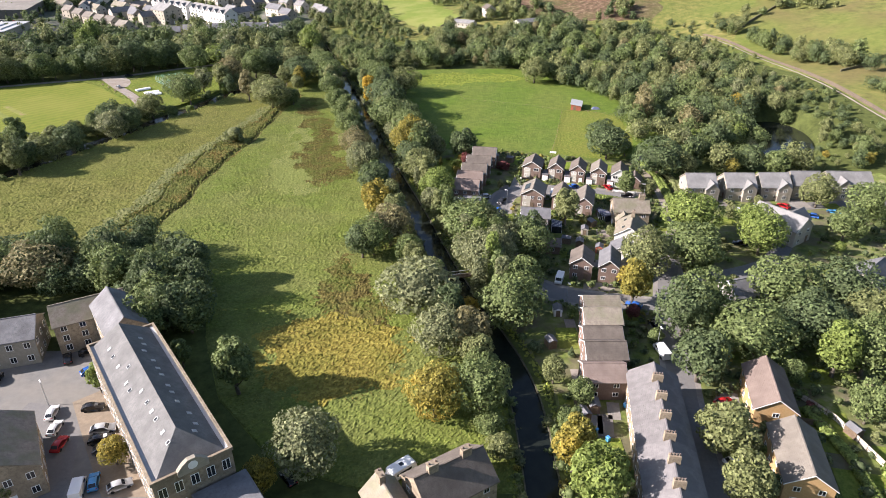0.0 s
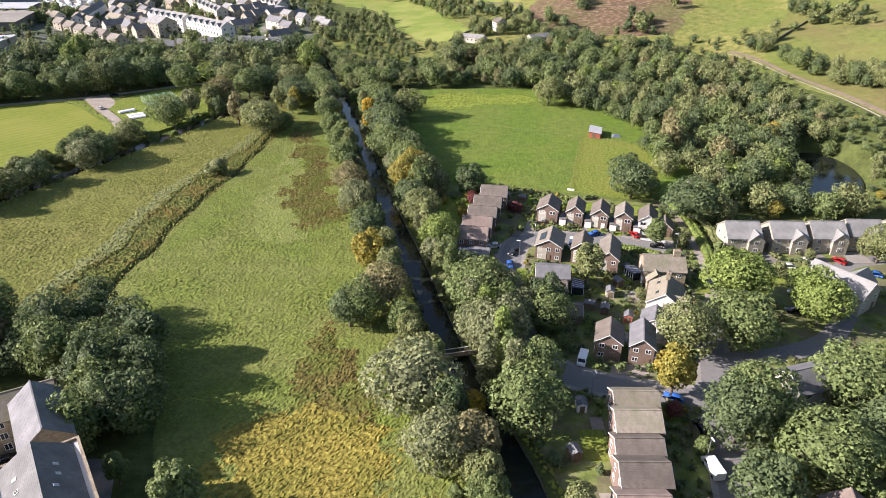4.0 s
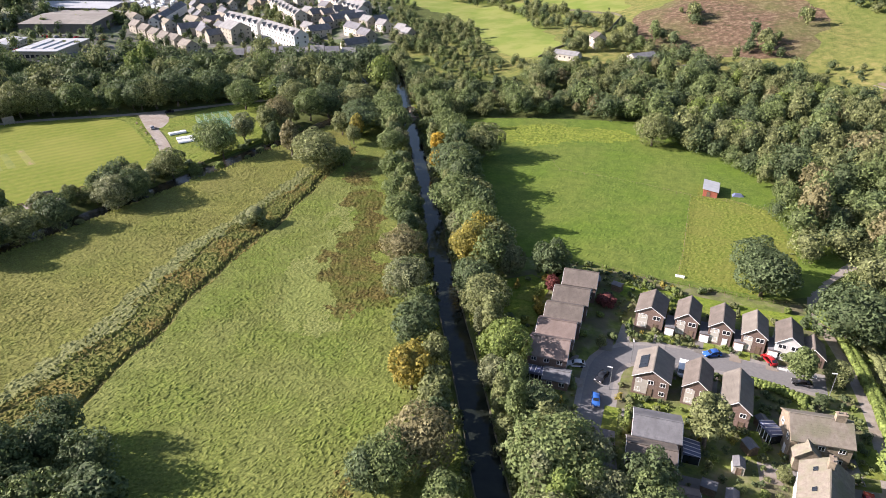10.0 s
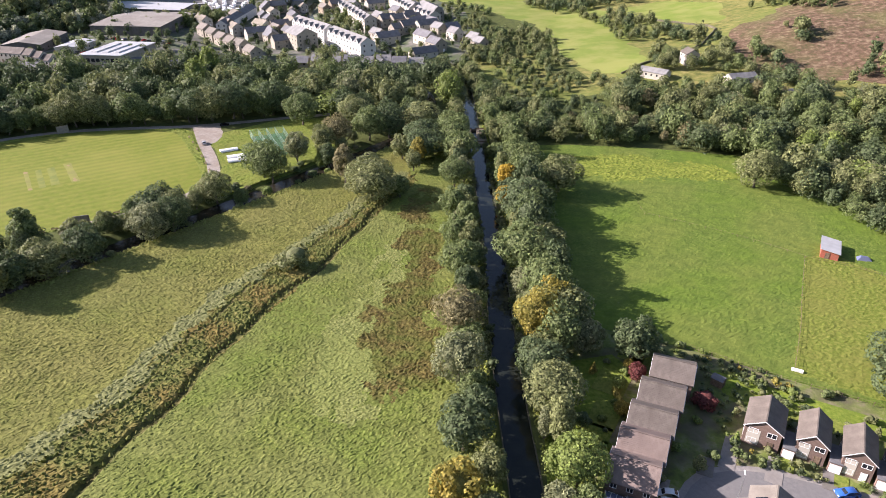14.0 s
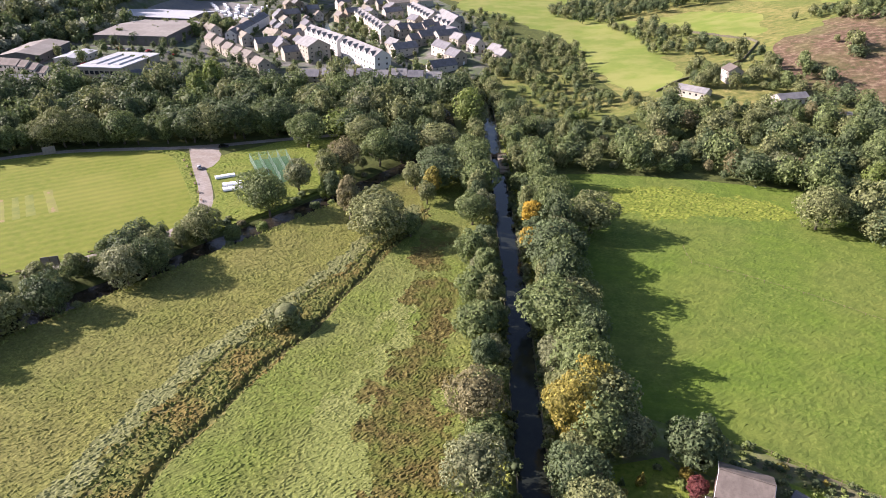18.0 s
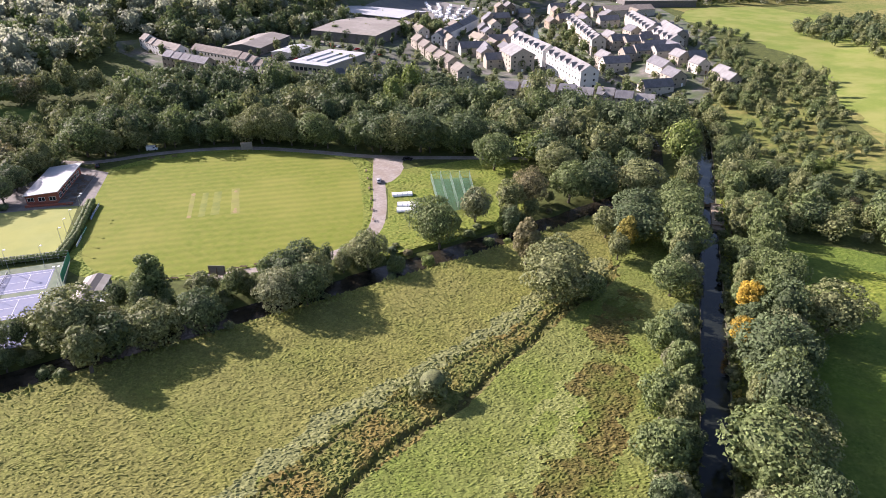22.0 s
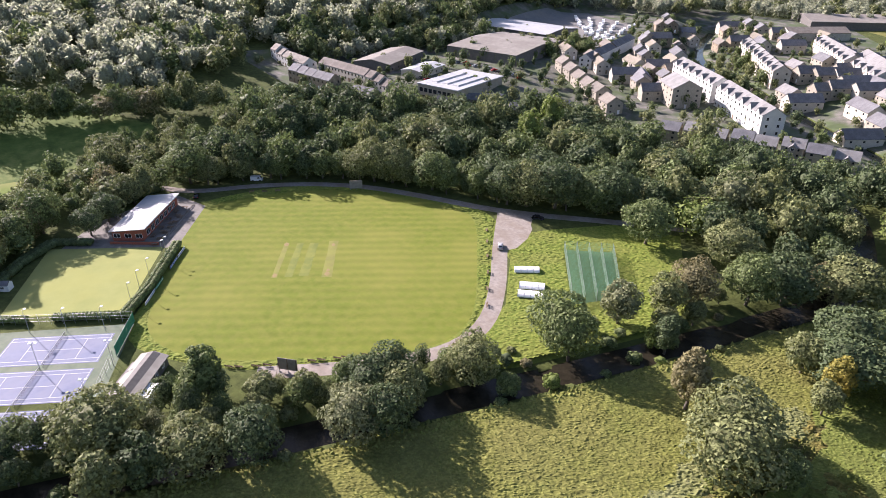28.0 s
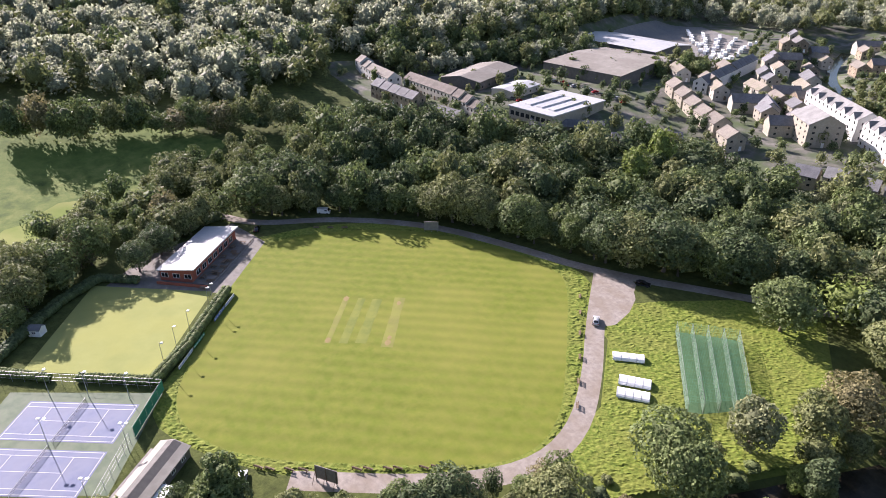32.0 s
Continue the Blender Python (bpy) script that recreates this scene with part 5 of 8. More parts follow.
def mill():
    W, L, eave = 12.4, 43.0, 12.4
    ob = thing("mill", "three-storey gritstone mill with shallow slate roof, white gutter and clock gable", "building", pose(-51.8, 89.4, 0, 0, 0, 37.2))
    part("wall", Shape().box(-W / 2, W / 2, -L / 2, L / 2, -1, eave), M["stone"], ob)
    rim = Shape()
    for x0, x1, y0, y1 in ((-W / 2 - 0.2, -W / 2 + 0.25, -L / 2 - 0.2, L / 2 + 0.2), (W / 2 - 0.25, W / 2 + 0.2, -L / 2 - 0.2, L / 2 + 0.2),
                           (-W / 2 + 0.25, W / 2 - 0.25, -L / 2 - 0.2, -L / 2 + 0.25), (-W / 2 + 0.25, W / 2 - 0.25, L / 2 - 0.25, L / 2 + 0.2)):
        rim.box(x0, x1, y0, y1, eave + 0.004, eave + 0.65)
    part("parapet", rim, M["stone"], ob)
    gut = Shape()
    for s in (-1, 1):
        gut.box(*sorted((s * (W / 2 - 0.26), s * (W / 2 - 1.0))), -L / 2 + 0.3, L / 2 - 0.3, eave + 0.01, eave + 0.2)
    part("gutter", gut, M["sheet_white"], ob)
    part("roof", hip_roof(W - 2.2, L - 1.6, eave + 0.25, eave + 3.75, 0.2, 5.5, 0.3), M["slate_mill"], ob)
    rng = random.Random(4)
    p = math.atan2(3.5, (W - 2.2) / 2 + 0.2)
    for i in range(24):
        s = 1 if i % 2 else -1
        yy, xx = -L / 2 + 5 + (i // 2) * 2.9 + rng.uniform(-0.5, 0.5), rng.choice((1.8, 2.4, 3.2))
        z = eave + 0.25 + 3.5 * (1 - xx / ((W - 2.2) / 2 + 0.2)) + 0.02
        light = part("skylight", Shape().box(-0.42, 0.42, -0.36, 0.36, 0, 0.09, taper=0.02), M["metal"], ob, m=pose(s * xx, yy, z, 0, s * math.degrees(p), 0))
        part("pane", Shape().box(-0.33, 0.33, -0.27, 0.27, 0.09, 0.11), M["sheet_white" if i % 4 else "glass"], light)
    size = (W / 2, L / 2)
    for st in range(3):
        for i in range(13):
            for f in "EW":
                window(ob, f, L * ((i + 0.5) / 13 - 0.5), 1.2 + st * 3.9, 1.5, 2.1, size, "white")
        for i in range(5):
            for f in "SN":
                window(ob, f, W * ((i + 0.5) / 5 - 0.5), 1.2 + st * 3.9, 1.3, 2.1, size, "white")
    gab = Shape().extrude([(-2.4, eave), (2.4, eave), (2.4, eave + 1.0), (1.5, eave + 1.9), (0.6, eave + 2.5), (-0.6, eave + 2.5), (-1.5, eave + 1.9), (-2.4, eave + 1.0)], -0.5, 0.3)
    clock = part("clock_gable", gab, M["buff"], ob, m=pose(0, -L / 2 - 0.25, 0))
    part("clock_face", Shape().tube((0, -0.54, eave + 1.3), (0, -0.50, eave + 1.3), 0.75, 0.75, 20), M["white"], clock)
    part("annex", Shape().box(-1, 7.4, -L / 2 - 8, -L / 2 - 0.3, -1, 7.5), M["stone"], ob)
    part("annex_roof", Shape().box(-1.3, 7.7, -L / 2 - 8.3, -L / 2 - 0.35, 7.5, 7.8, taper=0.2), M["slate"], ob)


M["slate_mill"] = roofing("mill_slate", (0.105, 0.105, 0.105), (0.17, 0.168, 0.165))
mill()

# ---- the town beyond the wood ----
def terrace(x0, y0, x1, y1, units, W, eave, ridge, wall, roof, where, group, dormers=0, faces="WE", storeys=3, win=(1.2, 1.4), dz=0.0, per=2):
    """Joined houses along a line; with gabled dormers on the west side where asked."""
    d = math.hypot(x1 - x0, y1 - y0)
    ux, uy = (x1 - x0) / d, (y1 - y0) / d
    rz = math.degrees(math.atan2(-ux, uy))
    L = d / units
    for i in range(units):
        x, y = x0 + ux * L * (i + 0.5), y0 + uy * L * (i + 0.5)
        ends = ("S" if i == 0 else "") + ("N" if i == units - 1 else "")
        h = house(x, y, rz, W, L - 0.02, eave, ridge, wall, roof, faces + ends, storeys, 2, per, where, group, doors="WE", over=0.12, win=win, dz=dz)
        if dormers:
            for s in ("W",):
                dm = Shape().extrude([(-1.9, eave - 0.3), (1.9, eave - 0.3), (1.9, eave + 0.2), (0, eave + 2.4), (-1.9, eave + 0.2)], -(W / 2 + 0.3), 0)
                part("gable_front", dm, M[wall], h, m=pose(0, 0, 0, 0, 0, -90))
                part("gable_roof", gable_roof(3.8, W / 2 + 0.3, eave + 0.2, eave + 2.4, 0.2), M[roof], h, m=pose(-(W / 2 + 0.3) / 2, 0, 0.04, 0, 0, -90))


terrace(-158, 507, -196, 542, 6, 10.5, 9.6, 13.0, "render", "slate_pale", "on the canal terrace", "white terrace", 1, faces="W")
terrace(-200, 545, -240, 577, 6, 10.5, 9.6, 13.0, "render", "slate_pale", "on the canal terrace", "white terrace", 1, faces="W")
terrace(-196, 612, -242, 668, 8, 10.0, 9.6, 13.0, "cream", "slate_pale", "on the second town terrace", "second terrace", 1, faces="W")
terrace(-173, 655, -211, 713, 7, 10.0, 9.6, 13.0, "cream", "slate_pale", "on the third town terrace", "third terrace", 1, faces="W")
terrace(-148, 628, -170, 655, 4, 10.0, 9.0, 12.4, "cream", "slate_pale", "on the third town terrace", "third terrace", 1, faces="W")
house(-214, 528, 50, 15.0, 19.0, 10.0, 14.0, "buff", "slate_pale", "SEW", 4, 3, 4, "ending the town terraces", name="apartment_block")
for i in range(8):
    x, y = -193 + 9.8 * i, 484 + 2.2 * i + (2.0 if i % 2 else 0)
    house(x, y, -76, 8.4, 8.6, 4.6, 7.4, "buff", "slate_pale" if i % 3 else "slate", "SEW", 2, 2, 2, "in the low row by the wood", "low row", cross=(0, 3.6, 0.8, 4.0, 5.8) if i % 2 else None)
for x, y, rz, w, l in ((-182, 590, 50, 9, 13), (-168, 596, -40, 9, 12), (-149, 608, -40, 9, 18), (-136, 596, 50, 9, 11), (-121, 584, 50, 8, 10), (-128, 600, -40, 8, 12), (-104, 574, 50, 9, 10), (-98, 562, 50, 8, 10), (-160, 618, -40, 9, 16), (-197, 635, 50, 9, 12), (-178, 628, -40, 9, 14)):
    house(x, y, rz, w, l, 6.0, 9.2, "cream" if (x + y) % 2 else "buff", "slate" if rz < 0 else "slate_pale", "SEW", 2, 2, 3, "on the town estate", "town estate")
for i, (x, y) in enumerate(((-290, 532), (-279, 525), (-268, 518), (-257, 511), (-246, 504), (-233, 495))):
    house(x, y, 58, 8.6, 10.5, 5.6, 8.6, "buff", "tile_buff", "SEW", 2, 2, 2, "in a buff row by the wood", "buff row")
for i, (x, y, rz) in enumerate(((-244, 540, 50), (-253, 566, 50), (-270, 575, 60), (-268, 625, 40), (-246, 580, -30), (-280, 553, 50), (-262, 548, -40), (-290, 560, 55), (-258, 600, 45), (-276, 596, 55), (-300, 590, 50), (-286, 622, 45), (-300, 640, 40), (-282, 652, 40), (-310, 560, 55), (-240, 560, 50), (-320, 690, 40), (-300, 700, 60), (-334, 725, 40), (-270, 690, 45), (-255, 715, 45), (-240, 740, 45), (-290, 740, 40), (-225, 760, 45))):
    house(x, y, rz, 8.0, 10 + i % 3 * 3, 5.2, 8.0, ("buff", "stone", "cream")[i % 3], ("slate", "tile_buff", "slate_stone")[i % 3], "SEW", 2, 2, 2, "on the older town streets", "town houses")
terrace(-427, 420, -384, 416, 6, 8.5, 5.6, 8.4, "render", "tile_buff", "on the main road", "road terrace", storeys=2, faces="E")
terrace(-381, 424, -307, 424, 12, 8.5, 5.6, 8.4, "cream", "tile_brown", "on the main road", "road terrace", storeys=2, faces="E")
terrace(-380, 403, -345, 406, 5, 8.5, 6.0, 8.8, "stone", "slate", "on the main road", "stone road terrace", storeys=2, faces="E")
house(-322, 408, -80, 9.0, 14.0, 6.6, 9.6, "stone", "slate", "SEWN", 2, 3, 4, "beside the main road")
house(-372, 465, 22, 24.0, 44.0, 4.6, 6.6, "dark_sheet", "sheet_brown", "E", 1, 2, 6, "behind the terraces", name="long_shed")
house(-339, 463, 14, 14.0, 24.0, 3.4, 4.4, "cream", "sheet_white", "E", 1, 2, 4, "behind the terraces", name="long_shed")
house(-345, 543, -81, 64.0, 52.0, 6.2, 8.2, "dark_sheet", "sheet_brown", "S", 1, 2, 6, "on the trading estate", name="warehouse")
house(-379, 601, -88, 38.0, 66.0, 6.4, 8.4, "dark_sheet", "sheet_white", "S", 1, 2, 6, "on the trading estate", name="warehouse")
terrace(-300, 438, -276, 462, 4, 8.0, 5.4, 7.8, "dark_sheet", "slate", "in a dark-clad row by the wood", "dark row", storeys=2, faces="E", win=(1.5, 1.2))
terrace(-268, 458, -247, 480, 4, 8.0, 5.4, 7.8, "dark_sheet", "slate", "in a dark-clad row by the wood", "dark row", storeys=2, faces="E", win=(1.5, 1.2))
terrace(-288, 549, -303, 620, 9, 8.0, 5.4, 8.2, "render", "slate", "on the long white street", "white street", storeys=2, faces="W", per=1)
terrace(-212, 717, -176, 667, 6, 10.0, 9.0, 12.4, "buff", "slate_pale", "on the fourth town terrace", "fourth terrace", 1, faces="E")
terrace(-175, 684, -151, 648, 4, 10.0, 9.0, 12.4, "buff", "slate_pale", "on the fourth town terrace", "fourth terrace", 1, faces="E")
for i, (x, y) in enumerate(((-282, 601), (-257, 579), (-248, 548), (-228, 524), (-226, 537), (-258, 547), (-295, 628), (-293, 644), (-265, 619), (-308, 711), (-317, 701), (-298, 760), (-281, 759), (-260, 695), (-244, 696), (-255, 750), (-236, 720), (-227, 705), (-269, 753))):
    house(x, y, 40 + 97 * (i % 2), 8.4, 11 + i % 3 * 3, 5.6, 8.8, ("buff", "stone", "cream")[i % 3], ("slate", "slate_terrace", "slate")[i % 3], "SEW", 2, 2, 2, "on the older town streets", "town houses")
for i, (x, y) in enumerate(((-193, 668), (-168, 636), (-162, 602), (-149, 621), (-187, 625), (-171, 579), (-127, 555), (-132, 541), (-174, 648), (-140, 572))):
    house(x, y, -42 if i % 3 else 48, 9.0, 13 + i % 2 * 5, 5.8, 9.2, "cream" if i % 2 else "buff", "slate", "SEW", 2, 2, 3, "on the town estate", "town estate")
house(-236, 770, -42, 20.0, 46.0, 6.0, 9.0, "cream", "tile_buff", "S", 1, 3, 4, "beyond the town terraces", name="warehouse")
house(-240, 850, -52, 50.0, 70.0, 6.0, 8.5, "dark_sheet", "sheet_brown", "S", 1, 3, 4, "beyond the town terraces", name="warehouse")


def flat_shop():
    ob = thing("supermarket", "low supermarket with flat white roof and raised roof lights", "building", pose(-303, 458, gz(-303, 458), 0, 0, 8))
    part("wall", Shape().box(-13, 13, -20, 20, -1, 4.6), M["buff"], ob)
    part("roof", Shape().box(-13.5, 13.5, -20.5, 20.5, 4.6, 5.1), M["sheet_white"], ob)
    for i in range(3):
        part("roof_light", Shape().box(-9 + 7 * i, -5 + 7 * i, -14, 12, 5.1, 5.7, taper=0.4), M["sheet_white"], ob)
    for i in range(8):
        window(ob, "S", -11 + 3.1 * i, 0.8, 2.4, 2.2, (13, 20))


flat_shop()

# ---- single trees: place, crown radius, foliage ----
PLACED = []


def plant(where, group, rows):
    for x, y, r, leaf in rows:
        PLACED.append((x, y, r))
        kind = 'bush' if r < 2.6 else ('willow' if leaf == 3 and r < 5 else 'big' if r > 5.4 else 'tall' if (int(x * 7) % 3 == 0 and r < 4.6) else 'round')
        tree(x, y, kind, leaf, r * 1.1 / KINDS[kind][0], where, group, tall=min(1.0, 6.8 / r) if r > 4 else 1.0)


plant("beside the canal", "canal trees", (
    (-6.0, 132.4, 8.6, 3), (15.9, 127.8, 7.6, 1), (-15.4, 168.1, 6.7, 7), (-19.9, 163.0, 5.7, 1), (-59.0, 125.0, 4.6, 1), (5.7, 117.8, 5.1, 7), (5.5, 129.3, 3.3, 6), (-23.0, 161.2, 4.8, 2), (-0.6, 116.9, 5.7, 3), (8.4, 152.1, 6.2, 3), (8.7, 167.2, 7.8, 1), (17.0, 160.4, 5.5, 3), (19.1, 138.1, 6.3, 1), (12.6, 149.6, 6.9, 3), (-2.0, 201.0, 6.0, 5), (-23.8, 204.5, 5.2, 2), (-21.4, 189.6, 5.2, 4),))
plant("beside the canal", "canal trees", (
    (-3.4, 242.1, 4.6, 3), (-10.1, 248.3, 8.6, 0), (-23.4, 278.1, 8.6, 1), (-36.6, 318.3, 3.4, 6), (7.4, 241.2, 5.2, 2), (-14.8, 243.8, 6.5, 4), (-37.8, 331.2, 3.8, 6), (-28.8, 310.9, 8.1, 2), (-19.9, 336.4, 7.7, 0), (-8.6, 220.2, 6.3, 0), (-12.0, 228.2, 6.0, 2), (-29.6, 223.8, 6.0, 3), (-34.2, 242.6, 5.9, 7), (-44.5, 282.0, 5.0, 1), (-40.1, 267.2, 5.3, 1), (-50.7, 303.1, 4.9, 1), (-57.6, 330.9, 6.1, 1), (-61.2, 355.1, 6.7, 1),))
plant("among the houses by the close", "close trees", (
    (83.2, 134.7, 8.6, 1), (68.3, 156.0, 8.6, 1), (91.1, 170.6, 5.9, 5), (67.6, 115.5, 8.6, 1), (82.9, 119.4, 8.6, 2), (89.5, 109.6, 6.7, 1), (97.4, 133.7, 8.6, 2), (133.2, 184.9, 6.3, 1), (122.8, 195.4, 5.6, 0), (119.2, 171.6, 5.1, 1), (72.6, 106.9, 2.9, 1), (82.8, 109.0, 4.2, 5), (81.8, 95.0, 4.3, 1), (97.6, 123.3, 5.9, 0), (73.9, 174.1, 8.6, 5), (90.3, 163.4, 6.2, 5), (71.9, 243.9, 2.7, 5), (77.5, 221.3, 8.6, 2), (87.6, 219.6, 4.1, 0), (69.8, 204.5, 3.0, 0),))
plant("among the estate gardens", "estate trees", (
    (55.8, 124.5, 7.4, 2), (53.5, 107.5, 5.4, 2), (51.2, 87.6, 5.0, 0), (22.8, 82.7, 3.8, 4), (25.6, 75.2, 5.2, 5), (50.1, 75.8, 4.5, 0), (54.5, 152.2, 6.2, 0), (24.4, 165.6, 5.3, 2), (47.2, 137.3, 3.9, 4), (23.1, 106.8, 2.9, 0), (27.7, 100.0, 2.8, 1), (24.7, 160.6, 5.5, 1), (60.8, 128.3, 6.8, 1), (37.8, 181.4, 4.1, 0), (63.7, 240.4, 8.6, 2), (62.9, 211.9, 2.3, 1), (62.2, 204.3, 3.0, 1), (22.6, 230.0, 2.5, 8), (63.5, 248.6, 6.7, 2), (50.3, 359.9, 7.9, 0),))
plant("standing in the meadow", "meadow trees", (
    (-111.9, 339.3, 3.5, 2), (-86.8, 321.5, 8.2, 0), (-85.5, 353.8, 4.4, 0), (-80.9, 367.4, 8.3, 2), (-76.9, 342.5, 3.6, 0), (-74.3, 316.8, 3.8, 1), (-67.0, 369.4, 7.2, 1), (-97.8, 323.1, 4.3, 7), (-83.2, 311.8, 8.6, 0), (-77.2, 356.1, 8.6, 2), (-71.7, 382.2, 7.4, 1), (-76.8, 348.3, 3.6, 4), (-101.0, 382.2, 8.6, 2), (-107.2, 373.5, 7.0, 1), (-88.6, 395.4, 8.6, 0),))
plant("near the mill", "mill trees", (
    (-24.1, 83.0, 6.0, 3), (-42.1, 103.5, 4.1, 1), (-1.6, 96.8, 5.6, 4), (7.2, 98.1, 5.8, 1), (-31.1, 78.3, 3.0, 4), (-68.3, 140.4, 6.1, 1), (-104.1, 145.0, 8.6, 7),))
plant("on the river bank", "river trees", (
    (-169.4, 227.9, 8.6, 0), (-154.9, 238.9, 7.6, 0), (-149.1, 249.4, 5.7, 2), (-157.0, 230.7, 5.4, 2), (-170.6, 249.7, 4.0, 1), (-155.9, 265.6, 3.4, 0), (-139.9, 266.7, 6.7, 3), (-140.8, 278.9, 6.4, 0), (-136.2, 297.3, 6.0, 0), (-131.1, 322.2, 7.4, 1), (-125.9, 340.4, 5.4, 3), (-128.0, 300.1, 2.9, 1), (-122.7, 309.2, 2.3, 5), (-115.4, 331.8, 2.2, 1), (-140.5, 291.1, 2.9, 0), (-165.8, 217.6, 2.3, 1), (-156.1, 223.5, 4.0, 0), (-173.9, 213.1, 2.9, 2), (-146.3, 275.5, 5.7, 2), (-115.0, 339.5, 3.0, 5), (-126.2, 319.7, 6.9, 1), (-135.8, 271.9, 5.8, 2), (-151.2, 274.0, 3.8, 1), (-146.7, 281.5, 5.7, 2),))
plant("on the river bank", "river trees", (
    (-161.5, 257.8, 3.6, 0), (-145.1, 385.0, 8.6, 1), (-119.7, 388.7, 8.6, 0), (-117.5, 362.5, 7.0, 7), (-119.6, 352.2, 5.2, 0),))
plant("at the edge of the wood", "wood trees", (
    (-139.5, 415.1, 8.6, 0),))

# belts along both banks of the canal, between the single trees
row_of_trees(CANAL, 112, 398, (8.0,), 5.6, ("round", "round", "tall", "willow"), (0.78, 1.05), MIX, "on the towpath side of the canal", "canal trees")
row_of_trees(CANAL, 112, 250, (11.5,), 7.5, ("round", "bush", "bush"), (0.6, 0.85), MIX, "at the edge of the meadow", "canal trees")
row_of_trees(CANAL, 128, 400, (-7.8,), 6.0, ("round", "tall", "willow", "poplar"), (0.74, 1.0), MIX, "on the far bank of the canal", "canal trees")



row_of_trees(CANAL, 55, 132, (-7.0,), 5.2, ("round", "bush", "bush"), (0.5, 0.75), MIX, "on the garden side of the canal", "canal trees")
row_of_trees(CANAL, 84, 132, (7.2,), 5.2, ("round", "willow"), (0.6, 0.85), MIX, "on the towpath side of the canal", "canal trees")
row_of_trees(TRACK_A, 296, 400, (6.5,), 7.0, ("big", "round"), (1.05, 1.3), ((0, 2), (1, 2), (2, 2)), "at the edge of the wood", "wood edge trees")
row_of_trees(RIVER, 150, 400, (6.0,), 5.5, ("bush", "round", "bush"), (0.5, 0.85), ((0, 3), (1, 2), (2, 2), (7, 0.6)), "on the river bank", "river trees")
row_of_trees(RIVER, 150, 400, (10.0,), 9.0, ("round", "bush"), (0.4, 0.62), ((0, 3), (1, 2), (2, 1), (7, 0.5)), "between river and sports ground", "river trees")
row_of_trees(RIVER, 150, 400, (-5.5,), 16.0, ("bush", "bush"), (0.35, 0.6), ((0, 3), (1, 2), (5, 1)), "on the meadow side of the river", "river trees")
tree(-87.6, 261.5, "bush", 0, 1.75, "standing in the meadow", "meadow trees")
row_of_trees([(-268, 200), (-290, 232), (-310, 250)], 190, 260, (0,), 9.0, ("round",), (0.9, 1.1), ((0, 2), (7, 1)), "behind the bowling green", "wood edge trees")
tree(-266.5, 228.0, "big", 0, 0.95, "behind the bowling green", "wood edge trees")
tree(-278.5, 238.0, "big", 1, 0.95, "behind the bowling green", "wood edge trees")
tree(-284.0, 244.0, "big", 7, 0.8, "behind the bowling green", "wood edge trees")
tree(-258.5, 224.5, "round", 1, 0.9, "behind the bowling green", "wood edge trees")
tree(-273.0, 258.0, "big", 2, 0.7, "beside the pavilion", "wood edge trees")
tree(-280.0, 266.0, "big", 2, 0.8, "beside the pavilion", "wood edge trees")
tree(-289.0, 278.0, "big", 0, 0.8, "beside the pavilion", "wood edge trees")
tree(-56.5, 112.0, "tall", 1, 0.6, "beside the mill", "mill trees")
tree(-70.5, 104.0, "tall", 5, 0.62, "in the mill yard", "mill trees")
tree(-58.8, 84.5, "round", 4, 0.62, "in the mill yard", "mill trees")
tree(-74.0, 76.0, "round", 0, 0.5, "in the mill yard", "mill trees")

for x, y, s in ((-62.5, 128, 1.0), (-66.0, 147, 1.15), (-64.5, 138, 1.05)):
    tree(x, y, "tall", 2 if y > 120 else 1, s, "between the mill and the meadow", "mill trees", wide=1.15)
for x, y, s in ((9.0, 140.0, 1.0), (12.5, 146.0, 1.12), (9.5, 156.5, 1.05), (14.5, 137.0, 1.0), (6.0, 161.5, 0.95), (16.0, 152.0, 1.0)):
    tree(x, y, "poplar", 5 if s > 1.04 else 3, s, "on the far bank of the canal", "canal trees", wide=1.1)
row_of_trees(CANAL, 140, 262, (-5.6,), 6.5, ("round", "willow", "poplar"), (0.62, 0.85), MIX, "leaning over the canal", "canal trees")

wood("canal_wood", band([p for p in CANAL if 150 < p[1] < 400], 3.0, -14.0), 5.8, (0.82, 1.12), ((0, 3), (1, 4), (2, 2.4), (3, 1), (4, 0.4)), "the belt behind the far canal bank", 81, near=True, gap=9.5, holes=([(-9, 200), (2, 190), (18, 190), (26, 250), (2, 254), (-9, 242)],))
wood("canal_wood", band([p for p in CANAL if 255 < p[1] < 395], 1.8, -18.5), 6.0, (0.5, 0.85), ((0, 3), (1, 4), (2, 2), (4, 0.5)), "the belt between canal and paddock", 82, near=True, gap=9.5)
wood("field_trees", band([(-402, 236), (-391, 263), (-380, 300), (-367, 333), (-352, 352)], 3.5), 5.5, (1.0, 1.35), ((0, 2), (1, 2), (2, 2), (7, 1)), "the row along the far side of the field", 83)
tree(-277.0, 229.0, "big", 0, 1.05, "behind the bowling green", "wood edge trees")
tree(-285.5, 247.0, "big", 1, 1.05, "behind the bowling green", "wood edge trees")
for side in (7.4, -7.4):
    wood("canal_wood", band([p for p in CANAL if 396 < p[1] < 515], 2.6, side), 5.0, (0.46, 0.78), ((0, 3), (1, 4), (2, 1.5)), "the trees over the upper canal", 84 + int(side), gap=4.4)

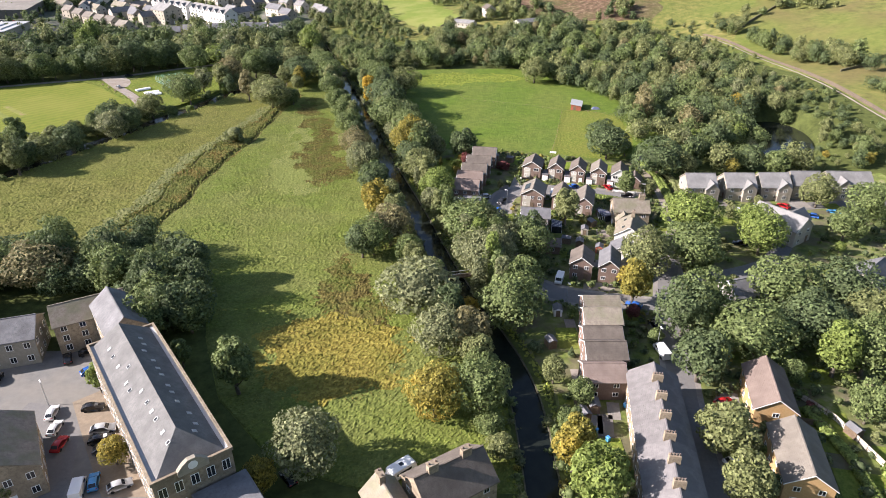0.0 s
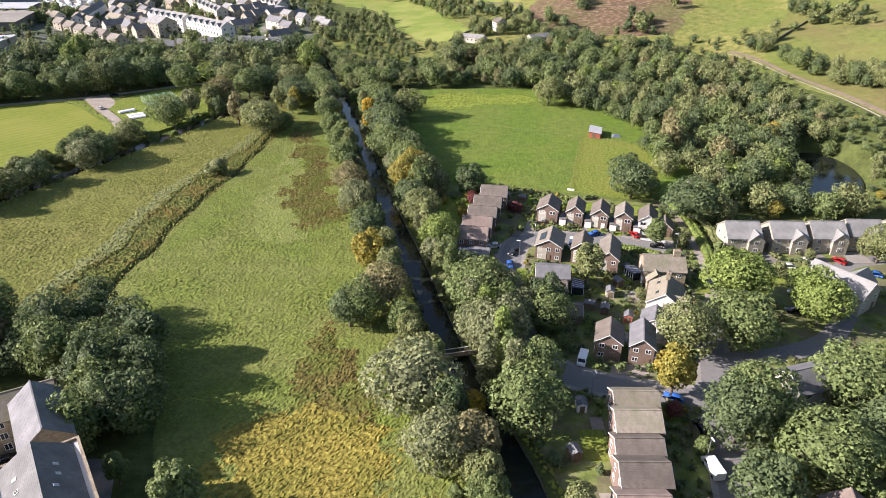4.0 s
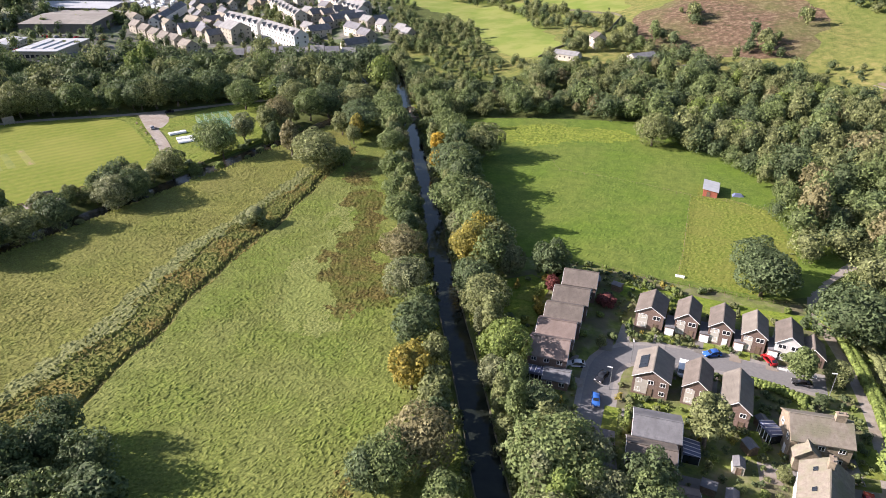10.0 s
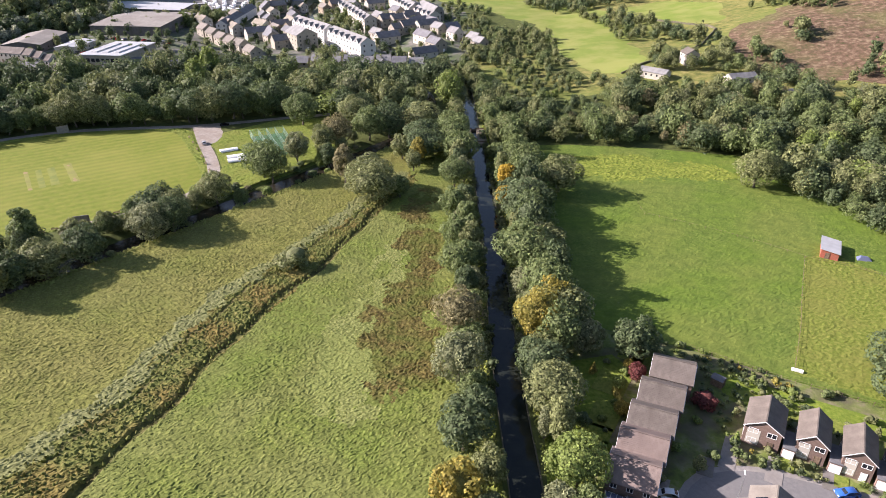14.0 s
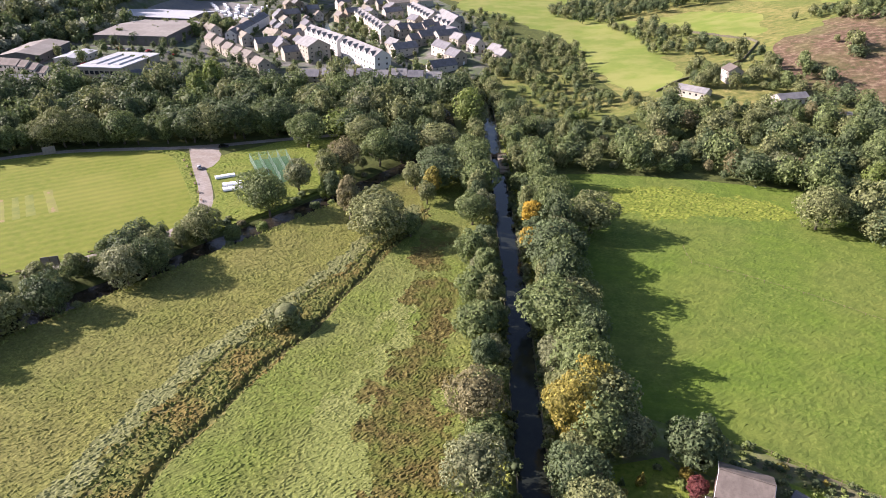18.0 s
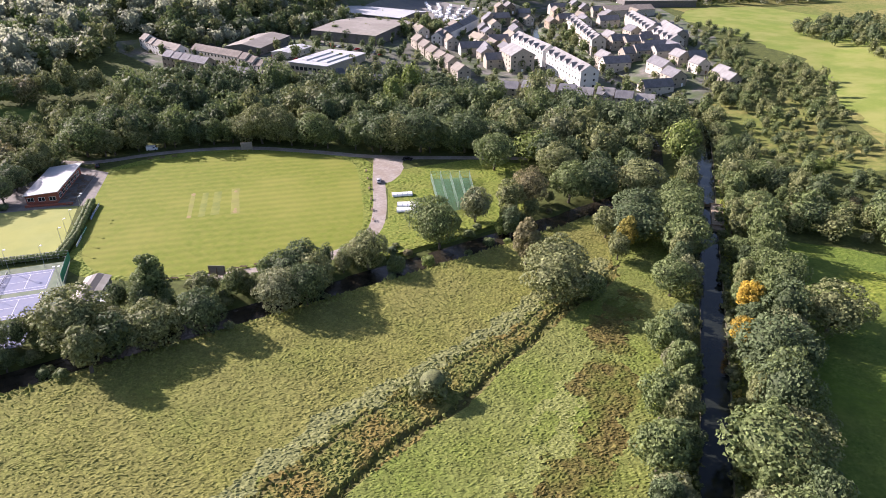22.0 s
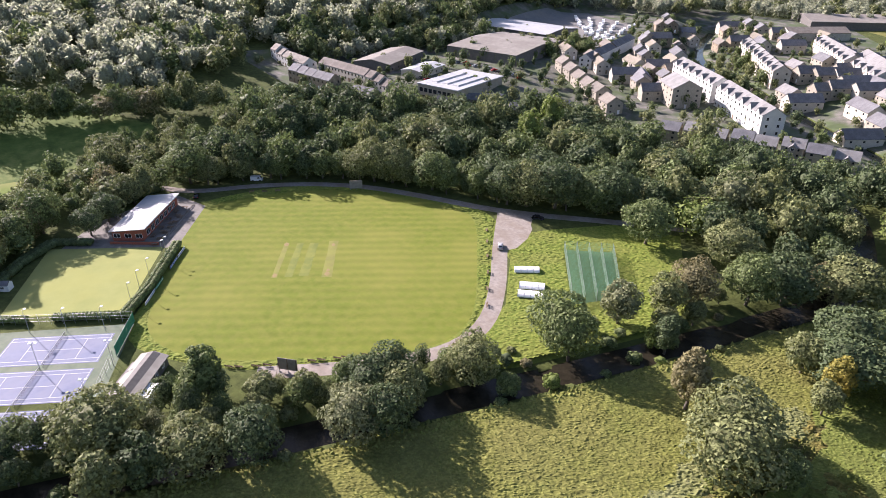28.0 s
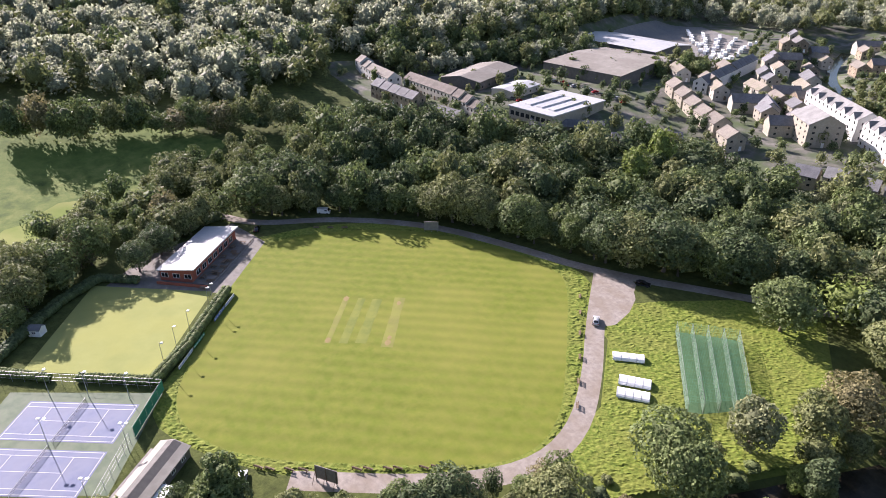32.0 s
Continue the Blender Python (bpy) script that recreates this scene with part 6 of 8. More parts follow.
wood("canal_wood", band([p for p in CANAL if 452 < p[1] < 520], 5.0), 5.0, (0.42, 0.7), ((0, 3), (1, 4), (2, 2)), "the trees closing over the canal", 96, gap=2.0)
for side in (3.7, -3.8):
    wood("bank_scrub", band([p for p in CANAL if 56 < p[1] < 405], 1.0, side), 2.0, (0.12, 0.36), ((0, 3), (1, 4), (2, 3), (3, 1), (4, 0.4)), "brambles and willow scrub hanging over the canal edge", 90 + int(side), kinds=PLANT, gap=2.7, lower=0.7, clump=-0.55)

wood("river_wood", band([p for p in RIVER if 188 < p[1] < 250], 5.5, 11.5), 5.2, (0.48, 0.78), ((0, 3), (1, 2), (2, 3), (3, 0.6)), "the thicket between the courts and the river", 97, near=True, holes=([(-200, 232), (-180, 232), (-174, 250), (-184, 256), (-200, 250)], TENNIS))
wood("river_wood", band([p for p in RIVER if 248 < p[1] < 300], 3.6, 9.5), 4.8, (0.40, 0.6), ((0, 3), (1, 2), (2, 3), (7, 0.5)), "the thicket between the track and the river", 98, near=True, holes=(band(TRACK_B, 3.4),))

# ---- rough grass, hedges ----
def tussocks(name, poly, spacing, width, height, material, label, seed, holes=(), lean=0.25):
    """Grass tufts as low five-sided humps, in one mesh."""
    rng = np.random.default_rng(seed)
    xs, ys = [p[0] for p in poly], [p[1] for p in poly]
    g = np.stack(np.meshgrid(np.arange(min(xs), max(xs), spacing), np.arange(min(ys), max(ys), spacing)), -1).reshape(-1, 2)
    g = g + rng.uniform(-0.5, 0.5, g.shape) * spacing
    keep = inside(g[:, 0], g[:, 1], poly)
    for h in holes:
        keep &= ~inside(g[:, 0], g[:, 1], h)
    keep &= (away(g[:, 0], g[:, 1], RIVER) > RIVER_HALF + 3) & (away(g[:, 0], g[:, 1], CANAL) > 4.2)
    patch = np.sin(g[:, 0] * 0.19 + 2 * np.sin(g[:, 1] * 0.07)) * np.sin(g[:, 1] * 0.23 + g[:, 0] * 0.05)
    keep &= rng.random(len(g)) < 0.72 + 0.3 * patch
    g = g[keep]
    n = len(g)
    z = ground_z(g[:, 0], g[:, 1])
    w, h = rng.uniform(*width, (n, 1)), rng.uniform(*height, n)
    a0 = rng.uniform(0, 6.28, (n, 1)) + np.arange(5) * (2 * math.pi / 5)
    rr = w * rng.uniform(0.65, 1.2, (n, 5)) / 2
    v = np.empty((n, 6, 3))
    v[:, :5, 0], v[:, :5, 1], v[:, :5, 2] = g[:, :1] + rr * np.cos(a0), g[:, 1:] + rr * np.sin(a0), z[:, None] - 0.06
    v[:, 5, 0], v[:, 5, 1], v[:, 5, 2] = g[:, 0] + rng.normal(0, lean, n) * w[:, 0], g[:, 1] + rng.normal(0, lean, n) * w[:, 0], z + h
    k = np.arange(n)[:, None, None] * 6
    tri = np.array([[i, (i + 1) % 5, 5] for i in range(5)])[None]
    me = arrays_mesh(name, v.reshape(-1, 3), (k + tri).reshape(-1, 3), material)
    me.polygons.foreach_set("use_smooth", np.zeros(n * 5, bool))
    return tagged(new(name, me), label, "grass", kind="stuff")


def tuft_mat(name, a, b, c):
    return surface(name, [a, b, c], 0.12, 0.9, 0.6, 5, 0.6, 0.05, b, island=0.24, spec=0.1, trans=0.12)


T_MEADOW = tuft_mat("meadow_tufts", (0.12, 0.142, 0.032), (0.19, 0.205, 0.054), (0.27, 0.26, 0.088))
T_SEDGE = tuft_mat("sedge_tufts", (0.12, 0.095, 0.03), (0.21, 0.16, 0.05), (0.29, 0.26, 0.09))
T_REED = tuft_mat("reed_tufts", (0.075, 0.095, 0.024), (0.13, 0.145, 0.04), (0.20, 0.17, 0.055))
T_PADDOCK = tuft_mat("paddock_tufts", (0.065, 0.101, 0.02), (0.105, 0.15, 0.028), (0.156, 0.182, 0.047))
T_VERGE = tuft_mat("verge_tufts", (0.15, 0.18, 0.032), (0.235, 0.265, 0.055), (0.28, 0.28, 0.075))
T_DRY = tuft_mat("dry_stalk_tufts", (0.15, 0.15, 0.085), (0.25, 0.245, 0.15), (0.34, 0.33, 0.22))
tussocks("paddock_grass", PADDOCK, 2.1, (0.6, 1.3), (0.06, 0.18), T_PADDOCK, "grazed bright green paddock tufts", 5)
tussocks("paddock_grass", PADDOCK_ROUGH, 1.5, (0.4, 1.0), (0.12, 0.35), T_REED, "rushy clumps at the top of the paddock", 6)


def wavy(line, amount):
    """The same line with a slow, uneven sway."""
    return [(x + u * amount * (math.sin(y * 0.21) + math.sin(y * 0.083 + 1)), y) for x, y, u, v in along(line, 3.0)]


WALL_LINE = [(-111, 160), (-104.5, 183), (-102.5, 205), (-101, 228), (-98, 254), (-93, 277), (-87, 302), (-79, 342)]
DITCH_LINE = [(-91.5, 160), (-90, 174), (-89.2, 193), (-87, 219), (-84.5, 243), (-82, 262), (-78.5, 302), (-74, 332)]
M["stalks"] = surface("dry_stalks", [(0.085, 0.095, 0.035), (0.175, 0.185, 0.07), (0.28, 0.28, 0.13)], 0.9, 0.9, 0.8, 2.4, 0.5, 0.12, (0.16, 0.17, 0.07), spec=0.1)
M["ditch"] = surface("dark_ditch_growth", [(0.04, 0.04, 0.016), (0.09, 0.085, 0.03), (0.16, 0.14, 0.05)], 0.7, 0.9, 0.8, 2.0, 0.5, 0.12, (0.08, 0.10, 0.025), spec=0.1)


def lumps(x, y, size, seed):
    """Smooth random heights from 0 to 1 with bumps of the given size."""
    table = np.random.default_rng(seed).random((512, 512))
    u, v = x / size, y / size
    i, j = np.floor(u).astype(int), np.floor(v).astype(int)
    a, b = u - i, v - j
    a, b = a * a * (3 - 2 * a), b * b * (3 - 2 * b)
    at = lambda p, q: table[p % 512, q % 512]
    return (at(i, j) * (1 - a) + at(i + 1, j) * a) * (1 - b) + (at(i, j + 1) * (1 - a) + at(i + 1, j + 1) * a) * b


def hummocks(name, poly, step, layers, label, seed, holes=(), cuts=()):
    """Tussocky grass as one uneven sheet; layers: material, relief and outlines, later ones over earlier; cuts: line, half width and depth of ditches."""
    xs, ys = [p[0] for p in poly], [p[1] for p in poly]
    gx, gy = np.meshgrid(np.arange(min(xs), max(xs), step), np.arange(min(ys), max(ys), step), indexing="ij")
    nx, ny = gx.shape
    rng = np.random.default_rng(seed)
    px, py = (gx + rng.uniform(-0.3, 0.3, gx.shape) * step).ravel(), (gy + rng.uniform(-0.3, 0.3, gx.shape) * step).ravel()
    jx = px + 5 * (lumps(px, py, 3.5, seed + 1) - 0.5) + 2.4 * (lumps(px, py, 1.0, seed + 2) - 0.5)
    jy = py + 5 * (lumps(px, py, 3.5, seed + 3) - 0.5) + 2.4 * (lumps(px, py, 1.0, seed + 4) - 0.5)
    slot, amp, names = np.zeros(len(px), int), np.zeros(len(px)), []
    for k, (mat, relief_height, outlines, ragged) in enumerate(layers):
        names.append(mat)
        for o in outlines:
            m = inside(*((px + (jx - px) * ragged, py + (jy - py) * ragged)), o)
            slot[m], amp[m] = k, relief_height
    h = 0.45 * lumps(px + 0.3 * py, py, 0.8, seed + 5) + 0.55 * rng.random(len(px))
    h = np.clip(h - 0.25, 0, 1) ** 1.3 * 1.6 * (0.65 + 0.5 * lumps(px, py, 9, seed + 7))
    z = ground_z(px, py) + 0.03 + amp * h
    for line, half, depth in cuts:
        z -= depth * np.clip(1.6 * (1 - away(jx * 0.15 + px * 0.85, jy * 0.15 + py * 0.85, line) / half), 0, 1)
    keep = inside(px, py, poly) & (away(px, py, RIVER) > RIVER_HALF + 3.6) & (away(px, py, CANAL) > 4.4)
    for o in holes:
        keep &= ~inside(px, py, o)
    ok = keep.reshape(nx, ny)
    cell = (ok[:-1, :-1] & ok[1:, :-1] & ok[:-1, 1:] & ok[1:, 1:]).ravel()
    idx = np.arange(nx * ny).reshape(nx, ny)
    a, b, c, d = [q.ravel()[cell] for q in (idx[:-1, :-1], idx[1:, :-1], idx[1:, 1:], idx[:-1, 1:])]
    f = np.concatenate([np.stack([a, b, c], 1), np.stack([a, c, d], 1)])
    used, back = np.unique(f, return_inverse=True)
    me = arrays_mesh(name, np.stack([px, py, z], 1)[used], back.reshape(-1, 3), M[names[0]])
    for n in names[1:]:
        me.materials.append(M[n])
    me.polygons.foreach_set("material_index", slot[f[:, 0]].astype(np.int32))
    me.polygons.foreach_set("use_smooth", np.zeros(len(f), bool))
    return tagged(new(name, me), label, "grass", kind="stuff")


PATH_LINE = [(x + 4.6, y) for x, y in WALL_LINE]
hummocks("meadow_grass", MEADOW, 0.36, (("meadow", 0.3, [MEADOW], 0.0), ("meadow_west", 0.3, [MEADOW_WEST], 0.4), ("meadow_pale", 0.28, [MEADOW_PALE], 1.6), ("sedge", 0.4, SEDGES[:1], 1.6), ("sedge_dark", 0.45, SEDGES[1:], 1.6),
         ("reeds", 0.5, [REEDS], 0.3), ("stalks", 0.45, [band(wavy(WALL_LINE, 0.8), 2.5)], 0.7),
         ("ditch", 0.3, [band(wavy(DITCH_LINE, 0.7), 1.2), band(wavy(PATH_LINE, 1.0), 0.5)], 0.3)), "pale green tussocky meadow with brown sedge and reeds", 61,
         cuts=((wavy(DITCH_LINE, 0.7), 1.5, 0.75), (wavy(PATH_LINE, 1.0), 0.7, 0.2)))
tussocks("bank_grass", band([p for p in CANAL if 60 < p[1] < 420], 1.2, 4.9), 0.8, (0.6, 1.2), (0.3, 0.8), T_VERGE, "rank grass on the canal bank", 12)
tussocks("bank_grass", band([p for p in CANAL if 60 < p[1] < 420], 1.2, -4.9), 0.8, (0.6, 1.2), (0.3, 0.8), T_VERGE, "rank grass on the far canal bank", 13)
tussocks("bank_grass", band([p for p in RIVER if 150 < p[1] < 420], 2.2, -7.0), 0.9, (0.7, 1.4), (0.3, 0.8), T_MEADOW, "pale grass along the river bank", 14)


def hedge(line, width, height, leaf, label, group="", kind=""):
    """A clipped or loose hedge: a bumpy core clothed in leaf sprays."""
    rng = np.random.default_rng(int(abs(line[0][0] * 13 + line[0][1])))
    pts = along(line, 0.9)
    vs, fs, k = [], [], 0
    bv, bf = ICO1
    for x, y, u, v in pts:
        for side in ((-0.25, 0.25) if width > 1.4 else (0,)):
            c = np.array([x + u * side * width, y + v * side * width, gz(x, y) + height * 0.48])
            r = np.array([max(0.75, width * 0.42), max(0.75, width * 0.42), height * 0.52])
            vs.append(c + bv * r * (1 + rng.uniform(-0.14, 0.14, (len(bv), 1))))
            fs.append(bf + k)
            k += len(bv)
            m = 26
            d = rng.normal(size=(m, 3))
            d[:, 2] = np.abs(d[:, 2])
            d /= np.linalg.norm(d, axis=1, keepdims=True)
            p = c + d * r * 1.04
            t = np.cross(d, rng.normal(size=(m, 3)))
            t /= np.linalg.norm(t, axis=1, keepdims=True)
            b = np.cross(d, t)
            s = rng.uniform(0.12, 0.3, (m, 1))
            q = np.stack([p - t * s, p - b * s, p + t * s, p + b * s], 1).reshape(-1, 3)
            vs.append(q)
            i = np.arange(m * 4).reshape(-1, 4) + k
            fs.append(np.concatenate([i[:, [0, 1, 2]], i[:, [0, 2, 3]]]))
            k += m * 4
    me = arrays_mesh("hedge", np.concatenate(vs), np.concatenate(fs), LEAF[leaf])
    return tagged(new("hedge", me), label, "hedge", group, kind)


hedge([(-245.8, 275.2), (-235, 266.2), (-225.6, 258.5), (-216.5, 248.6)], 2.4, 2.4, 1, "dense clipped hedge between bowling green and cricket ground")
hedge([(-241, 219), (-231.5, 228.8)], 1.8, 2.0, 1, "clipped hedge behind the tennis courts", "tennis hedges")
hedge([(-227.5, 234.6), (-216.5, 248.4)], 1.8, 2.0, 1, "clipped hedge between tennis courts and bowling green", "tennis hedges")
hedge([(-273, 246), (-266, 236), (-256, 227), (-243, 217)], 2.6, 2.6, 2, "dark hedge behind the bowling green")
hedge([(-274, 247), (-266, 256)], 2.2, 2.2, 2, "dark hedge beside the pavilion")
hedge([(75.8, 234), (77.5, 222), (77.2, 210), (76.0, 198), (74.0, 186)], 2.4, 2.0, 5, "bright loose hedge along the lane")
hedge([(81.0, 228), (82.5, 214), (80, 200)], 2.0, 1.8, 0, "loose hedge beside the lane")
hedge([(24.5, 190), (23.5, 183)], 1.4, 1.4, 5, "garden hedge by the street")
hedge([(4.0, 229), (8.0, 219)], 1.3, 1.8, 4, "yellow-green clipped garden hedge", "garden hedges")
hedge([(12.4, 201), (13.5, 194)], 1.2, 1.4, 1, "clipped garden hedge by the drive", "garden hedges")
hedge([(50, 203), (57, 200.5), (62, 197.5)], 1.8, 1.8, 5, "rounded garden hedge by the street", "garden hedges")
hedge([(24, 92), (29, 91)], 1.4, 1.5, 1, "garden hedge above the canal", "garden hedges")
hedge([(41.5, 128), (46.5, 127.5)], 1.4, 1.5, 1, "clipped hedge beside the row of houses", "garden hedges")
hedge([(72, 98), (74, 86), (73, 74)], 1.6, 1.6, 5, "loose green back-garden hedge behind the houses", "garden hedges")
hedge([(66.5, 111), (75, 109)], 1.6, 1.6, 5, "back-garden hedge by the sandy houses", "garden hedges")
hedge([(-285, 262), (-292, 275), (-296, 290)], 3.0, 3.0, 2, "dark tall hedge behind the pavilion")

tussocks("meadow_tufts", MEADOW, 1.05, (0.25, 0.6), (0.2, 0.5), T_MEADOW, "tall pale tufts scattered over the meadow", 1, (REEDS, *SEDGES))
for k, outline in enumerate(SEDGES):
    tussocks("sedge_grass", outline, 0.8, (0.25, 0.55), (0.25, 0.6), T_SEDGE if k < 2 else T_REED, "brown and ochre sedge clumps in the meadow", 30 + k)
tussocks("reed_grass", REEDS, 1.2, (0.5, 1.2), (0.4, 0.95), T_REED, "rank reeds along the meadow ditch", 4)
hummocks("paddock_turf", PADDOCK, 0.7, (("paddock", 0.16, [PADDOCK], 0.0), ("paddock_rough", 0.35, [PADDOCK_ROUGH], 1.0), ("paddock_side", 0.2, [PADDOCK_SIDE], 0.15)), "grazed bright green paddock turf with rough patches", 64)
hummocks("verge_grass", VERGE, 0.5, (("verge", 0.3, [VERGE], 0.0),), "unmown green verge grass beside the cricket ground", 66, (NETS, APRON, band(TRACK_A, 2.3), band(TRACK_B, 2.7), CRICKET))
hummocks("verge_grass", CRICKET_EDGE, 0.6, (("verge", 0.4, [CRICKET_EDGE], 0.0),), "longer grass round the cricket boundary", 67, (CRICKET, CLUB, TENNIS, BOWLING, VERGE, band(TRACK_A, 2.3), band(TRACK_B, 2.7), APRON))

# ---- cricket, bowls and tennis ----
M["court_blue"] = surface("blue_court_paint", [(0.105, 0.125, 0.215), (0.14, 0.16, 0.25)], 0.4, 0.75, 0.05, 8, 0.5, 0.15, (0.16, 0.17, 0.235))
M["court_line"] = surface("white_court_line", [(0.36, 0.37, 0.40), (0.46, 0.47, 0.49)], 3, 0.7)
M["net_green"] = surface("green_windbreak", [(0.03, 0.19, 0.11), (0.05, 0.27, 0.16)], 1.0, 0.8, 0.3, 6)
M["mesh_green"] = surface("green_netting", [(0.05, 0.16, 0.09), (0.10, 0.26, 0.15)], 3.0, 0.8)
M["blue_board"] = surface("blue_board", [(0.08, 0.14, 0.35), (0.12, 0.20, 0.45)], 1.0, 0.5)
M["worn_pitch"] = surface("worn_cricket_pitch", [(0.15, 0.165, 0.032), (0.19, 0.18, 0.046)], 0.35, 0.9, 0.1, 6, 0.7, 0.2, (0.205, 0.215, 0.04))
M["cut_pitch"] = surface("close_cut_pitch", [(0.115, 0.142, 0.022), (0.15, 0.172, 0.03)], 0.3, 0.9, 0.1, 6, 0.7, 0.2, (0.19, 0.205, 0.036))
M["bare"] = surface("bare_worn_soil", [(0.21, 0.165, 0.065), (0.25, 0.19, 0.08)], 0.8, 0.95, 0.2, 6)

COURT = Matrix.Translation((-225.5, 224.5, 0)) @ Matrix.Rotation(math.atan2(243.0 - 224.5, -211.1 + 225.5), 4, 'Z')


def tennis_court(i):
    """A court: 23.8 by 11 m of blue paint with its lines, and a net on two posts."""
    ob = thing("tennis_court", "blue-painted tennis court with white lines and a net", "tennis court", COURT @ Matrix.Translation((0, -14.0 * i, 0)), "tennis courts")
    part("playing_surface", Shape().box(-0.4, 24.2, -11.4, 0.4, -0.05, 0.02), M["court_blue"], ob)
    for x0, x1, y0, y1 in ((0, 23.77, -0.07, 0.07), (0, 23.77, -11.04, -10.9), (0, 23.77, -1.44, -1.30), (0, 23.77, -9.67, -9.53), (-0.07, 0.07, -10.9, -0.07),
                           (23.7, 23.84, -10.9, -0.07), (5.42, 5.56, -9.53, -1.44), (18.21, 18.35, -9.53, -1.44), (5.56, 18.21, -5.55, -5.42)):
        part("line", Shape().box(x0, x1, y0, y1, 0.01, 0.028), M["court_line"], ob)
    for y in (0.9, -11.87):
        part("net_post", Shape().tube((11.88, y, 0), (11.88, y, 1.1), 0.05), M["metal"], ob)
    n = Shape()
    for k in range(43):
        n.box(11.87, 11.89, -11.85 + 0.3 * k, -11.83 + 0.3 * k, 0.02, 0.95)
    for k in range(5):
        n.box(11.868, 11.892, -11.85, 0.88, 0.1 + 0.2 * k, 0.125 + 0.2 * k)
    part("net", n, M["glass"], ob, "dark netting")
    part("net_band", Shape().box(11.85, 11.91, -11.85, 0.88, 0.92, 1.0), M["court_line"], ob)


for i in range(3):
    tennis_court(i)


def fence(line, height, spacing, label, screen=None, rails=3, group="fences", post_mat="metal", name="fence"):
    """Posts, rails and, where asked, a hung screen."""
    ob = thing(name, label, "fence", group=group)
    pts = along(line, spacing)
    for x, y, *_ in pts:
        part("post", Shape().tube((x, y, gz(x, y) - 0.2), (x, y, gz(x, y) + height), 0.05, n=6), M[post_mat], ob)
    for (x0, y0, *_), (x1, y1, *_) in zip(pts, pts[1:]):
        for k in range(rails):
            z = height * (k + 1) / rails - 0.06
            part("rail", Shape().tube((x0, y0, gz(x0, y0) + z), (x1, y1, gz(x1, y1) + z), 0.025, n=4), M[post_mat], ob)
        if screen:
            d = Vector((x1 - x0, y1 - y0, 0))
            m = Matrix.Translation((x0, y0, gz(x0, y0))) @ Matrix.Rotation(math.atan2(d.y, d.x), 4, 'Z')
            part("screen", Shape().box(0.05, d.length - 0.05, 0.06, 0.08, 0.1, height - 0.15), M[screen], ob, m=m)
    return ob


fence([(-238, 219.5), (-213.0, 249.5)], 3.0, 3.0, "tall chain-link fence behind the tennis courts")
fence([(-213.0, 249.5), (-200, 240.0)], 3.0, 3.0, "tennis fence hung with bright green windbreak", "net_green")
fence([(-199.5, 239.6), (-180, 226.5)], 3.0, 3.0, "tall metal mesh fence beside the tennis courts")


def floodlight(x, y, heads, where, turn=0):
    ob = thing("floodlight", f"slim grey floodlight mast {where}", "street light", pose(x, y, gz(x, y), 0, 0, turn), "floodlights")
    part("mast", Shape().tube((0, 0, -0.2), (0, 0, 7), 0.08, 0.05, 8), M["metal"], ob)
    for k in range(heads):
        dx = (k - (heads - 1) / 2) * 1.2
        arm = part("arm", Shape().tube((0, 0, 6.9), (dx, 0.5, 7.05), 0.04, n=6), M["metal"], ob)
        part("lamp_head", Shape().box(dx - 0.35, dx + 0.35, 0.3, 0.95, 7.0, 7.16, taper=0.06), M["white"], arm)


for x, y in ((-225.7, 228.1), (-219.7, 235.2), (-213.9, 242.5)):
    floodlight(x, y, 1, "over the tennis courts")
for x, y in ((-208, 225.8), (-197.3, 238.8), (-186.4, 230.0), (-195, 213)):
    floodlight(x, y, 2, "between the tennis courts", 52)
for x, y in ((-221.4, 251.9), (-231.7, 260.9), (-226.6, 256.2), (-240.0, 268.5), (-241.5, 270.0)):
    floodlight(x, y, 1, "along the bowling green hedge", -40)
for i, ((x0, y0), (x1, y1), mat) in enumerate((((-244.0, 274.8), (-239.6, 270.8), "white"), ((-239.2, 270.4), (-234.4, 266.2), "blue_board"), ((-230.0, 262.2), (-225.4, 258.2), "net_green"), ((-225.0, 257.8), (-219.3, 252.9), "white"))):
    d = Vector((x1 - x0, y1 - y0, 0))
    b = thing("advertising_board", "low advertising board with unreadable panels along the hedge", "sign", Matrix.Translation((x0 + 1.3 + d.x, y0 + 1.4 + d.y, 0)) @ Matrix.Rotation(math.atan2(-d.y, -d.x), 4, 'Z'), "boundary boards")
    part("panel", Shape().box(0, d.length, -0.04, 0.04, 0.25, 1.15), M[mat], b)
    for k in range(4):
        part("post", Shape().box(d.length * k / 3 - 0.05, d.length * k / 3 + 0.05, 0.05, 0.13, -0.2, 1.1), M["timber"], b)
    for k in range(5):
        a = d.length * (k + 0.2) / 5
        part("lettering_bar", Shape().box(a, a + d.length * 0.12, -0.055, -0.041, 0.55, 0.85), M["blue_board" if mat == "white" else "white"], b)


